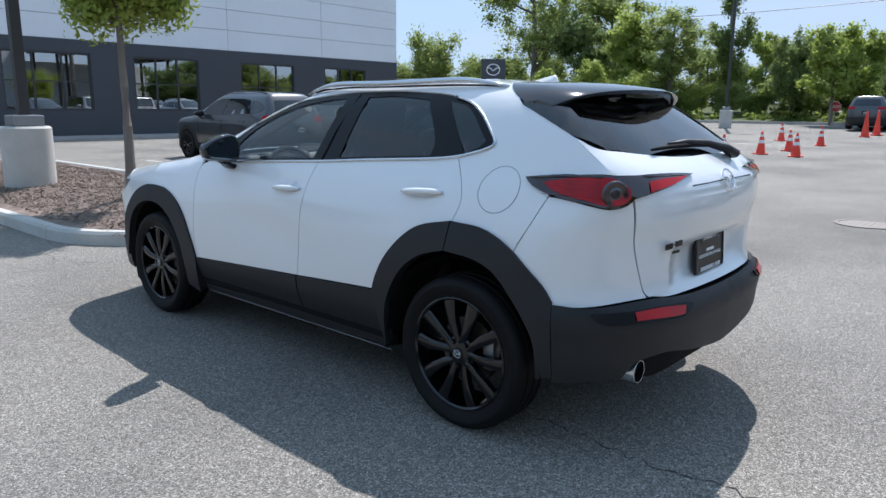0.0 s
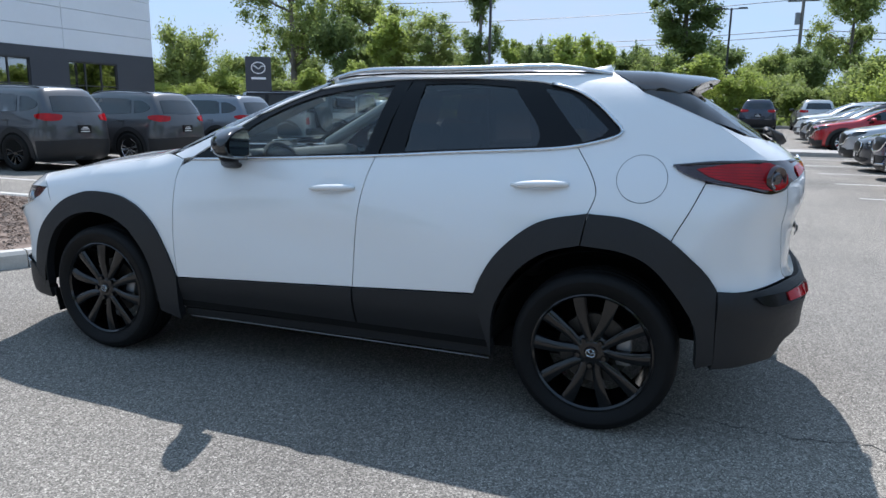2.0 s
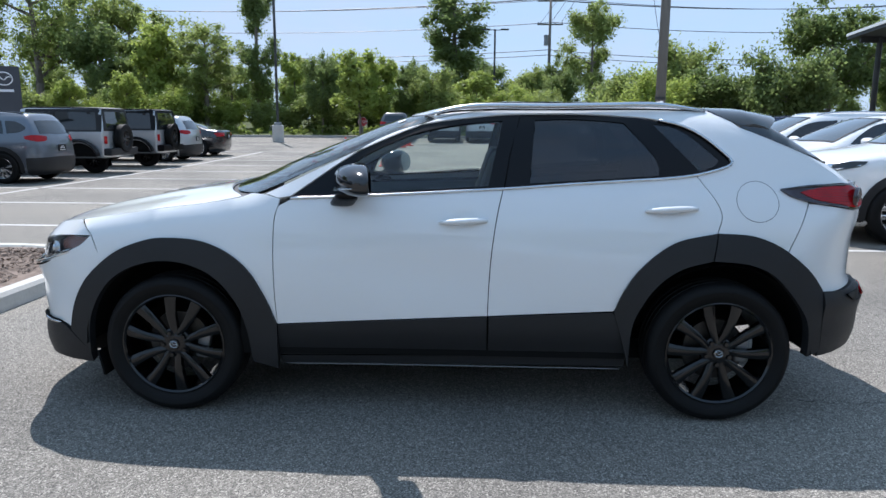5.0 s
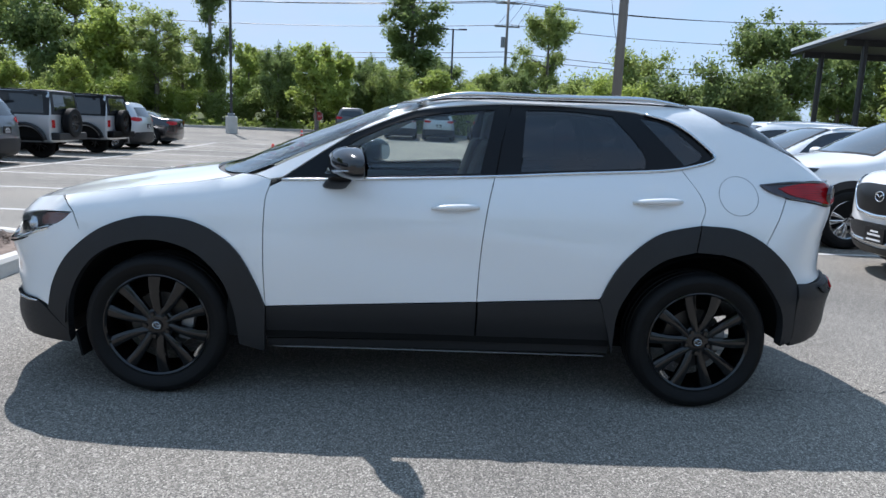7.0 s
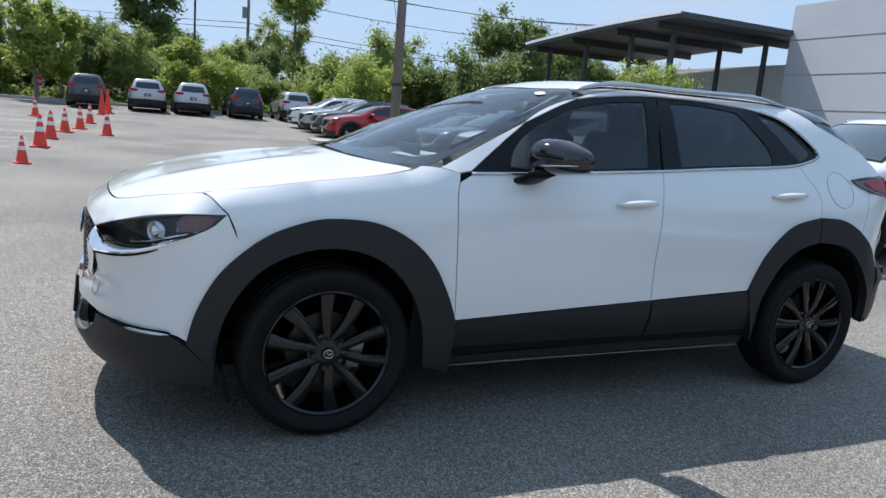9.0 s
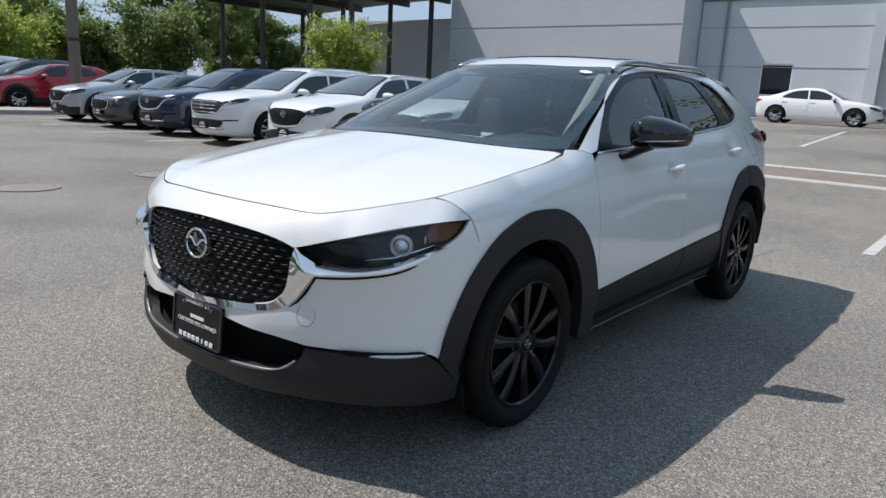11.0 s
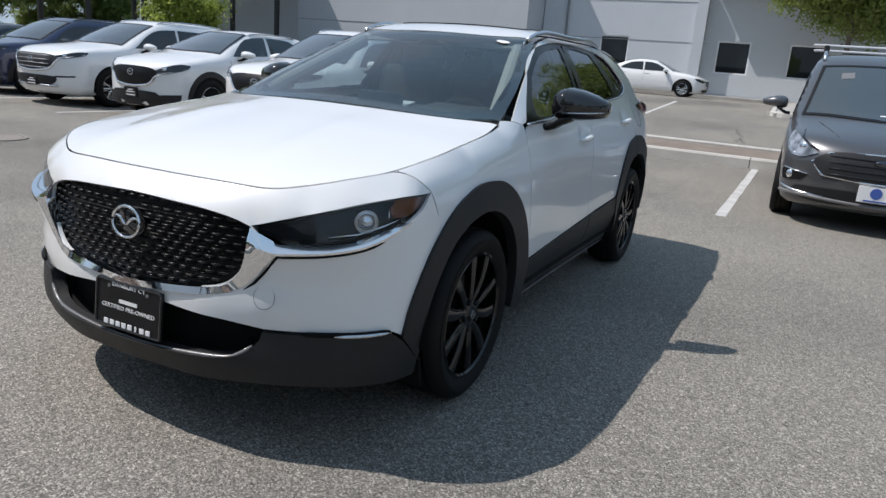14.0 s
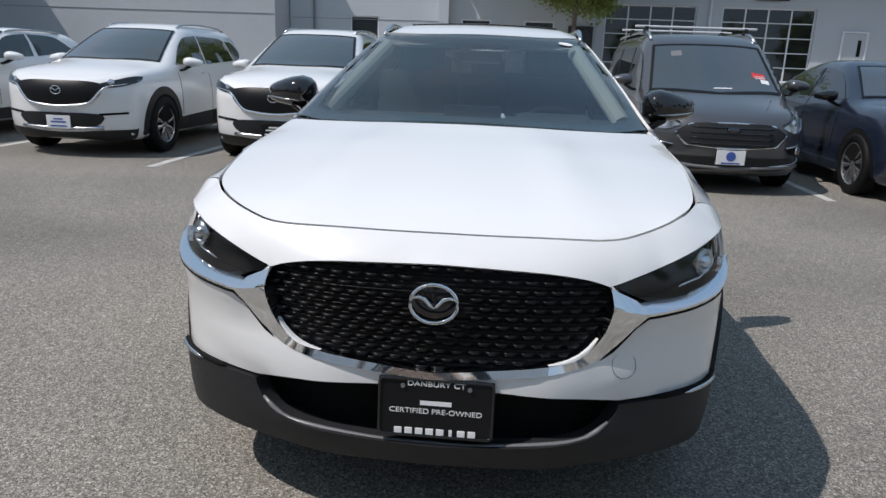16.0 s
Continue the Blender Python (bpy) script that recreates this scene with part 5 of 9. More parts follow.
def vehicle(kind, paint, label, where, group, size=(1, 1, 1), rims="silver", clad=True, plate="black", slats=False, category="car", rails=True):
    """A parked vehicle heading along +x of its pose."""
    k = KINDS[kind]
    key = (kind, size, rims, clad, plate, slats, rails)
    if key in BUILT:
        first, was = BUILT[key]
        ob = tagged(copy_thing(first, where), label, category, group)
        for o in ob.children_recursive:
            for slot in o.material_slots:
                if slot.material == PAINTS[was]:
                    slot.link, slot.material = "OBJECT", PAINTS[paint]
        return ob
    form = k["form"].scaled(size)
    sx, sy, sz = size
    ob = thing(kind.replace("offroad", "offroad_car").replace("suv", "suv_car"), label, category, where, group)
    colour = PAINTS[paint]

    def fit(points):
        return [tuple(c * s for c, s in zip(p[:3], size)) + p[3:] for p in points]

    def fit2(points):
        return [(p[0] * sx, p[1] * sz) + tuple(p[2:]) for p in points]
    BUILT[key] = (ob, paint)
    shell("body", form, colour, ob)
    for g in k["glass"]:
        both("side_window", form, fit2(g), "side", DARK_GLASS, ob, lift=0.007, depth=0.009, grid=0.12, step=0.07)
    screen = panel("windscreen", form, fit(k["screen"]), "top", SCREEN_GLASS, ob, lift=0.007, depth=0.009, grid=0.12, step=0.07)
    outer = fit(k["screen"])
    mid = [sum(p[a] for p in outer) / len(outer) for a in range(3)]
    inner = [tuple(mid[a] + (p[a] - mid[a]) * f for a, f in enumerate((0.92, 0.95, 0.92))) + tuple(p[3:]) for p in outer]
    panel("screen_border", form, outer, "top", GRILLE_BLACK, screen, lift=0.0095, depth=0.0, grid=0.12, step=0.07, holes=[inner])
    if k["rear"]:
        panel("rear_window", form, fit(k["rear"]), "rear", DARK_GLASS, ob, lift=0.007, depth=0.009, grid=0.12, step=0.07)
    elif k.get("back"):
        panel("rear_window", form, fit(k["back"]), "top", DARK_GLASS, ob, lift=0.007, depth=0.009, grid=0.12, step=0.07)
    if k["head"]:
        for lamp in both("headlight", form, fit(k["head"]), "front", HEAD_CLEAR if kind == "van" else GLOSS_BLACK, ob, lift=0.012, depth=0.012, grid=0.06, step=0.05):
            side = 1 if lamp.data.vertices[0].co.y > 0 else -1
            p = form.meet([[1.2 * sx, 0, k["head"][1][2] * sz * 0.955]], [[0.82, 0.572 * side, 0]])[0]
            v, f = lathe([(0, 0.02), (0.03, 0.016), (0.045, 0.0)], 16)
            v, f = moved((v, f), Matrix.Translation(p) @ pose(0, 0, 0, 0, 0, -55 if side > 0 else -125))
            mesh_object("lamp_lens", v, f, REFLECTOR, lamp)
            low = [p for p in fit(k["head"])[3:]]
            strip = [form.meet([[1.2 * sx, 0, q[2] + 0.012]], [[(q[0] - 1.2 * sx) / math.hypot(q[0] - 1.2 * sx, q[1]), side * q[1] / math.hypot(q[0] - 1.2 * sx, q[1]), 0]])[0] for q in low]
            strip = [q + form.normal(q[None])[0] * 0.014 for q in strip]
            mesh_object("lamp_strip", *tube(strip, 0.007, 5), REFLECTOR, lamp)
    if k["tail"]:
        both("tail_light", form, fit(k["tail"]), "rear", RED_LENS, ob, lift=0.012, depth=0.012, grid=0.06, step=0.05)
    g = panel("grille", form, fit(k["grille"]), "front", GRILLE_BLACK if not slats else PLASTIC, ob, lift=0.014, depth=0.016, grid=0.07, step=0.05)
    to = [form.meet([[1.0 * sx, p[1] * sy, p[2] * sz]], [1, 0, 0])[0] + np.array([0.008, 0, 0]) for p in (k["grille"][i] for i in range(len(k["grille"])))]
    if k.get("wing"):
        arc = k["wing"] + [(-y, z) for y, z in k["wing"][-2::-1]]
        arc = smooth_line([(0, y, z) for y, z in arc], 0.05, closed=False)
        pts = [form.meet([[1.2 * sx, 0, z * sz]], [[math.cos(y * 0.9), math.sin(y * 0.9), 0]])[0] for _, y, z in arc]
        pts = [q + form.normal(q[None])[0] * 0.006 for q in pts]
        mesh_object("grille_frame", *tube(pts, [0.008 + 0.014 * math.sin(math.pi * i / (len(pts) - 1)) ** 0.5 for i in range(len(pts))], 8), CHROME, g)
    else:
        v, f = tube(smooth_line([(*p, *q[3:]) for p, q in zip(to, k["grille"])], 0.05), 0.012, 6, closed=True)
        mesh_object("grille_frame", v, f, CHROME, g)
    if kind == "suv":
        for side in (1, -1):
            pts = [form.meet([[1.2 * sx, 0, z * sz]], [[math.cos(a), side * math.sin(a), 0]])[0] for a, z in ((0.46, 0.515), (0.60, 0.525), (0.76, 0.535))]
            mesh_object("bumper_slot", *tube(pts, 0.017, 6, 0.9), SEAL, ob)
        pts = [form.meet([[1.2 * sx, 0, (0.345 + 0.05 * a * a) * sz]], [[math.cos(a), math.sin(a), 0]])[0] for a in np.linspace(-0.5, 0.5, 11)]
        mesh_object("skid_plate", *tube([q + np.array([0.012, 0, 0]) for q in pts], 0.022, 6), SATIN, ob)
    if slats:
        z0, z1 = min(p[2] for p in to), max(p[2] for p in to)
        for z in np.linspace(z0 + 0.05, z1 - 0.05, 4):
            w = (0.44 if kind == "van" else 0.42) * sy
            p = form.meet([[1.0, y, z] for y in np.linspace(-w, w, 9)], [1, 0, 0]) + np.array([0.012, 0, 0])
            mesh_object("slat", *tube(p, 0.010, 6), GLOSS_BLACK if kind == "van" else METAL_GREY, g)
    if k["intake"]:
        panel("air_intake", form, fit(k["intake"]), "front", PLASTIC, ob, lift=0.014, depth=0.014, grid=0.08, step=0.06)
    xf = form.meet([[0, 0, (0.715 if kind == "van" else 0.79 if kind == "suv" else 0.74) * sz]], [1, 0, 0])[0] + np.array([0.014, 0, 0])
    if kind == "van":
        mesh_object("front_emblem", *moved(lathe([(0, 0.02), (0.05, 0.018), (0.072, 0.006), (0.072, 0.0)], 24), Matrix.Translation(xf) @ pose(0, 0, 0, 0, 0, -90) @ Matrix.Diagonal((1, 1, 0.45, 1))), BADGE, ob)
    elif kind != "offroad":
        mesh_object("front_emblem", *emblem_shape(0.13, 0.10, 0, Matrix.Translation(xf)), CHROME, ob)
    for name, x in (("front_plate", 1), ("rear_plate", -1)):
        z = (0.42 if x > 0 else 0.82) * sz
        p = form.meet([[0, 0, z]], [x, 0, 0], 0, 4)[0]
        bm = block(bmesh.new(), (0.014, 0.31, 0.16), (p[0] + x * 0.012, 0, z), (0, 0, 0), 0.004)
        pl = part(name, bm, PLATE_BLACK if plate == "black" else PLATE_WHITE, ob)
        bm = bmesh.new()
        if kind == "van":
            rod(bm, (p[0] + x * 0.017, 0, z + 0.012), (p[0] + x * 0.022, 0, z + 0.012), 0.052, sides=20)
            block(bm, (0.004, 0.2, 0.014), (p[0] + x * 0.020, 0, z - 0.062))
        else:
            for dz, w in ((0.035, 0.12), (0.0, 0.2), (-0.05, 0.22)):
                block(bm, (0.004, w, 0.018), (p[0] + x * 0.020, 0, z + dz))
        part("print_bar", bm, PLATE_WHITE if plate == "black" else PRINT_BLUE, pl)
    if k["clad"] and clad:
        r_out, r_top, low = k["clad"]
        for a in k["axles"]:
            ring = circle(a * sx, k["r"] * sz, 0.50, -12, 192, 20) + circle(a * sx, k["r"] * sz, 0.405, 192, -12, 18)
            both("arch_trim", form, ring, "side", PLASTIC, ob, lift=0.012, depth=0.02, grid=0.1, step=0.08)
        sill = [(k["axles"][0] * sx - 0.45, 0.26, 1), (k["axles"][0] * sx - 0.46, low + 0.14, 1), (k["axles"][1] * sx + 0.46, low + 0.2, 1), (k["axles"][1] * sx + 0.45, 0.26, 1)]
        both("sill_trim", form, sill, "side", PLASTIC, ob, lift=0.010, depth=0.015, grid=0.12, step=0.1)
        low_f = [(1.93, 0.83, 0.345, 1), (2.15, 0.5, 0.33), (2.22, 0, 0.30), (2.15, -0.5, 0.33), (1.93, -0.83, 0.345, 1), (1.93, -0.80, 0.22, 1), (2.2, 0, 0.22), (1.93, 0.80, 0.22, 1)] if kind == "suv" else [(1.93, 0.83, 0.43, 1), (2.15, 0.5, 0.40), (2.22, 0, 0.33), (2.15, -0.5, 0.40), (1.93, -0.83, 0.43, 1), (1.93, -0.80, 0.22, 1), (2.2, 0, 0.22), (1.93, 0.80, 0.22, 1)]
        panel("lower_front_trim", form, fit(low_f), "front", PLASTIC, ob, lift=0.013, depth=0.016, grid=0.08, step=0.08)
        low_r = [(-1.9, 0.84, 0.60, 1), (-2.13, 0, 0.62), (-1.9, -0.84, 0.60, 1), (-1.9, -0.82, 0.24, 1), (-2.1, 0, 0.24), (-1.9, 0.82, 0.24, 1)]
        panel("rear_bumper_trim", form, fit(low_r), "rear", PLASTIC, ob, lift=0.013, depth=0.016, grid=0.08, step=0.08)
    for a in k["axles"]:
        both("wheel_arch", form, circle(a * sx, k["r"] * sz, 0.41 if kind != "offroad" else 0.46, -25, 205, 18), "side", SEAL, ob, lift=0.003, depth=0.0, grid=0.12, step=0.08)
        for s in (1, -1):
            edge = form.meet([[a * sx, 0, k["r"] * sz]], [0, 1, 0])[0][1]
            wheel(ob, a * sx, s * (edge - 0.085 + (0.10 if kind == "offroad" else 0)), k["r"] * sz, k["rim"] * sz, 0.22, rims)
    mx, my, mz = (c * s for c, s in zip(k["mirror"], size))
    for s in (1, -1):
        at = Matrix.Diagonal((1, s, 1, 1)) @ Matrix.Translation((mx - 0.44, my - 0.84, mz - 1.16))
        case = mesh_object("side_mirror", *moved(loft(MIRROR_CASE, 16, True), at), colour if paint in ("white", "silver", "grey") else GLOSS_BLACK, ob)
        mesh_object("mirror_foot", *moved(loft(MIRROR_FOOT, 10), at), PILLAR_BLACK, case)
    for s in (1, -1):
        for hx in (-0.1, -1.12) if kind not in ("offroad",) else (-0.3,):
            z = 0.99 * sz if kind != "sedan" else 0.86
            p = form.meet([[hx * sx, 0, z]], [0, 1, 0])[0]
            part("door_handle", block(bmesh.new(), (0.2, 0.025, 0.028), (p[0], s * (p[1] + 0.012), p[2]), (0, 0, 0), 0.01), colour, ob)
        for gx in (-0.24, -1.2, 0.8) if kind != "offroad" else (0.35, -0.48):
            pts = form.meet([[gx * sx + 0.03 * (z - 0.8), 0, z * sz] for z in np.linspace(0.45, 1.0, 8)], [0, 1, 0]) * np.array([1, s, 1]) + np.array([0, s * 0.001, 0])
            mesh_object("door_gap", *tube(pts, 0.004, 4), SEAL, ob)
        if kind in ("suv", "crossover") and rails:
            xs = np.linspace(-1.7, 0.05, 14) if kind == "suv" else np.linspace(-1.28, 0.05, 14)
            pts = form.meet([[x * sx, s * 0.52 * sy, 0.7] for x in xs], [0, 0, 1])
            pts[:, 2] += 0.028 * np.sin(np.linspace(0, math.pi, 14)) ** 0.4
            mesh_object("roof_rail", *tube(pts, 0.016, 6), SATIN if paint in ("white", "silver") else GLOSS_BLACK, ob)
    return ob


# ---- the parked rows ----
def stand(x, y, heading=0.0):
    return pose(x, y, gz(x, y), 0, 0, heading)


ROW = "row of parked cars facing the aisle"
vehicle("suv", "white", "white mid-size suv parked in the sales row", stand(-6.8, -2.7), ROW, clad=True, size=(1.0, 1.02, 1.05))
vehicle("suv", "white", "white mid-size suv with a blue plate in the sales row", stand(-6.7, -5.42), ROW, plate="white", size=(1.0, 1.02, 1.05))
vehicle("crossover", "white", "small white crossover with black arch trim in the sales row", stand(-7.0, -8.4), ROW, size=(1.02, 1.03, 1.05))
vehicle("suv", "white", "large white three-row suv with a slatted grille", stand(-7.1, -10.95), ROW, size=(1.08, 1.04, 1.03), clad=False, slats=True)
vehicle("suv", "blue", "dark blue mid-size suv in the sales row", stand(-7.15, -13.6), ROW)
vehicle("sedan", "charcoal", "dark grey hatchback in the sales row", stand(-7.2, -16.2), ROW, size=(0.97, 1.0, 1.0))
vehicle("crossover", "silver", "small silver crossover with black arch trim", stand(-7.2, -18.8), ROW)
vehicle("crossover", "red", "small bright red crossover beyond the pole", stand(-7.0, -24.15), ROW)
vehicle("suv", "charcoal", "dark grey suv in the far sales row", stand(-7.2, -26.7), ROW)
vehicle("crossover", "silver", "small silver crossover in the far sales row", stand(-7.2, -29.4), ROW)
vehicle("suv", "white", "white suv at the far end of the row", stand(-7.2, -32.0), ROW)
van = vehicle("van", "grey", "grey compact passenger van with a roof rack", stand(-6.5, 2.63), ROW, slats=True, plate="white", category="van")
for s in (1, -1):
    line = VAN.meet([[x, s * 0.66, 0.9] for x in np.linspace(0.62, -2.1, 16)], [0, 0, 1])
    line[:, 2] += 0.045 * np.minimum(1, np.arange(16) / 2)
    mesh_object("roof_rail", *tube(line, 0.02, 8), SATIN, van, "silver roof rail")
for x in (0.15, -1.0):
    bar = part("roof_bar", block(bmesh.new(), (0.075, 1.62, 0.03), (x, 0, 1.90), (0, 0, 0), 0.012), BAR_SILVER, van, "silver roof rack crossbar")
    for s in (1, -1):
        part("bar_foot", block(bmesh.new(), (0.10, 0.06, 0.09), (x, s * 0.66, 1.86), (0, 0, 0), 0.015), PLASTIC, bar)


def van_point(a, z, out=0.0):
    """A place on the van's nose at this bearing and height, stood out along the normal."""
    p = VAN.meet([[1.2, 0, z]], [[math.cos(a), math.sin(a), 0]])
    return (p + VAN.normal(p) * out)[0]


for s in (1, -1):
    recess = [(0.50, 0.53), (0.72, 0.565), (0.76, 0.55), (0.755, 0.455), (0.72, 0.445), (0.55, 0.465)]
    fog = panel("fog_lamp", VAN, [(*q, 1) for q in (van_point(a, z) for a, z in recess)], "front", GRILLE_BLACK, van, "dark fog lamp recess with a bright edge", lift=0.010, depth=0.012, mirror=s < 0, grid=0.05, step=0.05)
    mesh_object("fog_trim", *tube([van_point(s * a, z, 0.014) for a, z in ((0.50, 0.535), (0.62, 0.552), (0.73, 0.568), (0.765, 0.555), (0.762, 0.50), (0.75, 0.45))], 0.008, 6), SATIN, fog)
    mesh_object("fog_lens", *moved(lathe([(0, 0.012), (0.03, 0.010), (0.042, 0.0)], 18), Matrix.Translation(van_point(s * 0.66, 0.505, 0.012)) @ pose(0, 0, 0, 0, 0, -52 if s > 0 else -128)), REFLECTOR, fog)
    mesh_object("corner_trim", *tube([van_point(s * a, z, 0.012) for a, z in ((0.78, 0.405), (0.72, 0.375), (0.62, 0.352), (0.50, 0.34), (0.36, 0.333))], [0.006, 0.014, 0.016, 0.014, 0.006], 6), SATIN, van)
    mesh_object("lamp_brow", *tube([van_point(s * a, z, 0.012) for a, z in ((0.47, 0.775), (0.56, 0.815), (0.66, 0.875), (0.76, 0.945))], [0.006, 0.012, 0.012, 0.006], 6), GLOSS_BLACK, van)
    mesh_object("bonnet_crease", *tube([VAN.meet([[x, s * y, 0.6]], [0, 0, 1])[0] for x, y in ((2.16, 0.40), (2.0, 0.47), (1.85, 0.53), (1.68, 0.60))], [0.003, 0.008, 0.008, 0.003], 6), PAINTS["grey"], van)
mesh_object("lower_lip", *tube([van_point(a, 0.325 - 0.05 * (0.6 - abs(a)) * (abs(a) < 0.6), 0.008) for a in np.linspace(-0.78, 0.78, 21)], 0.020, 6), RIDGE, van, "satin grey bumper lip")
panel("dash_paper", VAN, [(1.60, -0.05, 1.12, 1), (1.585, 0.16, 1.12, 1), (1.57, 0.16, 1.13, 1), (1.585, -0.05, 1.13, 1)], "top", PLATE_WHITE, van, "white slip of paper under the windscreen", lift=0.010, depth=0.001, grid=0.05)
panel("window_notice", VAN, [(1.02, -0.46, 1.5, 1), (1.02, -0.33, 1.5, 1), (0.92, -0.33, 1.55, 1), (0.92, -0.46, 1.55, 1)], "top", RIDGE, van, "grey paper notice behind the windscreen", lift=0.010, depth=0.001, grid=0.05)
sticker = panel("sold_sticker", VAN, [(1.34, 0.47, 1.3, 1), (1.34, 0.64, 1.3, 1), (1.26, 0.64, 1.36, 1), (1.26, 0.47, 1.36, 1)], "top", STICKER_RED, van, "red paper sticker on the windscreen", lift=0.010, depth=0.001, grid=0.05)
spot = VAN.meet([[1.30, 0.555, 0.9]], [0, 0, 1])
tilt = VAN.normal(spot)[0]
up_way = Vector((0, 0, 1)) - Vector(tilt) * tilt[2]
across = up_way.normalized().cross(Vector(tilt))
m = Matrix((across, up_way.normalized(), Vector(tilt))).transposed().to_4x4()
m.translation = Vector(spot[0]) + Vector(tilt) * 0.013
letters("SOLD", 0.075, m, PLATE_WHITE, sticker, wide=0.14)
panel("price_paper", VAN, [(1.41, 0.57, 1.25, 1), (1.41, 0.68, 1.25, 1), (1.35, 0.68, 1.3, 1), (1.35, 0.57, 1.3, 1)], "top", PLATE_WHITE, van, "white paper on the windscreen", lift=0.010, depth=0.001, grid=0.05)
vehicle("sedan", "navy", "dark blue wagon parked beside the van", stand(-6.05, 5.06), ROW, size=(1.02, 1.0, 1.08))
vehicle("sedan", "white", "white saloon parked along the service building", stand(-28.2, -4.35, 91), ROW, rims="silver")

NOSE_IN = "row of cars parked nose-in by the showroom"
vehicle("suv", "charcoal", "dark grey wagon-like suv with roof rails and black rims", stand(12.75, -7.35), NOSE_IN, size=(1.01, 0.99, 1.03), rims="black")
vehicle("suv", "charcoal", "dark grey suv with a black number plate frame", stand(12.2, -9.8), NOSE_IN)
vehicle("suv", "steel", "blue-grey suv with tall tail lights", stand(12.05, -12.7), NOSE_IN)
for n, (y, c) in enumerate(((-15.7, "silver"), (-18.7, "silver"))):
    jeep = vehicle("offroad", c, "boxy silver off-road car with a black top and rear spare wheel", stand(11.8 + 0.05 * (y + 15.7), y), NOSE_IN, rims="black")
    form = OFFROAD
    top = [(0.42, 0.60, 1.8, 1), (-1.86, 0.66, 1.8, 1), (-1.86, -0.66, 1.8, 1), (0.42, -0.60, 1.8, 1)]
    panel("hard_top", form, top, "top", PLASTIC, jeep, "black hard top", lift=0.02, depth=0.05, grid=0.15, step=0.1)
    both("top_side", form, [(0.44, 1.17, 1), (0.28, 1.78, 1), (-1.84, 1.78, 1), (-1.84, 1.17, 1)], "side", PLASTIC, jeep, lift=0.012, depth=0.02, grid=0.15, step=0.1,
         holes=[[(0.30, 1.25, 1), (0.22, 1.70, 1), (-0.42, 1.72, 1), (-0.42, 1.22, 1)], [(-0.54, 1.72, 1), (-1.66, 1.70, 1), (-1.70, 1.22, 1), (-0.54, 1.22, 1)]])
    panel("top_rear", form, [(-1.88, 0.68, 1.78, 1), (-1.88, 0.72, 1.19, 1), (-1.88, -0.72, 1.19, 1), (-1.88, -0.68, 1.78, 1)], "rear", PLASTIC, jeep, lift=0.012, depth=0.02, grid=0.12, step=0.1,
          holes=[[(-1.88, 0.58, 1.72, 1), (-1.88, 0.60, 1.28, 1), (-1.88, -0.60, 1.28, 1), (-1.88, -0.58, 1.72, 1)]])
    spare = new("spare_wheel")
    spare.parent, spare.matrix_basis = jeep, pose(-2.02, -0.08, 0.98, 0, 0, 90)
    for me in shared(("wheel", 0.40, 0.23, 0.22, "black"), lambda: wheel_meshes(0.40, 0.23, 0.22, "black"))[:2]:
        o = new(me.name.split(".")[0], me)
        o.parent = spare
    part("rear_bumper", block(bmesh.new(), (0.22, 1.55, 0.2), (-1.98, 0, 0.62), (0, 0, 0), 0.03), PLASTIC, jeep)
    for s in (1, -1):
        for a in (1.25, -1.2):
            v, f = tube([(a + 0.56 * math.cos(t), s * 0.86, 0.44 + 0.50 * math.sin(t)) for t in np.linspace(0.15, math.pi - 0.15, 12)], 0.09, 8, 0.5)
            mesh_object("fender_flare", v, f, PLASTIC, jeep)
vehicle("suv", "silver", "silver suv half hidden in the row", stand(12.2, -21.7), NOSE_IN)
vehicle("sedan", "black", "black saloon at the end of the row", stand(12.2, -24.9), NOSE_IN)
FAR = "cars parked along the verge"
for x, y, c in ((4.2, -38.3, "charcoal"), (1.4, -38.6, "silver"), (-0.8, -38.4, "silver"), (-3.6, -38.6, "navy"), (-6.4, -38.8, "silver")):
    vehicle("suv", c, "suv parked along the far verge", stand(x, y, -90), FAR)


# ---- trees and plants ----
def leaf_cloud(rng, clumps, per, leaf, squash=1.0):
    """Many small bent leaves round clump centres (x, y, z, r)."""
    c = np.repeat(np.array([k[:3] for k in clumps]), per, 0)
    r = np.repeat(np.array([k[3] for k in clumps]), per)
    n = len(c)
    d = rng.normal(size=(n, 3))
    d /= np.linalg.norm(d, axis=1)[:, None]
    p = c + d * (r * np.minimum(np.abs(rng.normal(0, 0.72, n)), rng.uniform(0.9, 1.25, n)))[:, None] * np.array([1, 1, squash])
    a = rng.normal(size=(n, 3))
    u = np.cross(d + 0.8 * rng.normal(size=(n, 3)), a)
    u /= np.maximum(np.linalg.norm(u, axis=1), 1e-6)[:, None]
    w = np.cross(u, d)
    w /= np.maximum(np.linalg.norm(w, axis=1), 1e-6)[:, None]
    s = leaf * rng.uniform(0.6, 1.3, n)[:, None]
    u, w = u * s, w * s * 0.55
    verts = np.stack([p - u, p + w - 0.1 * d * s, p + u - 0.25 * d * s, p - w - 0.1 * d * s], 1).reshape(-1, 3)
    i = np.arange(n) * 4
    faces = np.stack([np.stack([i, i + 1, i + 2], 1), np.stack([i, i + 2, i + 3], 1)], 1).reshape(-1, 3)
    return verts, faces


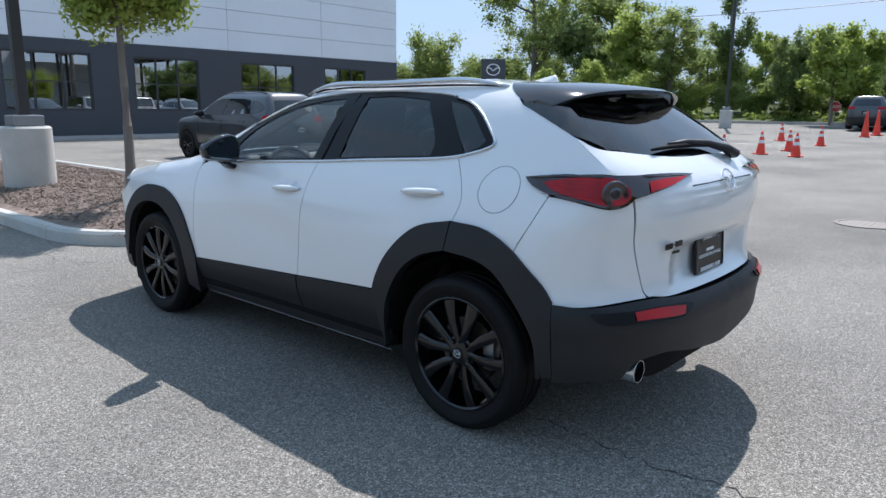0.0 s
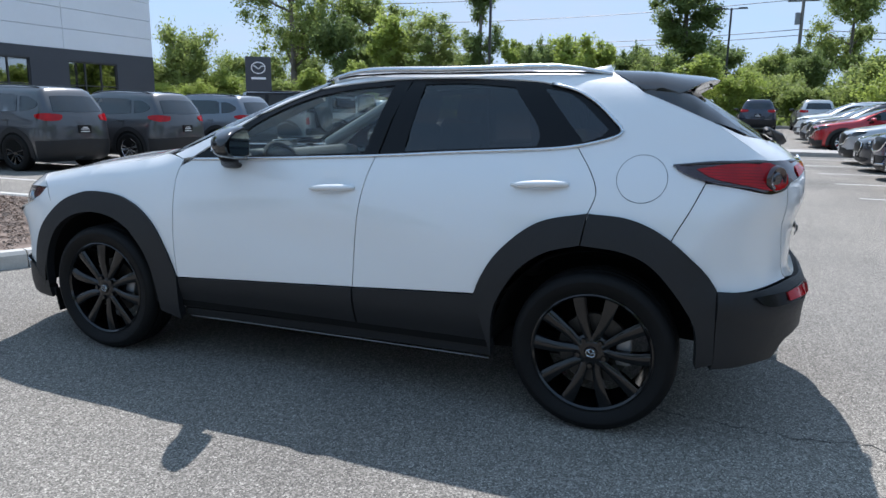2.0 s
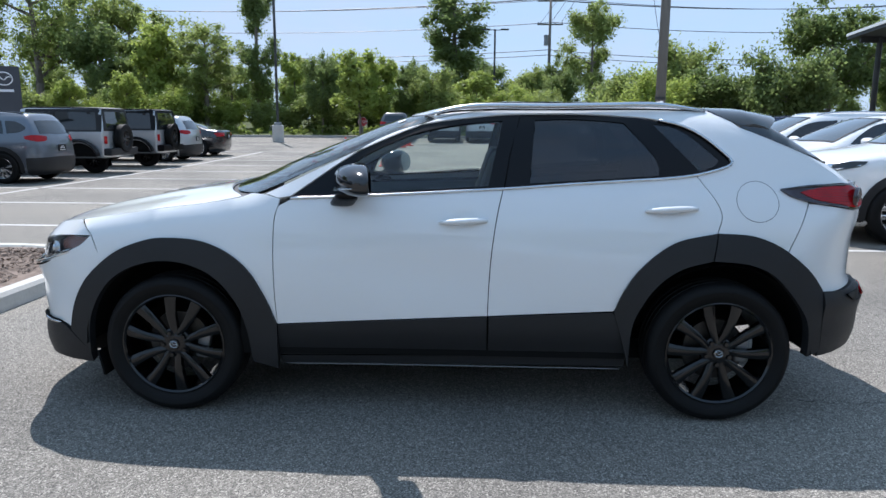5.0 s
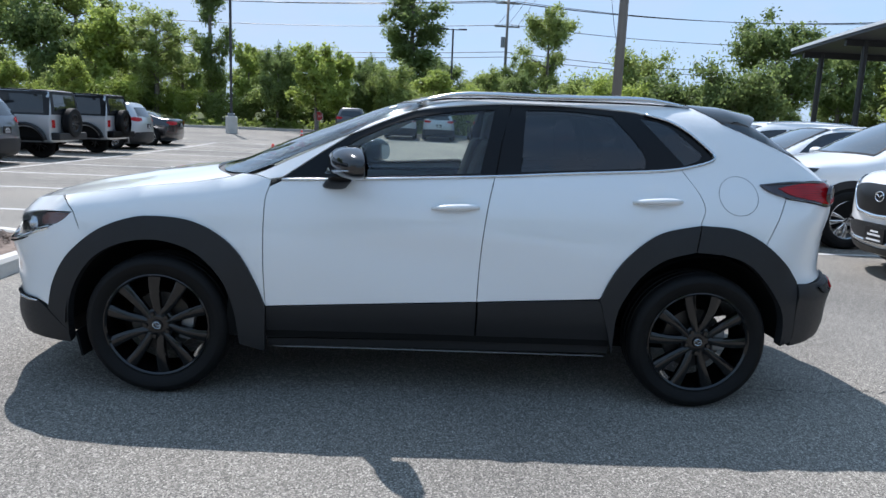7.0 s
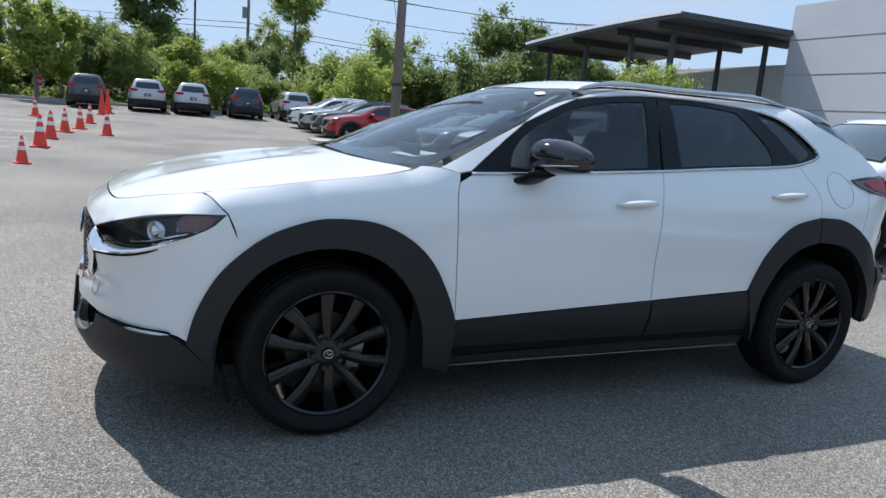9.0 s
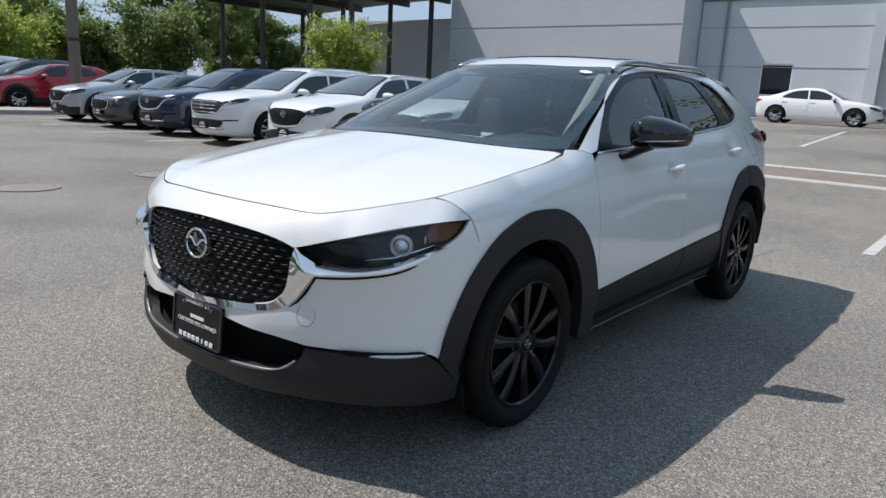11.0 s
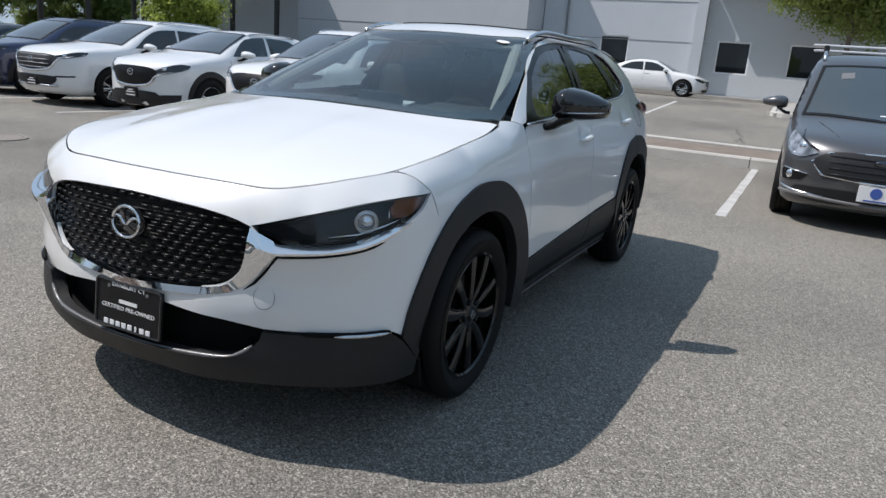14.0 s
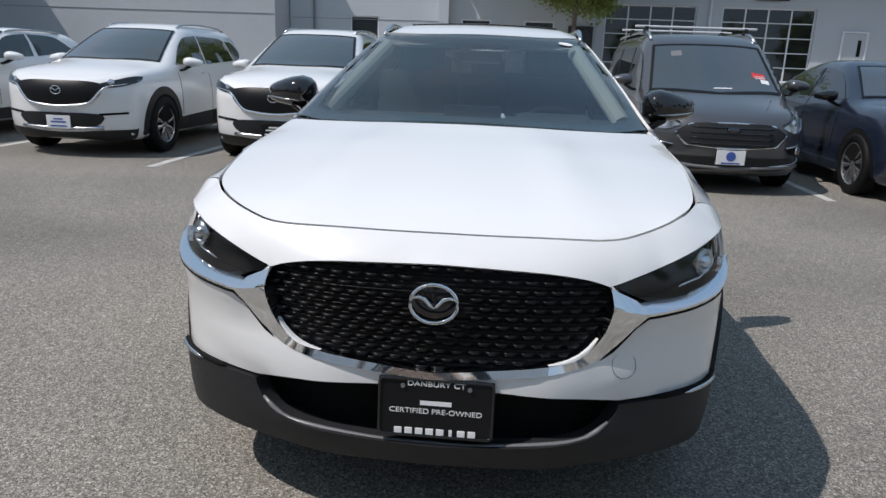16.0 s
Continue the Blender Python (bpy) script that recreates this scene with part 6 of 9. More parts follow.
def tree_meshes(seed, height, trunk_r, crown_r, crown_base, per, leaf, leaves, clump=0.28, lean=0.15, fork=0.35, narrow=1.0, count=46):
    rng = np.random.default_rng(seed)
    shapes, tips = [], []
    top = np.array([rng.normal(0, lean), rng.normal(0, lean), height * 0.9])
    mid = np.array([rng.normal(0, lean * 0.5), rng.normal(0, lean * 0.5), height * 0.5])
    pts = [(1 - t) ** 2 * np.zeros(3) + 2 * t * (1 - t) * mid + t * t * top for t in np.linspace(0, 1, 9)]
    shapes.append(tube(pts, [trunk_r * (1.25 if i == 0 else 1) * (1 - 0.85 * i / 8) for i in range(9)], 9))
    for k in range(16):
        t = rng.uniform(fork, 0.95)
        a = k * 2.4 + rng.normal(0, 0.4)
        start = (1 - t) ** 2 * np.zeros(3) + 2 * t * (1 - t) * mid + t * t * top
        reach = crown_r * narrow * rng.uniform(0.5, 0.95) * math.sqrt(max(0.15, 1 - abs((start[2] - crown_base) / (height - crown_base) - 0.35)))
        end = start + np.array([math.cos(a) * reach, math.sin(a) * reach, reach * rng.uniform(0.35, 0.9) / narrow ** 0.3])
        end[2] = min(end[2], height)
        bend = (start + end) / 2 + np.array([0, 0, -0.08 * reach]) + rng.normal(0, 0.08 * reach, 3)
        limb = [(1 - s) ** 2 * start + 2 * s * (1 - s) * bend + s * s * end for s in np.linspace(0, 1, 6)]
        shapes.append(tube(limb, [trunk_r * 0.36 * (1 - 0.85 * s) for s in np.linspace(0, 1, 6)], 5))
        tips += limb[2:]
    trunk = raw("trunk", *join(*shapes), BARK)
    clumps = []
    for p in tips:
        clumps.append((*(p + rng.normal(0, crown_r * 0.10, 3)), crown_r * clump * rng.uniform(0.6, 1.3)))
    while len(clumps) < count + len(tips):
        d = rng.normal(size=3)
        d /= np.linalg.norm(d)
        h = (height - crown_base) / 2
        q = np.array([0, 0, crown_base + h]) + d * np.array([crown_r * narrow, crown_r * narrow, h]) * rng.uniform(0.45, 0.95)
        near = tips[int(np.argmin([np.linalg.norm(q - p) for p in tips]))]
        q = near + (q - near) * 0.55
        clumps.append((*q, crown_r * clump * rng.uniform(0.5, 1.1)))
    v, f = leaf_cloud(rng, clumps, per, leaf)
    crown = raw("crown", np.asarray(v), np.asarray(f), leaves, smooth=False)
    return trunk, crown


TREE_KINDS = {
    "street": lambda s: tree_meshes(s, 4.9, 0.085, 1.35, 2.85, 520, 0.052, LEAF_BRIGHT, 0.27, 0.04, 0.56),
    "lot": lambda s: tree_meshes(s, 7.6, 0.14, 3.9, 2.3, 560, 0.085, LEAF, 0.25, 0.06, 0.36, count=90),
    "big": lambda s: tree_meshes(s, 15.0, 0.38, 6.6, 4.2, 210, 0.14, LEAF, 0.22, 0.6, 0.26, count=75),
    "airy": lambda s: tree_meshes(s, 13.5, 0.26, 3.6, 3.0, 210, 0.13, LEAF, 0.24, 0.4, 0.3, count=40),
    "broad": lambda s: tree_meshes(s, 10.0, 0.28, 4.2, 1.6, 200, 0.15, LEAF_DARK, 0.26, 0.4, 0.25),
    "young": lambda s: tree_meshes(s, 6.5, 0.10, 1.45, 0.9, 120, 0.11, LEAF_BRIGHT, 0.32, 0.1, 0.2),
    "vine": lambda s: tree_meshes(s, 14.5, 0.30, 2.5, 1.5, 240, 0.125, LEAF_DARK, 0.30, 0.25, 0.15, narrow=0.85),
    "wood": lambda s: tree_meshes(s, 8.5, 0.20, 3.4, 0.6, 170, 0.155, LEAF, 0.30, 0.4, 0.2),
    "wood_dark": lambda s: tree_meshes(s, 8.5, 0.20, 3.2, 0.5, 170, 0.155, LEAF_DARK, 0.30, 0.4, 0.2),
    "bush": lambda s: tree_meshes(s, 3.4, 0.08, 2.0, 0.30, 190, 0.075, LEAF_BRIGHT, 0.30, 0.1, 0.12, count=60),
    "dark_shrub": lambda s: tree_meshes(s, 3.4, 0.08, 2.0, 0.2, 190, 0.085, LEAF_DARK, 0.30, 0.1, 0.12, count=60),
    "shrub": lambda s: tree_meshes(s, 3.4, 0.08, 2.1, 0.2, 130, 0.10, LEAF, 0.32, 0.1, 0.12, count=60),
}


def plant(kind, seed, x, y, scale=1.0, turn=0.0, label="", group="", narrow=1.0, lift=0.0):
    trunk, crown = shared(("tree", kind, seed), lambda: TREE_KINDS[kind](seed))
    name = "shrub" if kind in ("bush", "shrub", "dark_shrub") else "tree"
    ob = thing(name, label, name, pose(x, y, gz(x, y) + lift - 0.04, 0, 0, turn) @ Matrix.Diagonal((scale * narrow, scale * narrow, scale, 1)), group)
    for me in (trunk, crown):
        o = new(me.name.split(".")[0], me)
        o.parent = ob
    return ob


plant("street", 1, 5.7, -1.0, 0.84, 0, "young street tree with bright leaves on the mulch island", lift=0.16)
plant("street", 2, 13.6, -1.0, 1.08, 80, "young street tree with bright leaves on the mulch island", lift=0.16)
plant("lot", 3, -29.2, 2.82, 1.0, 40, "leafy tree in a kerbed bed by the service building", lift=0.13)
plant("bush", 5, -20.1, -23.6, 1.05, 0, "bright yellow-green round bush beside the canopy")

# the wooded edge beyond the lot: bearing from the car, distance, kind, height scale, width
def bearing(az, d):
    return 0.2 + d * math.cos(radians(az)), 4.0 + d * math.sin(radians(az))


EDGE = "wooded edge of the lot"
SAY = {"big": "tall spreading tree with open crown", "airy": "tall airy tree with loose foliage", "broad": "dense dark green broad tree", "young": "young upright bright green tree",
       "vine": "tall narrow trunk draped in dark vines", "wood": "leafy green woodland tree", "wood_dark": "dark green woodland tree", "bush": "bright yellow-green bush", "shrub": "dense rounded green bush", "dark_shrub": "dense rounded dark green bush"}
stand_of_trees = [
    (-58.6, 66, "big", 1, 1.0, 1.0), (-64.6, 66, "airy", 1, 0.88, 1.15), (-62.6, 60, "wood_dark", 1, 1.0, 0.9), (-66.5, 57, "young", 2, 1.3, 1.1), (-69.8, 55, "airy", 2, 0.62, 1.4),
    (-73.6, 58, "vine", 1, 0.95, 0.8), (-76.4, 55, "young", 1, 1.0, 0.9), (-81.6, 46, "young", 2, 0.92, 1.15), (-83.2, 48, "young", 1, 0.9, 1.0), (-85.5, 52, "wood_dark", 1, 0.62, 0.8),
    (-89.2, 60, "vine", 2, 0.96, 1.35), (-90.9, 45, "young", 1, 0.72, 1.25), (-95.0, 62, "wood", 1, 0.62, 1.0), (-99.8, 66, "airy", 1, 0.88, 1.0), (-97.6, 58, "wood_dark", 1, 0.58, 1.0),
    (-102.0, 50, "shrub", 2, 1.1, 1.2), (-106.2, 50, "wood", 2, 0.72, 1.0), (-109.5, 46, "dark_shrub", 1, 1.15, 1.2), (-113.8, 44, "dark_shrub", 2, 1.3, 1.0), (-116.4, 58, "broad", 1, 0.92, 1.0),
    (-120.5, 70, "broad", 2, 0.9, 1.0), (-124, 72, "wood_dark", 1, 0.9, 1.0), (-128, 75, "wood_dark", 1, 0.95, 1.0), (-50.6, 56, "wood", 2, 0.78, 0.9), (-47.6, 58, "shrub", 1, 1.2, 1.2), (-52.6, 60, "shrub", 2, 1.0, 1.4),
    (-60.5, 52, "young", 1, 0.62, 1.1), (-64.2, 50, "young", 2, 0.68, 1.1), (-78.6, 50, "wood_dark", 1, 0.66, 0.7), (-87.5, 50, "wood", 2, 0.55, 0.9), (-104.5, 44, "bush", 2, 1.1, 1.2), (-93.0, 47, "bush", 1, 0.9, 1.3),
]
for az, d, kind, seed, scale, narrow in stand_of_trees:
    x, y = bearing(az, d)
    plant(kind, seed, x, y, scale, az * 7.3 % 360, SAY[kind] + " beyond the lot", EDGE, narrow)
rng = random.Random(8)
for i, az in enumerate(np.arange(-132, -44, 2.9)):
    d = 74 + rng.uniform(-5, 8)
    x, y = bearing(float(az) + rng.uniform(-0.5, 0.5), d)
    kind = rng.choice(("wood", "wood_dark", "wood"))
    plant(kind, rng.choice((1, 2)), x, y, rng.uniform(0.55, 0.85) * (0.8 if az < -110 or az > -56 else 1.0), rng.uniform(0, 360), "leafy tree in the woods behind the lot", "woods behind the lot", rng.uniform(0.9, 1.2))
for i, az in enumerate(np.arange(-100, -48, 2.4)):
    x, y = bearing(float(az) + rng.uniform(-0.4, 0.4), 53 + rng.uniform(-2, 4))
    plant(rng.choice(("shrub", "bush", "shrub")), rng.choice((1, 2)), x, y, rng.uniform(0.55, 0.95), rng.uniform(0, 360), "undergrowth bush along the verge", "undergrowth", rng.uniform(1.0, 1.4))
for x, y, k in ((-14, 34, "wood"), (-6, 36, "big"), (2, 33, "wood_dark"), (9, 37, "airy"), (17, 34, "wood"), (26, 36, "wood_dark"), (-22, 37, "big"), (36, 30, "wood"), (44, 18, "wood_dark")):
    plant(k, 1, x, y, 0.95, x * 31 % 360, SAY[k] + " across the street", "trees across the street")

for i, (x, y, k) in enumerate(((-47.5, -2, "broad"), (-48, 7, "big"), (-47, 14, "broad"), (-49, 22, "big"), (-48, 30, "broad"), (-36, 34, "big"))):
    plant(k, 1 + i % 2, x, y, 1.45 if k == "broad" else 1.05, x * 17 % 360, SAY[k] + " behind the service building", "trees behind the service building")

# grass verge
GX, GY = np.meshgrid(np.linspace(-70, 60, 66), np.linspace(-75, -41.5, 24))
hill = ground_height(GX, GY) + 0.13 + 0.35 * np.clip((-43 - GY) / 12, 0, 1)
faces = [(j * 66 + i, j * 66 + i + 1, (j + 1) * 66 + i + 1, (j + 1) * 66 + i) for j in range(23) for i in range(65)]
tagged(mesh_object("verge", np.stack([GX.ravel(), GY.ravel(), hill.ravel()], 1), faces, GRASS), "grassy green verge along the wooded edge", "grass", kind="structure")
tuft_rng = np.random.default_rng(5)
spots = [(tuft_rng.uniform(-20, 35), -41.8 - abs(tuft_rng.normal(0, 3.5)), 0, tuft_rng.uniform(0.15, 0.4)) for _ in range(420)]
spots = [(x, y, gz(x, y) + 0.15 + 0.35 * min(1, max(0, (-43 - y) / 12)) + r * 0.5, r) for x, y, _, r in spots]
v, f = leaf_cloud(tuft_rng, spots, 26, 0.13, 1.2)
tagged(new("tall_grass", raw("tall_grass", v, f, GRASS)), "tall unmown grass on the verge", "grass", kind="stuff")
slab("verge_kerb", -40, 40, -41.6, -41.4, 0.15, 0.3, CONCRETE, "long pale concrete kerb before the verge", "kerb")


# ---- poles, lamps, cones and signs ----
def lamp_base(ob, r, h, z0):
    v, f = lathe([(r, -0.2), (r, h - 0.03), (r - 0.03, h), (0.0, h)], 36, "z")
    mesh_object("concrete_base", [(a, b, c + z0) for a, b, c in v], f, PALE_CONCRETE, ob, "cast concrete footing").data.set_sharp_from_angle(angle=radians(40))


def street_lamp(x, y, height, heads, turn, label, base=True, z=None, r=0.33, h=0.95):
    ob = thing("street_lamp", label, "lamp", pose(x, y, gz(x, y) if z is None else z, 0, 0, turn), "parking lot lamps")
    z0 = 0.0
    if base:
        lamp_base(ob, r, h, 0.0)
        z0 = h
        part("base_cover", block(bmesh.new(), (r * 1.2, r * 1.2, 0.17), (0, 0, z0 + 0.08), (0, 0, 0), 0.03), METAL_GREY, ob)
    part("pole", block(bmesh.new(), (r * 0.42, r * 0.42, height - z0), (0, 0, z0 + (height - z0) / 2), (0, 0, 0), 0.012), METAL_DARK, ob)
    for s in heads:
        arm = part("arm", block(bmesh.new(), (0.5, 0.06, 0.06), (s * 0.25, 0, height - 0.06), (0, 0, 0), 0.01), METAL_DARK, ob)
        part("lamp_head", block(bmesh.new(), (0.62, 0.34, 0.09), (s * 0.75, 0, height - 0.02), (0, 0, 0), 0.02), METAL_DARK, arm)
    return ob


street_lamp(8.5, -0.76, 8.0, (1, -1), 90, "dark square lamp post on a round concrete footing in mulch", z=0.08, r=0.35, h=0.98)
street_lamp(10.9, -36.3, 8.2, (1, -1), 10, "dark lamp post on a concrete footing at the lot's edge")
x, y = bearing(-92.2, 56)
street_lamp(x, y, 7.8, (1, -1), 0, "dark double-headed lamp post in the distance", base=False)


def utility_pole(x, y, height, r, label, arms=True):
    ob = thing("utility_pole", label, "pole", pose(x, y, gz(x, y)), "utility poles")
    part("pole", rod(bmesh.new(), (0, 0, -0.3), (0, 0, height), r, r * 0.72, 16), POLE_GREY, ob, smooth=True)
    if arms:
        for z in (height - 0.4, height - 2.6):
            arm = part("crossarm", block(bmesh.new(), (2.5, 0.12, 0.14), (0, 0, z), (0, 0, 0), 0.01), POLE_GREY, ob)
            for dx in (-1.15, -0.5, 0.5, 1.15):
                v, f = lathe([(0.0, 0.0), (0.05, 0.02), (0.035, 0.06), (0.055, 0.1), (0.03, 0.16), (0, 0.18)], 10, "z")
                mesh_object("insulator", [(a + dx, b, c + z + 0.07) for a, b, c in v], f, METAL_GREY, arm)
        part("transformer", rod(bmesh.new(), (0.35, 0, height - 4.6), (0.35, 0, height - 3.6), 0.22, sides=16), METAL_GREY, ob)
    return ob


px, py = bearing(-96.4, 72)
utility_pole(px, py, 12.4, 0.17, "weathered wooden utility pole with crossarms")
ax, ay = bearing(-58.5, 95)
utility_pole(ax, ay, 13.0, 0.17, "weathered wooden utility pole in the distance")
bx, by = bearing(-124.0, 88)
utility_pole(bx, by, 13.0, 0.17, "weathered wooden utility pole in the distance")
near = utility_pole(-7.0, -22.1, 12.5, 0.19, "thick weathered grey pole standing between parked cars", arms=False)
part("strap", rod(bmesh.new(), (0, 0, 2.3), (0, 0, 2.4), 0.2, sides=16), METAL_DARK, near)
slab("pole_island", -8.6, -3.9, -22.9, -21.3, 0.13, 0.3, CONCRETE, "pale concrete end island round the grey pole", "kerb")


def wire(a, b, sag, r, label="thin dark overhead cable"):
    a, b = Vector(a), Vector(b)
    pts = [a.lerp(b, t) - Vector((0, 0, sag * 4 * t * (1 - t))) for t in np.linspace(0, 1, 25)]
    tagged(mesh_object("overhead_cable", *tube(pts, r, 4), METAL_DARK), label, "cable", "overhead cables")


pz, az_, bz = gz(px, py), gz(ax, ay), gz(bx, by)
for dz, dx in ((12.2, -1.15), (12.2, 0.5), (12.2, 1.15), (10.0, -0.5), (7.4, 0.0), (6.9, 0.2)):
    wire((ax + dx, ay, az_ + dz + 0.6), (px + dx, py, pz + dz), 0.9, 0.03)
    wire((px + dx, py, pz + dz), (bx + dx, by, bz + dz + 0.6), 0.9, 0.03)
ng = gz(-7.0, -22.1)
for dx in (-1.0, 0.0, 1.0):
    wire((px + dx, py, pz + 9.9), (-7.0, -22.1, ng + 12.2), 0.5, 0.022)
wire((-7.0, -22.1, ng + 12.0), (-6.4, -21.7, ng + 6.2), 0.3, 0.012)
wire((-6.4, -21.7, ng + 6.2), (-6.85, -22.0, ng + 4.4), 0.15, 0.012)


def cone(x, y, turn=0.0):
    ob = thing("traffic_cone", "orange traffic cone with two white bands on asphalt", "cone", pose(x, y, gz(x, y), 0, 0, turn), "traffic cones")
    part("base", block(bmesh.new(), (0.36, 0.36, 0.04), (0, 0, 0.02), (0, 0, 0), 0.012), ORANGE, ob)
    def r(z):
        return 0.14 - 0.112 * (z - 0.04) / 0.67
    v, f = lathe([(r(z), z) for z in (0.04, 0.2, 0.34, 0.46, 0.58, 0.70)] + [(0.0, 0.71)], 24, "z")
    mesh_object("cone", v, f, ORANGE, ob)
    for a, b in ((0.34, 0.44), (0.54, 0.61)):
        v, f = lathe([(r(a) + 0.003, a), (r(b) + 0.003, b)], 24, "z")
        mesh_object("white_band", v, f, CONE_WHITE, ob)
    return ob


first = cone(3.87, -13.9)
for x, y in ((3.6, -3.97), (3.73, -10.1)):
    tagged(copy_thing(first, pose(x, y, gz(x, y), 0, 0, 20) @ Matrix.Diagonal((0.66, 0.66, 0.66, 1))), "small orange traffic cone with two white bands on asphalt", "cone", "traffic cones")
for i, (x, y) in enumerate(((3.95, -16.9), (3.87, -19.9), (3.6, -21.9), (3.5, -25.4), (5.46, -27.5), (2.75, -19.5))):
    copy_thing(first, pose(x, y, gz(x, y), 0, 0, 37 * i))


def tall_cone(x, y, turn):
    ob = thing("traffic_cone", "tall plain red-orange traffic cone on asphalt", "cone", pose(x, y, gz(x, y), 0, 0, turn), "traffic cones")
    part("base", block(bmesh.new(), (0.42, 0.42, 0.05), (0, 0, 0.025), (0, 0, 0), 0.015), ORANGE, ob)
    v, f = lathe([(0.16, 0.05), (0.12, 0.35), (0.085, 0.65), (0.05, 0.95), (0.032, 1.08), (0.0, 1.09)], 24, "z")
    mesh_object("cone", v, f, ORANGE, ob)


tall_cone(3.35, -32.0, 10)
tall_cone(3.15, -33.3, 50)


def stop_sign():
    x, y = 6.9, -42.2
    ob = thing("stop_sign", "red octagonal stop sign on a thin post", "sign", pose(x, y, gz(x, y), 0, 0, 8))
    part("post", rod(bmesh.new(), (0, 0, -0.2), (0, 0, 1.25), 0.03, sides=8), METAL_GREY, ob)
    red = mat("sign_red", (0.45, 0.02, 0.025), 0.45, second=(0.38, 0.02, 0.025), scale=5)
    for name, rr, yy, m in (("rim", 0.32, 0.045, CONE_WHITE), ("plate", 0.298, 0.05, red)):
        bm = bmesh.new()
        bmesh.ops.create_cone(bm, cap_ends=True, segments=8, radius1=rr, radius2=rr, depth=0.01, matrix=Matrix.Translation((0, yy, 1.0)) @ pose(0, 0, 0, 90, 0, 0) @ pose(0, 0, 0, 0, 0, 22.5))
        part(name, bm, m, ob)
    letters("STOP", 0.21, pose(0, 0.057, 1.0, 90, 0, 180), CONE_WHITE, ob)


stop_sign()


def pylon():
    x, y = bearing(-56.6, 47)
    ob = thing("pylon_sign", "dark pylon sign with a pale winged oval", "sign", pose(x, y, gz(x, y), 0, 0, 37))
    part("slab", block(bmesh.new(), (1.6, 0.5, 4.15), (0, 0, 2.07), (0, 0, 0), 0.02), CHARCOAL, ob)
    mesh_object("emblem", *emblem_shape(0.85, 0.70, 0, pose(0.0, 0.27, 3.45, 0, 0, 90)), WHITE_PANEL, ob)
    part("name_bar", block(bmesh.new(), (0.9, 0.02, 0.14), (0.0, 0.26, 2.8)), WHITE_PANEL, ob)


pylon()


# ---- the white crossover ----
def flip(points):
    """The outline's other half, mirrored and in turn."""
    return [(p[0], -p[1], *p[2:]) for p in reversed(points) if abs(p[1]) > 1e-6]


hero = thing("crossover_car", "pearl white compact crossover with black wheel-arch cladding and black alloy wheels", "car")
F = HERO
GAP = 0.0022
ARCH_F = [(1.849, 0.409), (1.819, 0.528), (1.760, 0.647), (1.681, 0.735), (1.570, 0.816), (1.437, 0.866), (1.332, 0.880), (1.173, 0.868), (1.040, 0.815), (0.933, 0.725), (0.853, 0.591), (0.801, 0.463)]
ARCH_F_IN = [(1.752, 0.300), (1.735, 0.455), (1.688, 0.571), (1.613, 0.668), (1.516, 0.730), (1.408, 0.762), (1.303, 0.766), (1.197, 0.743), (1.092, 0.685), (1.000, 0.573), (0.951, 0.433), (0.931, 0.270)]
ARCH_R = [(-0.813, 0.551), (-0.847, 0.637), (-0.909, 0.736), (-1.012, 0.836), (-1.119, 0.895), (-1.284, 0.929), (-1.452, 0.917), (-1.595, 0.856), (-1.727, 0.746), (-1.801, 0.655)]
ARCH_R_IN = [(-0.897, 0.272), (-0.903, 0.468), (-0.948, 0.585), (-1.021, 0.686), (-1.126, 0.759), (-1.261, 0.799), (-1.429, 0.783), (-1.546, 0.732), (-1.661, 0.608), (-1.723, 0.493), (-1.735, 0.34)]
DLO_TOP = [(0.739, 1.078), (0.588, 1.185), (0.484, 1.256), (0.352, 1.339), (0.214, 1.397), (0.073, 1.432), (-0.070, 1.452), (-0.214, 1.467), (-0.359, 1.476), (-0.651, 1.479), (-0.939, 1.465), (-1.053, 1.450), (-1.163, 1.423), (-1.257, 1.373), (-1.346, 1.297), (-1.376, 1.254)]
DLO_LOW = [(-1.353, 1.229), (-1.280, 1.207), (-1.193, 1.188), (-1.051, 1.172), (-0.631, 1.144), (-0.285, 1.119), (0.361, 1.083), (0.739, 1.064)]
GAP_A = [(0.797, 1.033), (0.812, 0.968), (0.815, 0.796), (0.812, 0.634), (0.803, 0.463)]
GAP_B = [(-0.285, 1.119), (-0.256, 0.993), (-0.233, 0.833), (-0.221, 0.669), (-0.216, 0.515)]
GAP_C = [(-1.205, 1.190), (-1.279, 1.085), (-1.308, 1.007), (-1.284, 0.929)]


def under(points, cx):
    """Arch points drawn in towards the axle, where the paint runs on beneath the cladding."""
    return [(cx + (p[0] - cx) * 0.955, 0.345 + (p[1] - 0.345) * 0.955) for p in points]


FENDER_ARCH, QUARTER_ARCH = under(ARCH_F, 1.3275), under(ARCH_R, -1.3275)


def sharp(p):
    return (*p, 1)


def up(points):
    """Side outline points as places, found on the form."""
    return [(p[0], 0.0, *p[1:]) for p in points]


def hollow(p):
    """The shallow scoop along the doors."""
    x, z = p[:, 0], p[:, 2]
    along = np.clip(1 - np.abs((x + 0.02) / 0.82), 0, 1)
    cups = sum(np.exp(-((x - cx) / 0.065) ** 2 - ((z - cz) / 0.028) ** 2) for cx, cz in ((-0.09, 0.984), (-1.07, 1.048)))
    return -0.016 * np.sin(along * math.pi / 2) ** 2 * np.exp(-((z - 0.70 - 0.10 * x) / 0.15) ** 2) - 0.016 * cups


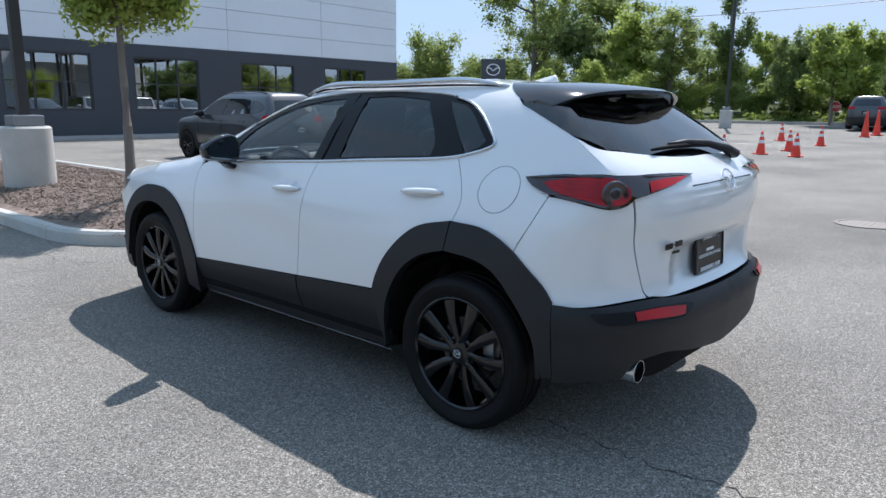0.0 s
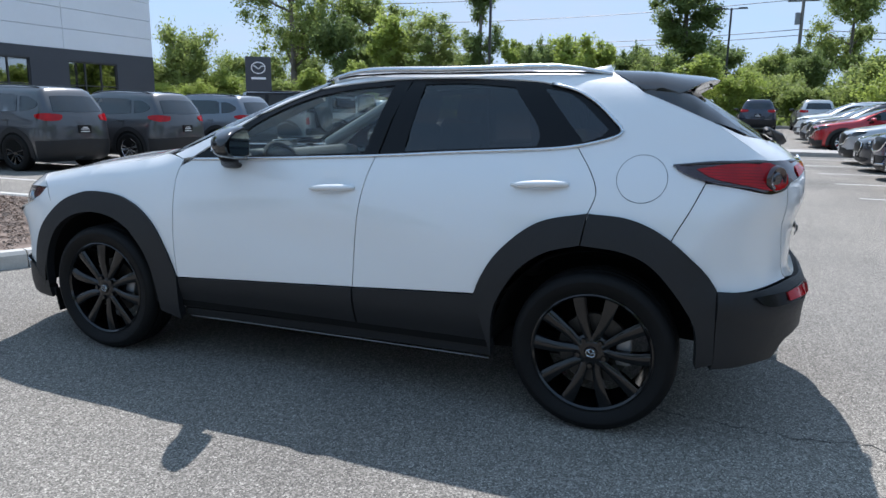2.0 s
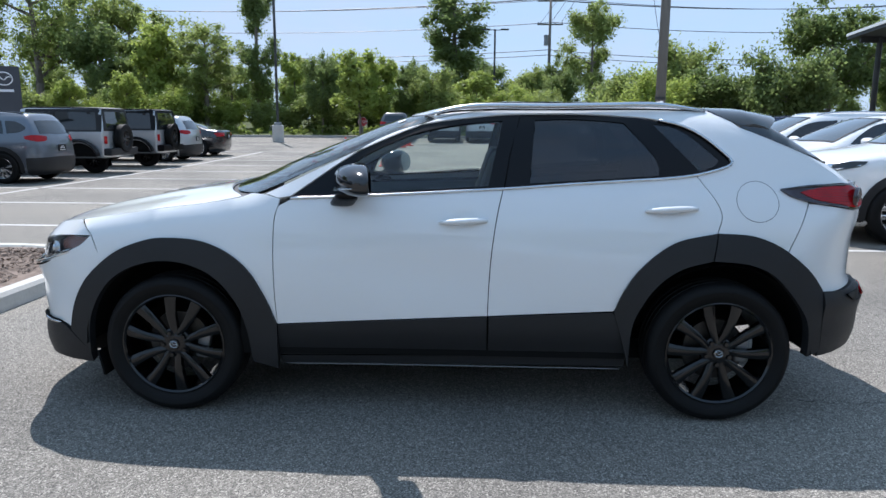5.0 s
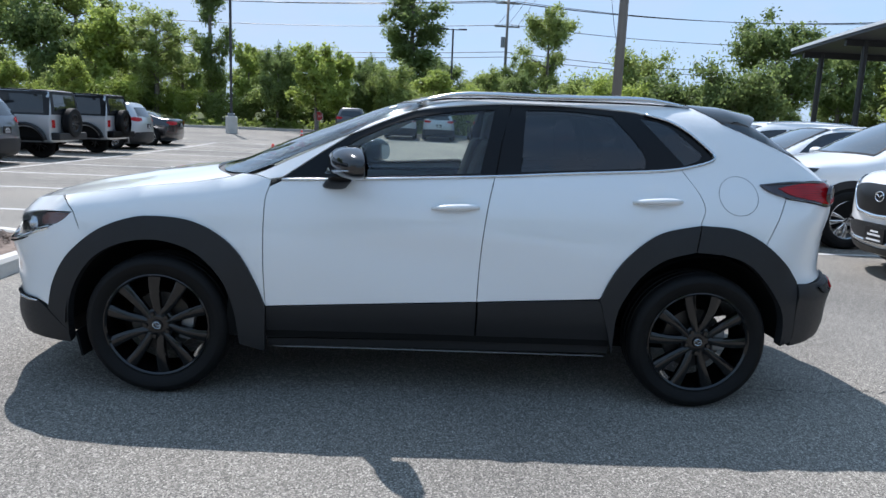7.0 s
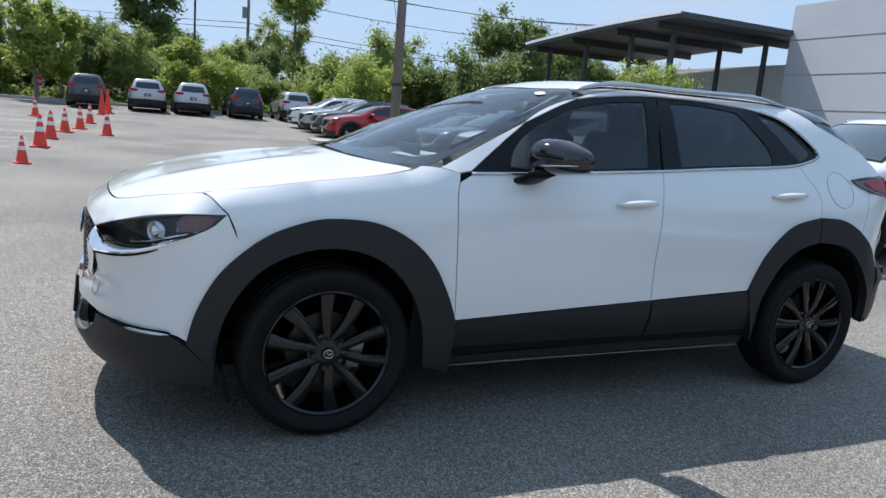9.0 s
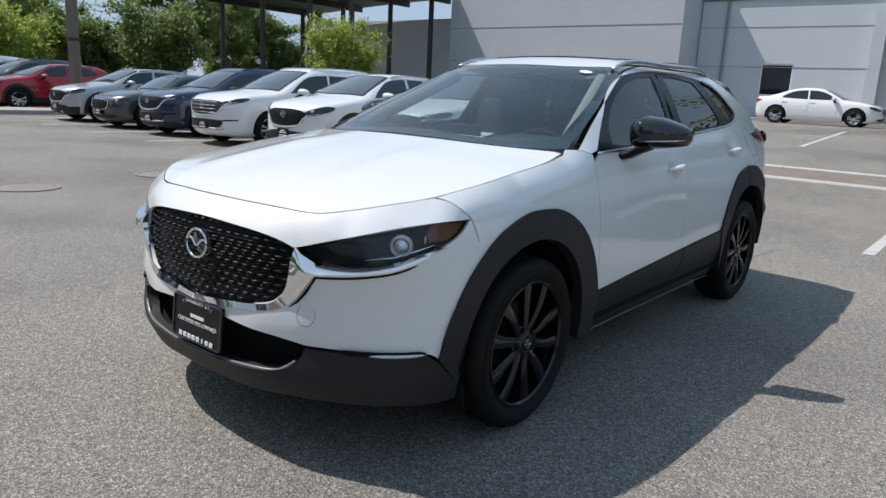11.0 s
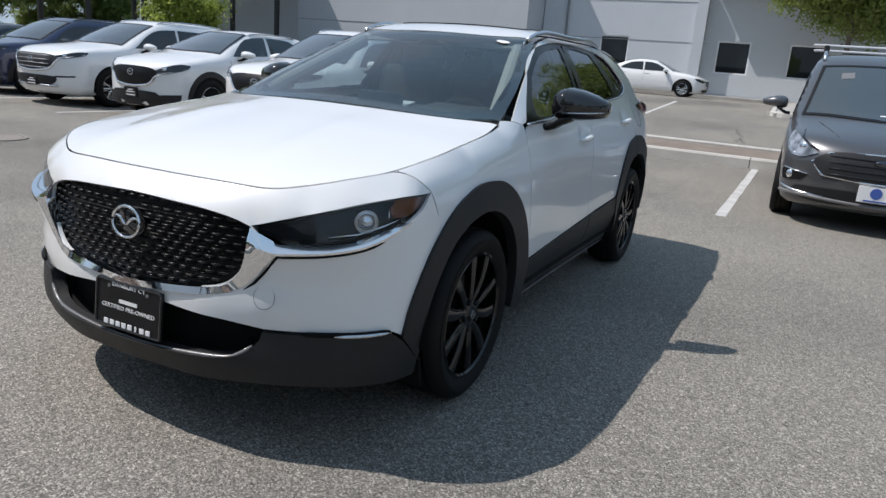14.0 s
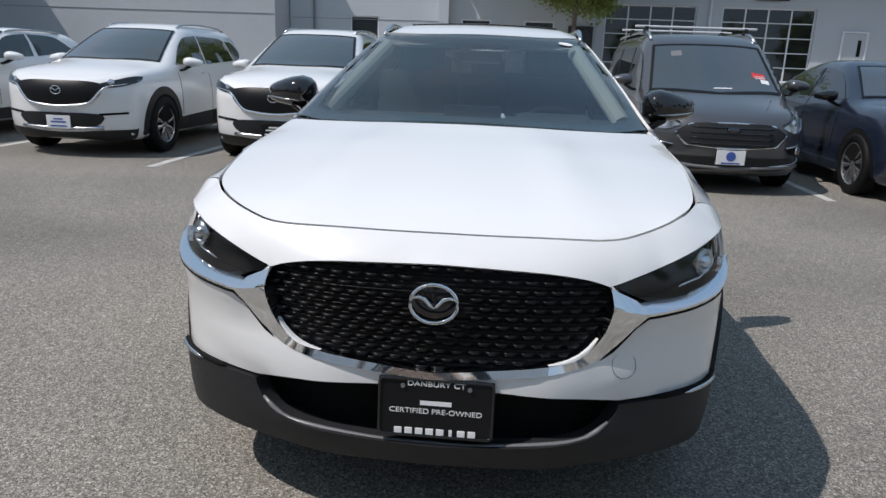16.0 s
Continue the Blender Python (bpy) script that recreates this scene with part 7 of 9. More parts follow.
HOOD_EDGE = [(2.09, 0.44, 0.884), (2.03, 0.56, 0.899), (1.93, 0.665, 0.920), (1.80, 0.735, 0.944), (1.60, 0.768, 0.975), (1.40, 0.778, 1.0), (1.15, 0.775, 1.04)]
HEAD = [(2.157, 0.461, 0.778, 1), (2.121, 0.535, 0.794), (2.033, 0.650, 0.832), (1.90, 0.765, 0.863), (1.712, 0.842, 0.884, 1), (1.760, 0.846, 0.838), (1.828, 0.837, 0.803), (1.962, 0.782, 0.766), (2.003, 0.745, 0.752), (2.068, 0.659, 0.736), (2.121, 0.564, 0.730, 1), (2.139, 0.524, 0.750), (2.150, 0.495, 0.760)]
GRILLE = [(2.157, 0.463, 0.776, 1), (2.163, 0.39, 0.794), (2.192, 0.189, 0.815), (2.198, 0.0, 0.822)]
GRILLE_LOW = [(2.232, 0.0, 0.528), (2.218, 0.205, 0.546), (2.190, 0.369, 0.575), (2.167, 0.441, 0.636), (2.148, 0.485, 0.712)]
grille_ring = [*GRILLE_LOW, *GRILLE] + flip([*GRILLE_LOW, *GRILLE])

# the chrome ledge under each headlight: along y, its height at the lamp, at its front edge, and how far it stands out
LEDGE_Y = [0.461, 0.50, 0.55, 0.60, 0.659, 0.745, 0.782, 0.812, 0.838]
ledge_top = curve(list(zip(LEDGE_Y, [0.771, 0.752, 0.732, 0.732, 0.735, 0.751, 0.765, 0.783, 0.801])))
ledge_low = curve(list(zip(LEDGE_Y, [0.722, 0.711, 0.704, 0.708, 0.714, 0.731, 0.747, 0.768, 0.799])))
ledge_out = curve(list(zip(LEDGE_Y, [0.020, 0.027, 0.033, 0.034, 0.034, 0.029, 0.022, 0.012, 0.002])))


def on_nose(y, z, out=0.0):
    """The place on the nose at this half-width and height, stood out along the surface's normal."""
    p = F.meet([[1.2, y, z]], [1, 0, 0])
    return (p + F.normal(p) * out)[0]


def flare(y, z):
    """The lower lip of the bumper, which the foot of the chrome surround follows."""
    return 0.018 * np.exp(-((z - 0.500 - 0.25 * np.maximum(y - 0.45, 0)) / 0.045) ** 2) * np.clip((0.75 - y) * 5, 0, 1) * np.clip((y - 0.12) / 0.2, 0, 1)


def shoulder(p):
    """The bumper skin swells to meet the ledge and flares again at its lower edge."""
    y, z = np.abs(p[:, 1]), p[:, 2]
    swell = ledge_out(np.clip(y, 0.461, 0.838)) * np.exp(-(np.minimum(z - ledge_low(np.clip(y, 0.461, 0.838)), 0) / 0.075) ** 2)
    swell = swell * np.clip((y - 0.50) / 0.05, 0, 1) * np.clip((p[:, 0] - 1.80) / 0.06, 0, 1) * (z < 0.79)
    return swell + flare(y, z)


LAMP_HOLE = [p for p in HEAD if p[2] > 0.805 and p[1] > 0.47] + [(1.828, 0.837, 0.803)] + [(*on_nose(y, float(ledge_low(y))),) for y in (0.812, 0.782, 0.745, 0.659, 0.60, 0.55)] + [(2.146, 0.50, 0.740), (2.157, 0.461, 0.778, 1)]
# painted sheet parts
both("front_fender", F, up([*map(sharp, FENDER_ARCH[3:4]), *FENDER_ARCH[4:-1], sharp(ARCH_F[-1]), *GAP_A[::-1][1:-1], sharp(GAP_A[0]), (0.79, 1.066, 1)]) + [(0.872, 0.772, 1.085, 1), (0.945, 0.742, 1.088, 1), (1.0, 0.765, 1.066, 1), (1.15, 0.775, 1.04), (1.40, 0.778, 1.0), (1.60, 0.768, 0.975), (1.80, 0.735, 0.944, 1), (1.712, 0.842, 0.884, 1), (1.685, 0.857, 0.816)],
     "round", PEARL, hero, inset=GAP, grid=0.05)
both("front_door", F, [sharp(GAP_A[-1]), *GAP_A[1:-1][::-1], sharp(GAP_A[0]), (0.735, 1.066, 1), (0.361, 1.083), sharp(GAP_B[0]), *GAP_B[1:-1], sharp(GAP_B[-1])], "side", PEARL, hero, inset=GAP, bulge=hollow, grid=0.028)
both("rear_door", F, [sharp(GAP_B[-1]), *GAP_B[1:-1][::-1], sharp(GAP_B[0]), (-0.631, 1.144), (-1.051, 1.172), sharp(GAP_C[0]), *GAP_C[1:-1], sharp(GAP_C[-1]), sharp(QUARTER_ARCH[5]), *QUARTER_ARCH[1:5][::-1], sharp(ARCH_R[0])], "side", PEARL, hero, inset=GAP, bulge=hollow, grid=0.028)
side_top = [(0.80, 0.795, 1.066, 1), (0.87, 0.770, 1.086, 1), (0.567, 0.686, 1.231), (0.262, 0.604, 1.369), (0.04, 0.545, 1.452, 1), (-0.3, 0.505, 1.508), (-0.7, 0.50, 1.518), (-1.31, 0.475, 1.502, 1), (-1.445, 0.597, 1.415, 1), (-1.728, 0.660, 1.297, 1), (-1.88, 0.686, 1.195), (-1.945, 0.672, 1.142, 1), (-1.76, 0.722, 1.134), (-1.592, 0.768, 1.126, 1), (-1.67, 0.79, 1.10), (-1.719, 0.793, 1.068, 1), (-1.674, 0.839, 0.966), (-1.623, 0.865, 0.868), (-1.605, 0.872, 0.825, 1)]
both("quarter_panel", F, side_top + up([*QUARTER_ARCH[6:7], sharp(QUARTER_ARCH[5]), *map(sharp, GAP_C[-1:]), *GAP_C[1:-1][::-1], sharp(GAP_C[0]), (-1.280, 1.207), (-1.353, 1.229), *DLO_TOP[::-1][:-1], sharp(DLO_TOP[0])]), "round", PEARL, hero, inset=0.0015)
hood_half = [(1.195, 0.0, 1.104), (1.175, 0.30, 1.096), (1.10, 0.55, 1.082), (0.99, 0.755, 1.069, 1), *HOOD_EDGE[::-1], (2.118, 0.22, 0.888)]
panel("hood", F, hood_half + [(2.125, 0.0, 0.889)] + flip(hood_half), "top", PEARL, hero, inset=GAP, grid=0.06,
      bulge=lambda p: 0.013 * np.exp(-((np.abs(p[:, 1]) - 0.30 - 0.10 * (p[:, 0] - 1.2)) / 0.085) ** 2) * np.clip((p[:, 0] - 1.15) * 3, 0, 1) * np.clip((2.12 - p[:, 0]) * 3, 0, 1))
roof_half = [(0.215, 0.0, 1.48), (0.185, 0.30, 1.475), (0.055, 0.535, 1.453, 1), (-0.3, 0.50, 1.508), (-0.7, 0.495, 1.518), (-1.31, 0.472, 1.502, 1), (-1.33, 0.25, 1.515)]
panel("roof", F, roof_half + [(-1.335, 0.0, 1.52)] + flip(roof_half), "top", PEARL, hero, inset=GAP, grid=0.07)
sun_half = [(-0.12, 0.0, 1.53), (-0.13, 0.40, 1.52, 1), (-0.78, 0.42, 1.53, 1)]
panel("sunroof", F, sun_half + [(-0.79, 0, 1.54)] + flip(sun_half), "top", DARK_GLASS, hero, "dark glass sunroof", lift=0.005, grid=0.12)
nose_half = [(2.125, 0.0, 0.889), (2.118, 0.22, 0.888), (2.09, 0.44, 0.884), (2.03, 0.56, 0.899), (1.93, 0.665, 0.920), (1.80, 0.735, 0.944, 1), (1.712, 0.842, 0.884, 1), (1.685, 0.857, 0.816), (1.655, 0.866, 0.760, 1), (1.69, 0.862, 0.695), (1.74, 0.85, 0.633), (1.797, 0.83, 0.52), (1.835, 0.81, 0.412, 1), (1.90, 0.812, 0.440), (2.0, 0.72, 0.446), (2.147, 0.510, 0.446, 1), (2.189, 0.390, 0.465), (2.224, 0.183, 0.481), (2.23, 0.0, 0.484)]
panel("front_bumper", F, nose_half[:-1] + [nose_half[-1]] + flip(nose_half), "front", PEARL, hero, "white painted front bumper skin", inset=GAP, grid=0.045,
      holes=[grille_ring, LAMP_HOLE, [(p[0], -p[1], *p[2:]) for p in LAMP_HOLE]], bulge=shoulder)
corner = [(-1.719, 0.793, 1.066, 1), (-1.674, 0.839, 0.966), (-1.623, 0.865, 0.866), (-1.605, 0.872, 0.825, 1), (-1.71, 0.87, 0.728), (-1.78, 0.853, 0.640, 1), (-1.924, 0.773, 0.654), (-2.045, 0.58, 0.672, 1), (-2.043, 0.588, 0.692), (-2.013, 0.641, 0.876), (-2.012, 0.675, 1.068, 1), (-1.998, 0.700, 1.045), (-1.955, 0.744, 1.032), (-1.892, 0.776, 1.042), (-1.80, 0.786, 1.056)]
both("rear_corner", F, corner, "rear", PEARL, hero, "white painted rear bumper corner", inset=GAP)
gate_half = [(-2.125, 0.0, 0.668), (-2.10, 0.42, 0.668), (-2.055, 0.555, 0.676, 1), (-2.043, 0.585, 0.692), (-2.011, 0.639, 0.876), (-2.015, 0.673, 1.068), (-1.955, 0.685, 1.13), (-1.88, 0.69, 1.195), (-1.728, 0.664, 1.297, 1), (-1.862, 0.624, 1.242), (-1.975, 0.35, 1.207)]
panel("tailgate", F, gate_half + [(-2.0, 0.0, 1.208)] + flip(gate_half), "rear", PEARL, hero, inset=GAP, grid=0.03,
      bulge=lambda p: -0.062 * np.exp(-((p[:, 2] - 0.775) / 0.085) ** 6) * np.exp(-(p[:, 1] / 0.40) ** 10))

# dark inner skins behind the gaps
for m in (False, True):
    panel("inner_side", F, [(1.0, 0.30, 1), (1.0, 0.62), (1.2, 0.80), (1.55, 0.80), (1.72, 0.62), (1.80, 0.5, 1), (1.86, 0.85, 1), (0.95, 1.03, 1), (-0.3, 1.08), (-1.2, 1.13), (-1.85, 1.1, 1), (-1.85, 0.7, 1), (-1.60, 0.72), (-1.45, 0.82), (-1.15, 0.80), (-0.95, 0.62), (-0.88, 0.30, 1)], "side", SEAL, hero, lift=-0.022, depth=0.0, mirror=m, grid=0.08)
panel("inner_front", F, [(1.75, 0.80, 0.90, 1), (2.05, 0.40, 0.88), (2.08, 0.0, 0.875), (2.05, -0.40, 0.88), (1.75, -0.80, 0.90, 1), (1.82, -0.78, 0.33, 1), (2.15, 0.0, 0.27), (1.82, 0.78, 0.33, 1)], "front", SEAL, hero, lift=-0.085, depth=0.0, grid=0.09)
panel("inner_rear", F, [(-1.8, 0.75, 1.05, 1), (-2.05, 0.0, 1.1), (-1.8, -0.75, 1.05, 1), (-1.85, -0.76, 0.42, 1), (-2.05, 0.0, 0.42), (-1.85, 0.76, 0.42, 1)], "rear", SEAL, hero, lift=-0.085, depth=0.0, grid=0.09)
inner_hood = [(1.15, 0.0, 1.08), (1.0, 0.72, 1.04, 1), (1.6, 0.73, 0.96), (2.0, 0.55, 0.88)]
panel("inner_hood", F, inner_hood + [(2.08, 0, 0.88)] + flip(inner_hood), "top", SEAL, hero, lift=-0.02, depth=0.0, grid=0.12)
bm = block(bmesh.new(), (3.4, 1.15, 0.12), (0.30, 0, 0.27), (0, 0, 0), 0.03)
block(bm, (1.65, 1.5, 0.16), (0.0, 0, 0.30), (0, 0, 0), 0.03)
block(bm, (1.75, 1.66, 0.03), (0.0, 0, 0.33))
block(bm, (1.05, 0.98, 0.5), (1.45, 0, 0.52), (0, 0, 0), 0.04)
block(bm, (1.0, 0.98, 0.03), (-1.40, 0, 0.45))
block(bm, (0.24, 1.3, 0.03), (-1.82, 0, 0.46))
part("underbody", bm, SEAL, hero)

# black cladding
def tuck(p):
    """The door cladding leans in towards the sill."""
    return -0.042 * np.clip((0.455 - p[:, 2]) / 0.16, 0, 1) ** 1.3


both("front_arch_cladding", F, [sharp(ARCH_F[0]), *ARCH_F[1:-1], sharp(ARCH_F[-1]), (0.81, 0.235, 1), sharp(ARCH_F_IN[-1]), *ARCH_F_IN[1:-1][::-1], sharp(ARCH_F_IN[0])], "side", PLASTIC, hero, lift=0.013, depth=0.045, inset=0.001)
both("front_door_cladding", F, [(0.799, 0.463, 1), (-0.214, 0.515, 1), (-0.216, 0.30, 1), (0.808, 0.285, 1)], "side", PLASTIC, hero, lift=0.008, depth=0.02, inset=GAP, bulge=tuck)
both("rear_door_cladding", F, [(-0.220, 0.515, 1), (-0.810, 0.549, 1), (-0.84, 0.50), (-0.893, 0.31, 1), (-0.222, 0.30, 1)], "side", PLASTIC, hero, lift=0.008, depth=0.02, inset=GAP, bulge=tuck)
both("sill_cladding", F, [(0.805, 0.281, 1), (-0.216, 0.296, 1), (-0.89, 0.306, 1), (-0.885, 0.245, 1), (0.80, 0.225, 1)], "side", PLASTIC, hero, lift=0.016, depth=0.04, inset=0.001, bulge=lambda p: np.full(len(p), -0.05))
for s in (1, -1):
    pts = [F.meet([[x, 0, 0.243]], [0, 1, 0])[0] * np.array([1, s, 1]) + np.array([0, s * -0.034, 0]) for x in np.linspace(0.78, -0.87, 16)]
    mesh_object("sill_strip", *tube(pts, 0.0032, 5), RIDGE, hero, "thin grey strip along the sill")
both("door_arch_cladding", F, [sharp(ARCH_R[0]), *ARCH_R[1:5], sharp(ARCH_R[5]), (-1.263, 0.798, 1), *ARCH_R_IN[1:5][::-1], sharp(ARCH_R_IN[0])], "side", PLASTIC, hero, lift=0.013, depth=0.045, inset=GAP)
both("rear_arch_cladding", F, [(-1.285, 0.929, 1), *ARCH_R[6:-1], (-1.79, 0.662, 1), (-1.80, 0.36, 1), (-1.735, 0.34, 1), *ARCH_R_IN[6:-1][::-1], (-1.265, 0.798, 1)], "side", PLASTIC, hero, lift=0.013, depth=0.045, inset=GAP)
low_half = [(2.222, 0.0, 0.330), (2.222, 0.160, 0.333), (2.190, 0.370, 0.345), (2.166, 0.455, 0.368), (2.150, 0.495, 0.408), (2.147, 0.508, 0.441, 1), (2.0, 0.72, 0.441), (1.90, 0.812, 0.436), (1.846, 0.815, 0.405, 1), (1.752, 0.836, 0.305, 1), (1.75, 0.84, 0.242, 1), (1.98, 0.76, 0.262), (2.14, 0.46, 0.260)]
panel("lower_front_bumper", F, low_half + [(2.2, 0, 0.257)] + flip(low_half), "front", PLASTIC, hero, "black textured lower bumper", lift=0.012, depth=0.05, inset=0.001,
      bulge=lambda p: 0.02 * np.exp(-((p[:, 2] - 0.335) / 0.04) ** 2) * np.clip((0.8 - np.abs(p[:, 1])) * 3, 0, 1))
low_half = [(-2.15, 0.0, 0.665), (-2.12, 0.35, 0.663), (-2.045, 0.58, 0.666), (-1.924, 0.773, 0.650), (-1.79, 0.85, 0.655, 1), (-1.80, 0.852, 0.36, 1), (-1.79, 0.855, 0.335, 1), (-1.953, 0.750, 0.362), (-2.010, 0.691, 0.371, 1), (-2.043, 0.665, 0.432), (-2.073, 0.617, 0.449), (-2.109, 0.511, 0.456), (-2.136, 0.346, 0.430)]
panel("rear_bumper", F, low_half + [(-2.14, 0, 0.39)] + flip(low_half), "rear", PLASTIC, hero, "black textured rear bumper", lift=0.012, depth=0.05, inset=0.001,
      bulge=lambda p: 0.012 * np.exp(-((p[:, 2] - 0.60) / 0.05) ** 2))
dif = [(-2.06, 0.40, 0.47), (-2.06, 0.64, 0.47, 1), (-1.97, 0.73, 0.40, 1), (-1.97, 0.73, 0.365, 1), (-2.0, 0.60, 0.35), (-1.97, 0.45, 0.34)]
panel("diffuser", F, [(-2.08, 0, 0.42)] + dif + [(-2.03, 0, 0.32)] + flip(dif), "rear", SEAL, hero, lift=-0.045, depth=0.02)

# wheel housings
for x in (1.3275, -1.3275):
    for s in (1, -1):
        prof = [(0.0, s * 0.50), (0.30, s * 0.50), (0.42, s * 0.53), (0.437, s * 0.70), (0.432, s * 0.875)]
        v, f = lathe(prof, 40)
        v = [(a + x, b, c + 0.345) for a, b, c in v]
        keep = [q for q in f if sum(v[i][2] for i in q) / 4 > 0.37]
        mesh_object("wheel_housing", v, keep, SEAL, hero)
        wheel(hero, x, s * 0.775, 0.345, 0.256, 0.215, "hero", {1.3275: -27, -1.3275: -15}[x])
for s in (1, -1):
    bm = block(bmesh.new(), (0.012, 0.14, 0.13), (1.71, s * 0.78, 0.235), (0, 12, 0), 0.004)
    part("splash_guard", bm, SEAL, hero)

# glass and pillars
ws_half = [(1.155, 0.0, 1.107), (1.135, 0.33, 1.100), (1.06, 0.58, 1.09), (0.925, 0.742, 1.087, 1), (0.60, 0.678, 1.222), (0.29, 0.597, 1.36), (0.075, 0.535, 1.447, 1), (0.195, 0.30, 1.468)]
panel("windscreen", F, ws_half + [(0.228, 0.0, 1.472)] + flip(ws_half), "top", WINDSCREEN, hero, "clear windscreen", lift=-0.004, depth=0.0, grid=0.07)
ws_in = [(1.09, 0.0, 1.13), (1.065, 0.33, 1.125), (1.0, 0.54, 1.115), (0.87, 0.67, 1.115, 1), (0.58, 0.62, 1.23), (0.30, 0.55, 1.35), (0.12, 0.49, 1.43, 1), (0.215, 0.28, 1.455)]
panel("windscreen_frit", F, ws_half + [(0.228, 0.0, 1.472)] + flip(ws_half), "top", GLOSS_BLACK, hero, "black printed border of the windscreen", lift=-0.007, depth=0.0, grid=0.07, holes=[ws_in + [(0.252, 0, 1.46)] + flip(ws_in)])
both("cowl", F, [(1.19, 0.0, 1.10), (1.172, 0.30, 1.094), (1.095, 0.55, 1.08), (0.985, 0.75, 1.066, 1), (0.92, 0.75, 1.085, 1), (1.05, 0.58, 1.09), (1.13, 0.33, 1.10), (1.15, 0, 1.105)], "top", PLASTIC, hero, lift=-0.014, depth=0.0)
both("pillar_trim", F, [sharp(DLO_TOP[0]), *DLO_TOP[1:-1], sharp(DLO_TOP[-1]), *DLO_LOW[:-1], sharp(DLO_LOW[-1])], "side", PILLAR_BLACK, hero, "black window frames and pillars", lift=-0.006, depth=0.015, inset=0.001, holes=[
    [(0.545, 1.105, 1), (0.50, 1.19), (0.376, 1.285), (0.157, 1.38), (-0.07, 1.427), (-0.288, 1.448, 1), (-0.214, 1.132, 1), (0.362, 1.098)],
    [(-0.445, 1.452, 1), (-0.648, 1.457), (-0.885, 1.440, 1), (-1.028, 1.262), (-1.032, 1.186, 1), (-0.413, 1.146, 1)],
    [(-1.02, 1.437, 1), (-1.161, 1.402), (-1.325, 1.265, 1), (-1.30, 1.235), (-1.227, 1.206, 1)]])
both("front_window", F, [(0.56, 1.098, 1), (0.51, 1.195), (0.38, 1.293), (0.157, 1.388), (-0.07, 1.435), (-0.298, 1.456, 1), (-0.22, 1.125, 1), (0.362, 1.09)], "side", CLEAR, hero, "clear front door glass", lift=-0.010, depth=0.0)
both("rear_window", F, [(-0.438, 1.46, 1), (-0.648, 1.465), (-0.89, 1.447, 1), (-1.036, 1.262), (-1.038, 1.178, 1), (-0.405, 1.138, 1)], "side", PRIVACY, hero, "dark tinted rear door glass", lift=-0.010, depth=0.0)
both("quarter_window", F, [(-1.01, 1.447, 1), (-1.161, 1.41), (-1.335, 1.265, 1), (-1.305, 1.228), (-1.22, 1.2, 1)], "side", PRIVACY, hero, "dark tinted quarter glass", lift=-0.008, depth=0.0)
for s in (1, -1):
    line = [(*F.meet([[x, 0, z]], [0, 1, 0])[0],) for x, z in [(0.742, 1.068), *DLO_LOW[::-1][1:], (-1.382, 1.254), *DLO_TOP[::-1][1:5]]]
    pts = smooth_line([(p[0], s * (p[1] + 0.004), p[2]) for p in line], 0.04, closed=False)
    mesh_object("window_chrome", *tube(pts, 0.0075, 6), SATIN, hero)
    line = [F.meet([[x, 0, z]], [0, 1, 0])[0] for x, z in ((-0.372, 1.46), (-0.32, 1.28), (-0.29, 1.12))]
    mesh_object("pillar_gap", *tube([(p[0], s * (p[1] - 0.004), p[2]) for p in line], 0.003, 4), SEAL, hero)
glass_half = [(-1.57, 0.515, 1.446), (-1.70, 0.56, 1.36), (-1.862, 0.615, 1.240, 1), (-2.0, 0.35, 1.196)]
panel("rear_screen", F, [(-1.66, 0, 1.435)] + glass_half + [(-2.025, 0, 1.194)] + flip(glass_half), "rear", PRIVACY, hero, "dark tinted rear screen", lift=-0.004, depth=0.0)
both("rear_pillar_trim", F, [(-1.445, 0.597, 1.413, 1), (-1.728, 0.660, 1.293, 1), (-1.865, 0.622, 1.238, 1), (-1.70, 0.56, 1.362), (-1.565, 0.512, 1.45, 1)], "rear", GLOSS_BLACK, hero, lift=0.002, inset=0.001)


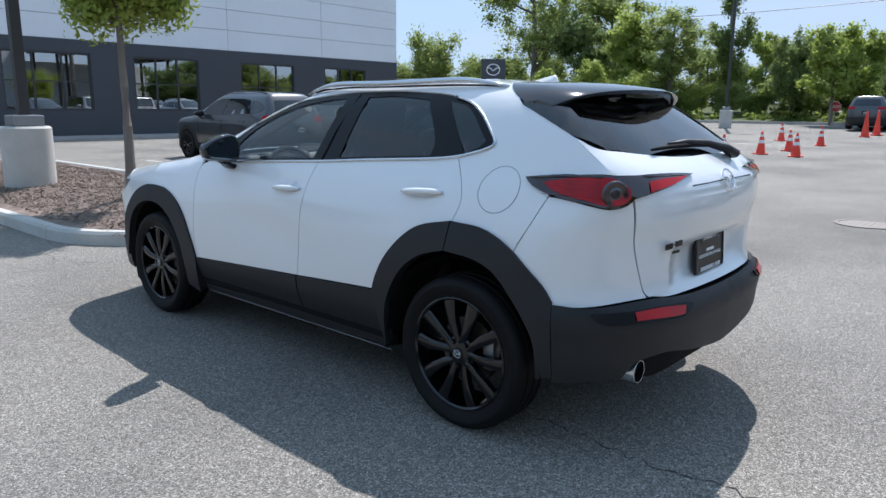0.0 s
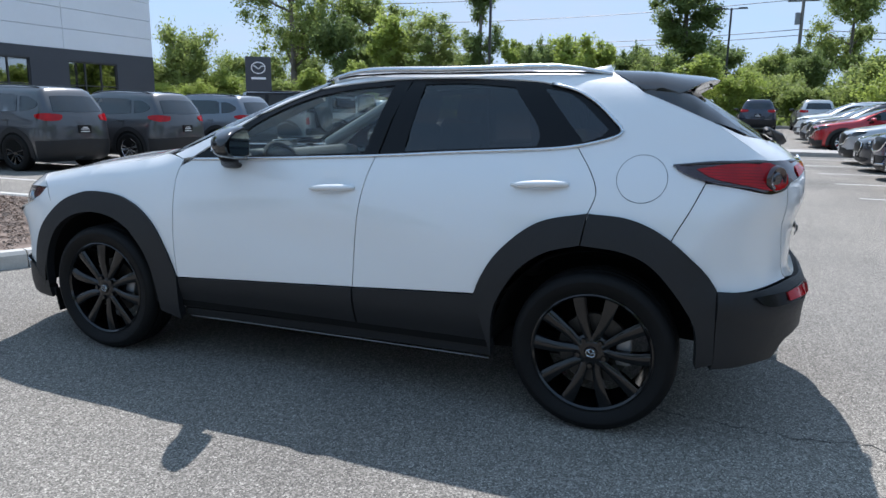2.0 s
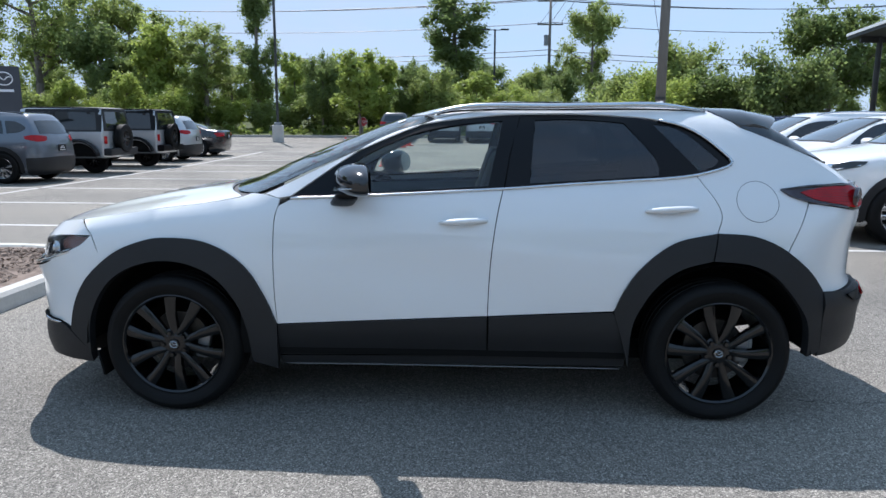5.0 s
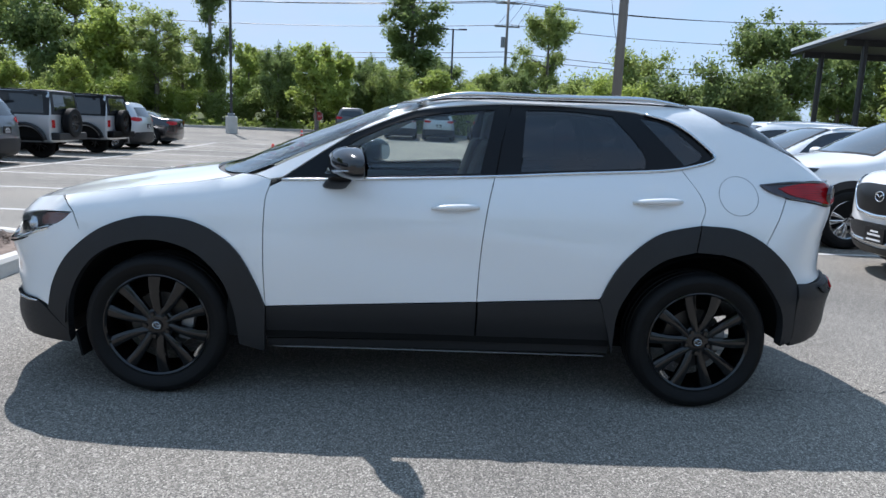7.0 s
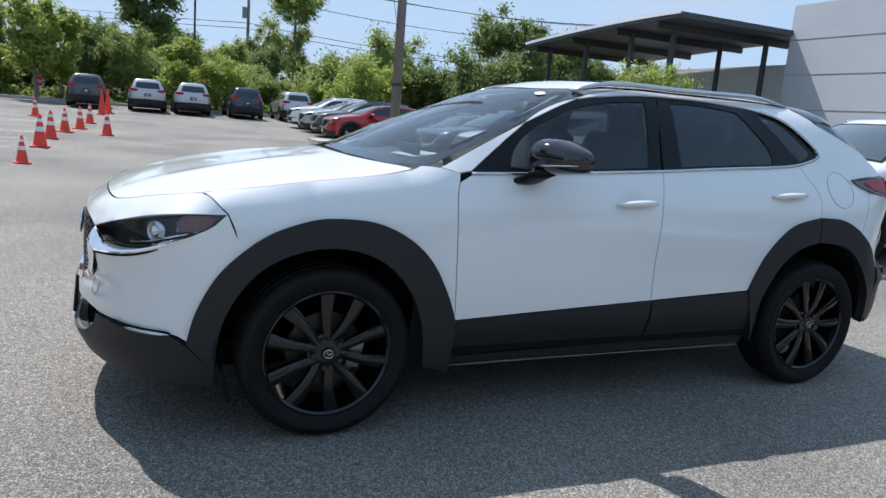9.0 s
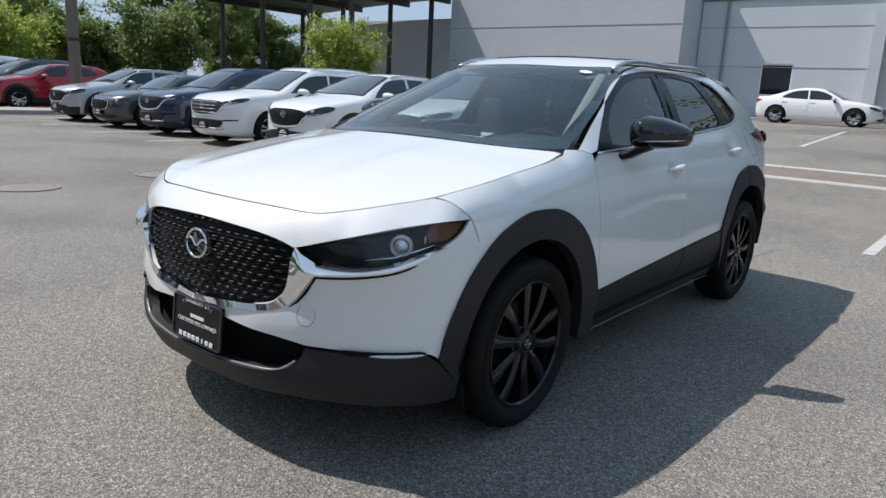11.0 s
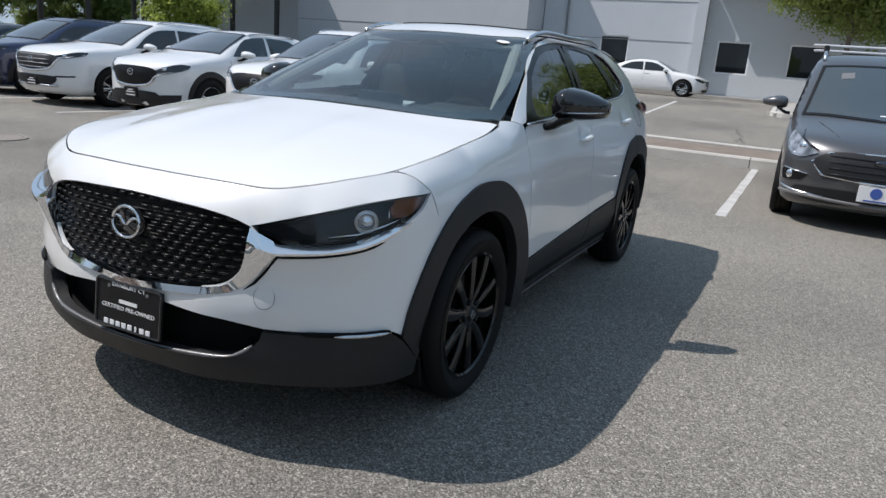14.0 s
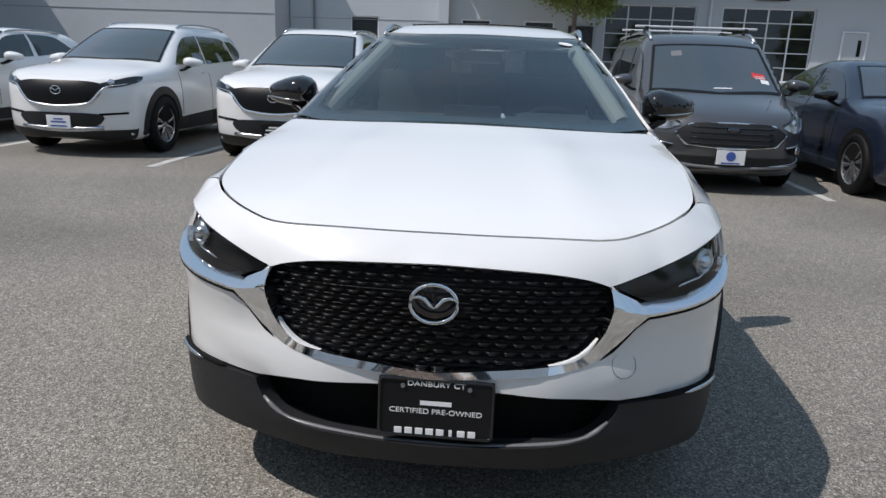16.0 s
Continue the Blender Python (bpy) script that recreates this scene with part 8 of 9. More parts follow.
def spoiler():
    verts, faces = [], []
    ys = np.concatenate([np.linspace(-0.592, -0.45, 9), np.linspace(-0.40, 0.40, 15), np.linspace(0.45, 0.592, 9)])
    for y in ys:
        e = abs(y) / 0.592
        xf = -1.30 - 0.15 * max(0, (e - 0.75) / 0.25) ** 2.2
        xt = -1.74 + 0.10 * e ** 2 + 0.05 * e ** 6
        zf = F.meet([[xf, y, 0.7]], [0, 0, 1])[0][2] + 0.004
        zt = 1.492 - 0.03 * e ** 2 - 0.045 * e ** 6
        xm, zm = (xf + xt) / 2, (zf + zt) / 2 + 0.012
        xu = -1.57 - 0.02 * (1 - e)
        zu = F.meet([[-1.2, y * 0.9, 1.3]], [-0.95, 0, 0.31])[0][2] - 0.01
        for x, z in ((xf, zf - 0.02), (xf, zf), (xm, zm), (xt + 0.02, zt + 0.002), (xt, zt - 0.008), (xt + 0.015, zt - 0.022), (xu, min(zu, zt - 0.05)), (xu + 0.12, zf - 0.05)):
            verts.append((x, y, z))
    k = 8
    for i in range(len(ys) - 1):
        for j in range(k):
            faces.append((i * k + j, i * k + (j + 1) % k, (i + 1) * k + (j + 1) % k, (i + 1) * k + j))
    faces += [tuple(range(k))[::-1], tuple(range((len(ys) - 1) * k, len(ys) * k))]
    ob = mesh_object("spoiler", verts, faces, GLOSS_BLACK, hero, "gloss black roof spoiler")
    ob.data.set_sharp_from_angle(angle=radians(40))
    bm = block(bmesh.new(), (0.012, 0.34, 0.016), (-1.70, 0, 1.458), (0, 20, 0), 0.004)
    part("brake_light", bm, DARK_RED, ob)


spoiler()
bm = bmesh.new()
v, f = tube([(-2.04, -0.27, 1.200), (-2.025, -0.21, 1.225), (-1.975, -0.10, 1.252), (-1.955, 0.08, 1.264), (-1.95, 0.25, 1.258)], [0.034, 0.030, 0.022, 0.016, 0.009], 8, 0.7)
wiper = mesh_object("rear_wiper", v, f, PLASTIC, hero)
mesh_object("wiper_blade", *tube([(-1.955, 0.42, 1.240), (-1.958, 0.25, 1.247), (-1.962, 0.10, 1.248), (-1.975, -0.14, 1.238)], [0.008, 0.014, 0.016, 0.008], 6, 0.7), SEAL, wiper)

# roof rails and fin
for s in (1, -1):
    pts = []
    for x in np.linspace(0.11, -1.30, 22):
        e = min(1, (0.12 - x) * 3.2, (x + 1.31) * 3.2)
        base = F.meet([[x, 0.525 - 0.02 * abs(x + 0.5), 0.7]], [0, 0, 1])[0]
        pts.append((x, s * base[1], base[2] + 0.002 + 0.030 * math.sin(max(0, e) * math.pi / 2)))
    mesh_object("roof_rail", *tube(pts, [0.008 + 0.010 * min(1, i / 4, (21 - i) / 4) for i in range(22)], 10, 0.8), SATIN, hero, "satin silver roof rail")
    mesh_object("roof_ditch", *tube([(x, s * F.meet([[x, 0.5, 0.7]], [0, 0, 1])[0][1], F.meet([[x, 0.5, 0.7]], [0, 0, 1])[0][2] - 0.001) for x in np.linspace(0.05, -1.3, 16)], 0.006, 5), SEAL, hero)
bm = bmesh.new()
rows = [(-1.06, 0.0, 0.004), (-1.12, 0.018, 0.012), (-1.18, 0.022, 0.026), (-1.22, 0.020, 0.034), (-1.235, 0.012, 0.014)]
base = float(F.top(-1.15)) - 0.005
v = [p for x, w, h in rows for p in ((x, -w, base), (x, -w * 0.35, base + h), (x, w * 0.35, base + h), (x, w, base))]
f = [(4 * i + j, 4 * i + j + 1, 4 * i + j + 5, 4 * i + j + 4) for i in range(4) for j in range(3)] + [(0, 3, 2, 1), (16, 17, 18, 19)]
mesh_object("roof_fin", v, f, PEARL, hero)

# door mirrors
for s in (1, -1):
    side = Matrix.Diagonal((1, s, 1, 1))
    lean = Matrix(((1, -0.22, 0, 0.22 * 0.83), (0, 0.95, 0, 0.05 * 0.83), (0, 0, 1.15, -0.15 * 1.155), (0, 0, 0, 1)))
    mirror = mesh_object("door_mirror", *moved(loft(MIRROR_CASE, 24, True), side @ lean), GLOSS_BLACK, hero, "gloss black door mirror")
    mirror.data.set_sharp_from_angle(angle=radians(55))
    g = [side @ lean @ Vector((0.3635, 0.945 + 0.112 * v0, 1.158 - 0.008 * v0 + (0.055 - 0.012 * v0) * v1)) for v0, v1 in ((math.copysign(abs(math.cos(a)) ** 0.75, math.cos(a)), math.copysign(abs(math.sin(a)) ** 0.75, math.sin(a))) for a in np.linspace(0, 2 * math.pi, 28, endpoint=False))]
    mesh_object("mirror_glass", g, [tuple(range(28))[::s]], MIRROR, mirror, smooth=False)
    mesh_object("mirror_foot", *moved(loft(MIRROR_FOOT, 16), side), PILLAR_BLACK, mirror)
    v, f = moved(tube([(0.512, 0.87, 1.128), (0.508, 0.95, 1.13), (0.48, 1.03, 1.136), (0.45, 1.066, 1.14)], [0.002, 0.0035, 0.0035, 0.002], 6), side @ lean)
    mesh_object("indicator", v, f, SATIN, mirror)

# handles and fuel flap
for s in (1, -1):
    for x0, x1, z in ((0.02, -0.212, 0.962), (-0.952, -1.196, 1.026)):
        pts = []
        for t in np.linspace(0, 1, 9):
            x = x0 + (x1 - x0) * t
            p = F.meet([[x, 0, z + 0.012 * t]], [0, 1, 0])[0]
            pts.append((x, s * (p[1] + 0.008 + 0.020 * math.sin(math.pi * min(1, t * 1.15))), p[2] + 0.004 * math.sin(math.pi * t)))
        h = mesh_object("door_handle", *tube(pts, [0.008, 0.015, 0.019, 0.0205, 0.021, 0.021, 0.0205, 0.018, 0.010], 10, 0.75), PEARL, hero)
    ring = [F.meet([[-1.48 + 0.098 * math.cos(a), 0, 1.072 + 0.092 * math.sin(a)]], [0, 1, 0])[0] for a in np.linspace(0, 2 * math.pi, 40, endpoint=False)]
    if s > 0:
        mesh_object("fuel_flap_gap", *tube([(p[0], s * p[1], p[2]) for p in ring], 0.0013, 4, closed=True), FLAP_GAP, hero)

# grille, chrome and lamps
back = panel("grille", F, grille_ring, "front", GRILLE_BLACK, hero, "black grille with small wing-shaped studs", lift=-0.035, depth=0.0, grid=0.06)
studs = []
poly = np.array([(p[1], p[2]) for p in grille_ring])
for i, z in enumerate(np.arange(0.535, 0.81, 0.0245)):
    for y in np.arange(-0.5, 0.5, 0.047) + (0.0235 if i % 2 else 0):
        if inside(poly, np.array([[y, z], [y + 0.02, z], [y - 0.02, z]])).all() and math.hypot(y / 0.085, (z - 0.722) / 0.07) > 1:
            p = F.meet([[1.2, y + d, z + 0.006 * abs(d) / 0.019] for d in (-0.019, -0.008, 0.008, 0.019)], [1, 0, 0])
            p[:, 0] -= np.array([0.018, 0.0145, 0.0145, 0.018])
            studs.append(tube(p, [0.002, 0.0055, 0.0055, 0.002], 5))
tagged(mesh_object("grille_studs", *join(*studs), GRILLE_BLACK, back), kind="stuff")
mesh = []
for i, z in enumerate(np.arange(0.522, 0.81, 0.0245)):
    row = [(y, z + 0.0) for y in np.arange(-0.5, 0.5, 0.03) if inside(poly, np.array([[y, z]]))[0]]
    if len(row) > 2:
        mesh.append(tube(F.meet([[1.2, y, zz] for y, zz in row], [1, 0, 0]) - np.array([0.028, 0, 0]), 0.004, 4))
tagged(mesh_object("grille_lattice", *join(*mesh), GRILLE_BLACK, back), kind="stuff")
wing_in = [(2.232, 0.0, 0.534), (2.223, 0.201, 0.550), (2.202, 0.342, 0.567), (2.187, 0.389, 0.581), (2.177, 0.425, 0.614), (2.167, 0.446, 0.654), (2.162, 0.457, 0.698), (2.160, 0.461, 0.722, 1)]
wing_out = [(2.131, 0.50, 0.711), (2.121, 0.552, 0.704, 1), (2.137, 0.522, 0.668), (2.150, 0.497, 0.632), (2.160, 0.470, 0.602), (2.172, 0.440, 0.578), (2.185, 0.405, 0.559), (2.202, 0.342, 0.545), (2.224, 0.202, 0.529)]


def wing_round(p):
    """The surround stands out to the ledge's front edge and leans in towards its foot."""
    y, z = np.abs(p[:, 1]), p[:, 2]
    return ledge_out(np.clip(y, 0.461, 0.838)) * np.clip((z - 0.575) / 0.13, 0, 1) * np.clip((y - 0.40) / 0.05, 0, 1) + flare(y, z) + 0.006 * np.clip((0.548 - z) / 0.025, 0, 1) * np.clip((0.42 - y) / 0.1, 0, 1)


surround = panel("signature_wing", F, wing_in + wing_out + [(2.236, 0.0, 0.514)] + flip(wing_in + wing_out), "front", CHROME, hero, "polished chrome grille surround", lift=0.004, depth=0.045, grid=0.03, bulge=wing_round)
for s in (1, -1):
    verts, ys = [], np.linspace(0.461, 0.838, 34)
    for y in ys:
        low, out, top = float(ledge_low(y)), float(ledge_out(y)) + 0.004, float(ledge_top(y))
        for a in (on_nose(y, top, -0.02), on_nose(y, top, 0.001), on_nose(y, low + (top - low) * 0.35, out * 0.80), on_nose(y, low + 0.003, out), on_nose(y, low - 0.004, out - 0.001), on_nose(y, low - 0.004, out - 0.02)):
            verts.append(a * np.array([1, s, 1]))
    faces = [(6 * i + j, 6 * i + j + 1, 6 * i + j + 7, 6 * i + j + 6)[::s] for i in range(33) for j in range(5)]
    mesh_object("wing_ledge", verts, faces, CHROME, surround).data.set_sharp_from_angle(angle=radians(35))
mesh_object("front_emblem", *emblem_shape(0.125, 0.102, 0, Matrix.Translation((2.231, 0, 0.722)) @ pose(0, 0, 0, 0, -6, 0)), CHROME, hero, "chrome winged oval emblem")
v, f = lathe([(0, 0.006), (0.055, 0.004), (0.062, 0.0)], 30)
mesh_object("emblem_base", *moved((v, f), Matrix.Translation((2.208, 0, 0.722)) @ pose(0, 0, 0, 0, 0, -90) @ Matrix.Diagonal((1, 1, 0.82, 1))), GLOSS_BLACK, hero)
for m in (False, True):
    s = -1 if m else 1
    lamp = panel("headlight", F, HEAD, "front", GRILLE_BLACK, hero, "dark headlight with a round projector behind a clear lens", lift=-0.045, depth=-0.042, mirror=m, grid=0.04)
    cover = panel("lens_cover", F, HEAD, "front", LENS, lamp, lift=0.0, depth=0.0, mirror=m, grid=0.04, inset=0.001)
    at = F.meet([[1.2, 0, 0.804]], [[0.7097, 0.7045, 0]])[0] * np.array([1, s, 1])
    face = Matrix.Translation(at - np.array([0.018, 0.018 * s, 0])) @ pose(0, 0, 0, 0, 0, -50 if s > 0 else -130)
    mesh_object("projector", *moved(lathe([(0, 0.016), (0.010, 0.014), (0.018, 0.008), (0.0235, -0.004)], 28), face), REFLECTOR, lamp)
    mesh_object("projector_ring", *moved(lathe([(0.025, -0.012), (0.027, 0.004), (0.0295, 0.004), (0.031, -0.006), (0.033, -0.004), (0.035, 0.002), (0.0375, 0.001), (0.039, -0.014)], 36), face), SATIN, lamp)
    panel("marker_lens", F, [(1.735, 0.84, 0.874, 1), (1.86, 0.785, 0.860), (1.88, 0.80, 0.815), (1.80, 0.842, 0.826)], "front", AMBER, lamp, lift=-0.018, mirror=m, grid=0.04)
    for dy in range(4):
        p = F.meet([[1.2, 0, 0.838 + 0.002 * dy]], [[math.cos(0.855 + 0.024 * dy), math.sin(0.855 + 0.024 * dy), 0]])[0] * np.array([1, s, 1])
        q = p + np.array([0.0, 0.0, -0.03])
        mesh_object("lamp_fin", *tube([p - np.array([0.022, 0.022 * s, 0]), q - np.array([0.02, 0.02 * s, 0])], 0.0035, 5), REFLECTOR, lamp)
    line = [(2.05, 0.68, 0.752), (1.99, 0.75, 0.764), (1.92, 0.795, 0.788), (1.83, 0.835, 0.815)]
    pts = [F.meet([[1.2, 0, p[2]]], [[(p[0] - 1.2) / math.hypot(p[0] - 1.2, p[1]), p[1] / math.hypot(p[0] - 1.2, p[1]), 0]])[0] * np.array([1, s, 1]) for p in line]
    mesh_object("running_light", *tube([p - np.array([0.02, 0.02 * s, 0]) for p in pts], 0.004, 6), REFLECTOR, lamp)
    slot = [F.meet([[1.2, 0, 0.446 - 0.006 * abs(a - 0.75)]], [[math.cos(a), math.sin(a), 0]])[0] for a in np.linspace(0.60, 0.865, 12)]
    mesh_object("indicator_slot", *tube([(q + F.normal(q[None])[0] * 0.010) * np.array([1, s, 1]) for q in slot], [0.003] + [0.0085] * 10 + [0.003], 6), SEAL, hero)
    mesh_object("front_indicator", *tube([(q + F.normal(q[None])[0] * 0.017 - np.array([0, 0, 0.003])) * np.array([1, s, 1]) for q in slot[4:]], [0.002, 0.006, 0.007, 0.007, 0.007, 0.007, 0.006, 0.002], 6), SATIN, hero, "slim clear front indicator")
    ring = [F.meet([[1.2, 0.512 + 0.032 * math.cos(a), 0.556 + 0.036 * math.sin(a)]], [1, 0, 0])[0] for a in np.linspace(0, 2 * math.pi, 26, endpoint=False)]
    if s > 0:
        mesh_object("tow_cover_gap", *tube([p + F.normal(p[None])[0] * (shoulder(p[None])[0] + 0.0005) for p in ring], 0.001, 4, closed=True), FLAP_GAP, hero)
for s in (1, -1):
    ys = np.linspace(0.552, 0.80, 14)
    pts = [on_nose(y, float(ledge_low(y)) - 0.009, float(ledge_out(y)) - 0.001) for y in ys]
    pts = [on_nose(y, z, o) for y, z, o in ((0.447, 0.571, 0.0), (0.478, 0.596, 0.002), (0.504, 0.627, 0.006), (0.530, 0.662, 0.012))] + pts
    mesh_object("wing_gap", *tube([p * np.array([1, s, 1]) for p in pts], [0.002] + [0.005] * (len(pts) - 2) + [0.002], 5), SEAL, hero)
intake_half = [(2.14, 0.52, 0.46), (2.14, 0.515, 0.41), (2.16, 0.47, 0.355), (2.19, 0.37, 0.325), (2.222, 0.16, 0.315)]
panel("air_intake", F, [(2.2, 0, 0.51)] + [(2.171, 0.40, 0.49)] + intake_half + [(2.2, 0, 0.312)] + flip([(2.171, 0.40, 0.49)] + intake_half), "front", SEAL, hero, lift=-0.07, depth=-0.068)
ridge = smooth_line([(2.154, 0.485, 0.392), (2.174, 0.426, 0.348), (2.200, 0.337, 0.337), (2.222, 0.158, 0.326), (2.224, 0, 0.323)] + flip([(2.154, 0.485, 0.392), (2.174, 0.426, 0.348), (2.200, 0.337, 0.337), (2.222, 0.158, 0.326)]), 0.04, closed=False)
mesh_object("bumper_ridge", *tube([p + np.array([0.018, 0, 0]) for p in ridge], [0.004] + [0.0075] * (len(ridge) - 2) + [0.004], 6), RIDGE, hero, "satin grey lip under the intake")
for z in (0.375, 0.43):
    part("intake_bar", block(bmesh.new(), (0.02, 0.86, 0.012), (2.10, 0, z)), SEAL, hero)

# tail lamps
TAIL = [(-1.592, 0.768, 1.128, 1), (-1.76, 0.735, 1.142), (-1.899, 0.716, 1.147), (-1.990, 0.629, 1.147), (-2.073, 0.300, 1.139, 1), (-2.070, 0.509, 1.103), (-2.027, 0.651, 1.077), (-2.012, 0.675, 1.070), (-1.998, 0.700, 1.047), (-1.955, 0.744, 1.034), (-1.892, 0.776, 1.044), (-1.732, 0.792, 1.067), (-1.635, 0.782, 1.095)]


def exhaust_place(s):
    return pose(-1.945, s * 0.60, 0.376, 0, 0, 90)


for m in (False, True):
    s = -1 if m else 1
    lamp = panel("tail_light", F, TAIL, "rear", DARK_RED, hero, "smoked red tail light with a round inner lens", lift=0.012, depth=0.02, mirror=m, grid=0.035)
    panel("red_lens", F, [(-1.68, 0.77, 1.110, 1), (-1.80, 0.73, 1.124), (-1.93, 0.69, 1.126, 1), (-1.985, 0.672, 1.09), (-1.985, 0.70, 1.055), (-1.945, 0.744, 1.043), (-1.88, 0.77, 1.052), (-1.75, 0.78, 1.075)], "rear", RED_LENS, lamp, lift=0.015, depth=0.003, mirror=m, grid=0.035)
    panel("red_lens", F, [(-2.035, 0.60, 1.130, 1), (-2.072, 0.36, 1.131, 1), (-2.068, 0.48, 1.106), (-2.035, 0.61, 1.086, 1)], "rear", RED_LENS, lamp, lift=0.015, depth=0.003, mirror=m, grid=0.035)
    for z in np.arange(1.058, 1.122, 0.0105):
        run = [F.meet([[-1.2, 0, z]], [[-math.cos(a), math.sin(a), 0]])[0] for a in np.linspace(0.80 + 0.5 * max(0, 1.075 - z), 1.05 - 1.6 * max(0, 1.09 - z), 8)]
        run = [(q + F.normal(q[None])[0] * 0.0155) * np.array([1, s, 1]) for q in run]
        mesh_object("lens_rib", *tube(run, 0.0009, 4), DARK_RED, lamp)
    top_edge = [F.meet([[-1.2, 0, z]], [[-math.cos(a), math.sin(a), 0]])[0] for a, z in ((1.07, 1.124), (0.95, 1.136), (0.80, 1.1405), (0.62, 1.1405), (0.42, 1.137))]
    mesh_object("lamp_brow", *tube([(q + F.normal(q[None])[0] * 0.014) * np.array([1, s, 1]) for q in top_edge], [0.003, 0.006, 0.007, 0.006, 0.003], 6), GLOSS_BLACK, lamp)
    at = F.meet([[-1.2, 0, 1.089]], [[-0.7226, 0.6912, 0]])[0] * np.array([1, s, 1])
    face = Matrix.Translation(at) @ pose(0, 0, 0, 0, 0, 50 if s > 0 else 130)
    mesh_object("lamp_ring", *moved(lathe([(0.026, 0.016), (0.034, 0.022), (0.041, 0.021), (0.044, 0.024), (0.048, 0.022), (0.052, 0.008)], 32), face), DARK_RED, lamp)
    mesh_object("inner_lens", *moved(lathe([(0, 0.021), (0.012, 0.020), (0.018, 0.021), (0.022, 0.019), (0.028, 0.016)], 28), face), BADGE, lamp)
    panel("fog_recess", F, [(-1.920, 0.788, 0.622, 1), (-1.973, 0.758, 0.597), (-2.065, 0.641, 0.600), (-2.128, 0.448, 0.598), (-2.130, 0.367, 0.622, 1), (-2.117, 0.427, 0.627), (-2.030, 0.671, 0.629)], "rear", PILLAR_BLACK, hero, lift=0.0265, depth=0.010, mirror=m, grid=0.04)
    panel("rear_reflector", F, [(-2.030, 0.671, 0.622, 1), (-2.119, 0.425, 0.617, 1), (-2.129, 0.447, 0.603), (-2.044, 0.676, 0.605, 1)], "rear", RED_LENS, hero, "red bumper reflector", lift=0.0300, depth=0.006, mirror=m, grid=0.04)
    pipe = lathe([(0.047, -0.08), (0.047, 0.10), (0.0455, 0.103), (0.043, 0.102)], 30)
    tip = mesh_object("exhaust_tip", *moved(pipe, exhaust_place(s)), SATIN, hero)
    mesh_object("pipe_bore", *moved(lathe([(0.0, -0.05), (0.043, -0.05), (0.043, 0.101)], 30), exhaust_place(s)), SEAL, tip)
mesh_object("rear_emblem", *emblem_shape(0.115, 0.092, 0, Matrix.Translation((-2.121, 0, 1.105)) @ pose(0, 0, 0, 0, 26, 0) @ pose(0, 0, 0, 0, 0, 180)), CHROME, hero, "chrome winged oval emblem")
# black tube paints the shade line of the crease in the white tailgate
mesh_object("crease_shade_line", *tube([F.meet([[-1.2, y, 1.105 - 0.01 * abs(y)]], [-1, 0, 0])[0] + np.array([0.001, 0, 0]) for y in np.linspace(-0.34, 0.34, 15)], 0.003, 5), SEAL, hero)
badge = bmesh.new()
for i, (w, h) in enumerate(((0.028, 0.024), (0.028, 0.024), (0.012, 0.005), (0.026, 0.024), (0.026, 0.024))):
    block(badge, (0.005, w, h), (-2.083, 0.50 - i * 0.031, 0.872), (0, 0, -8), 0.002)
block(badge, (0.005, 0.05, 0.012), (-2.085, 0.42, 0.842), (0, 0, -8), 0.002)
part("model_badge", badge, BADGE, hero)


def dealer_plate(name, m, front):
    """A black plate in a frame; local x across, y up, z outward."""
    ob = part(name, block(bmesh.new(), (0.312, 0.164, 0.010), (0, 0, 0), (0, 0, 0), 0.004), PLATE_BLACK, hero, "black dealer plate with white lettering")
    ob.matrix_basis = m
    rim = [(x, y, 0.006) for x, y in rounded(-0.153, 0.153, -0.079, 0.079, 0.012, 4)]
    mesh_object("plate_frame", *tube(rim, 0.0045, 6, closed=True), GLOSS_BLACK, ob)
    letters("DANBURY CT", 0.020, pose(0, 0.067, 0.0060), PLATE_WHITE, ob, wide=0.155)
    letters("CERTIFIED PRE-OWNED", 0.020, pose(0, -0.010, 0.0056), PLATE_WHITE, ob, wide=0.25)
    part("name_bar", block(bmesh.new(), (0.085, 0.012, 0.002), (0, 0.014, 0.0056)), PLATE_WHITE, ob)
    for i in range(8):
        part("name_bar", block(bmesh.new(), (0.021 if i != 5 else 0.009, 0.018, 0.003), ((i - 3.5) * 0.0285, -0.066, 0.0078), (0, 0, 0), 0.002), PLATE_WHITE, ob)
    for s in (1, -1):
        part("plate_screw", rod(bmesh.new(), (s * 0.09, 0.060, 0.004), (s * 0.09, 0.060, 0.010), 0.006, sides=10), METAL_GREY, ob)


dealer_plate("front_plate", pose(2.243, 0.016, 0.432, 90, 0, 90) @ pose(0, 0, 0, -5, 0, 0), True)
dealer_plate("rear_plate", pose(-2.062, 0, 0.778, 90, 0, -90) @ pose(0, 0, 0, -4, 0, 0), False)

# cabin
def cushion(size, centre, turn=(0, 0, 0), bevel=0.05):
    bm = block(bmesh.new(), size, centre, turn, bevel)
    return bm


def seat(x, y):
    s = part("seat", cushion((0.52, 0.50, 0.16), (x, y, 0.66), (0, -8, 0), 0.06), LEATHER, hero, smooth=True)
    part("backrest", cushion((0.16, 0.48, 0.62), (x - 0.33, y, 0.98), (0, -18, 0), 0.065), LEATHER, s, smooth=True)
    part("headrest", cushion((0.10, 0.27, 0.18), (x - 0.46, y, 1.345), (0, -12, 0), 0.045), LEATHER, s, smooth=True)


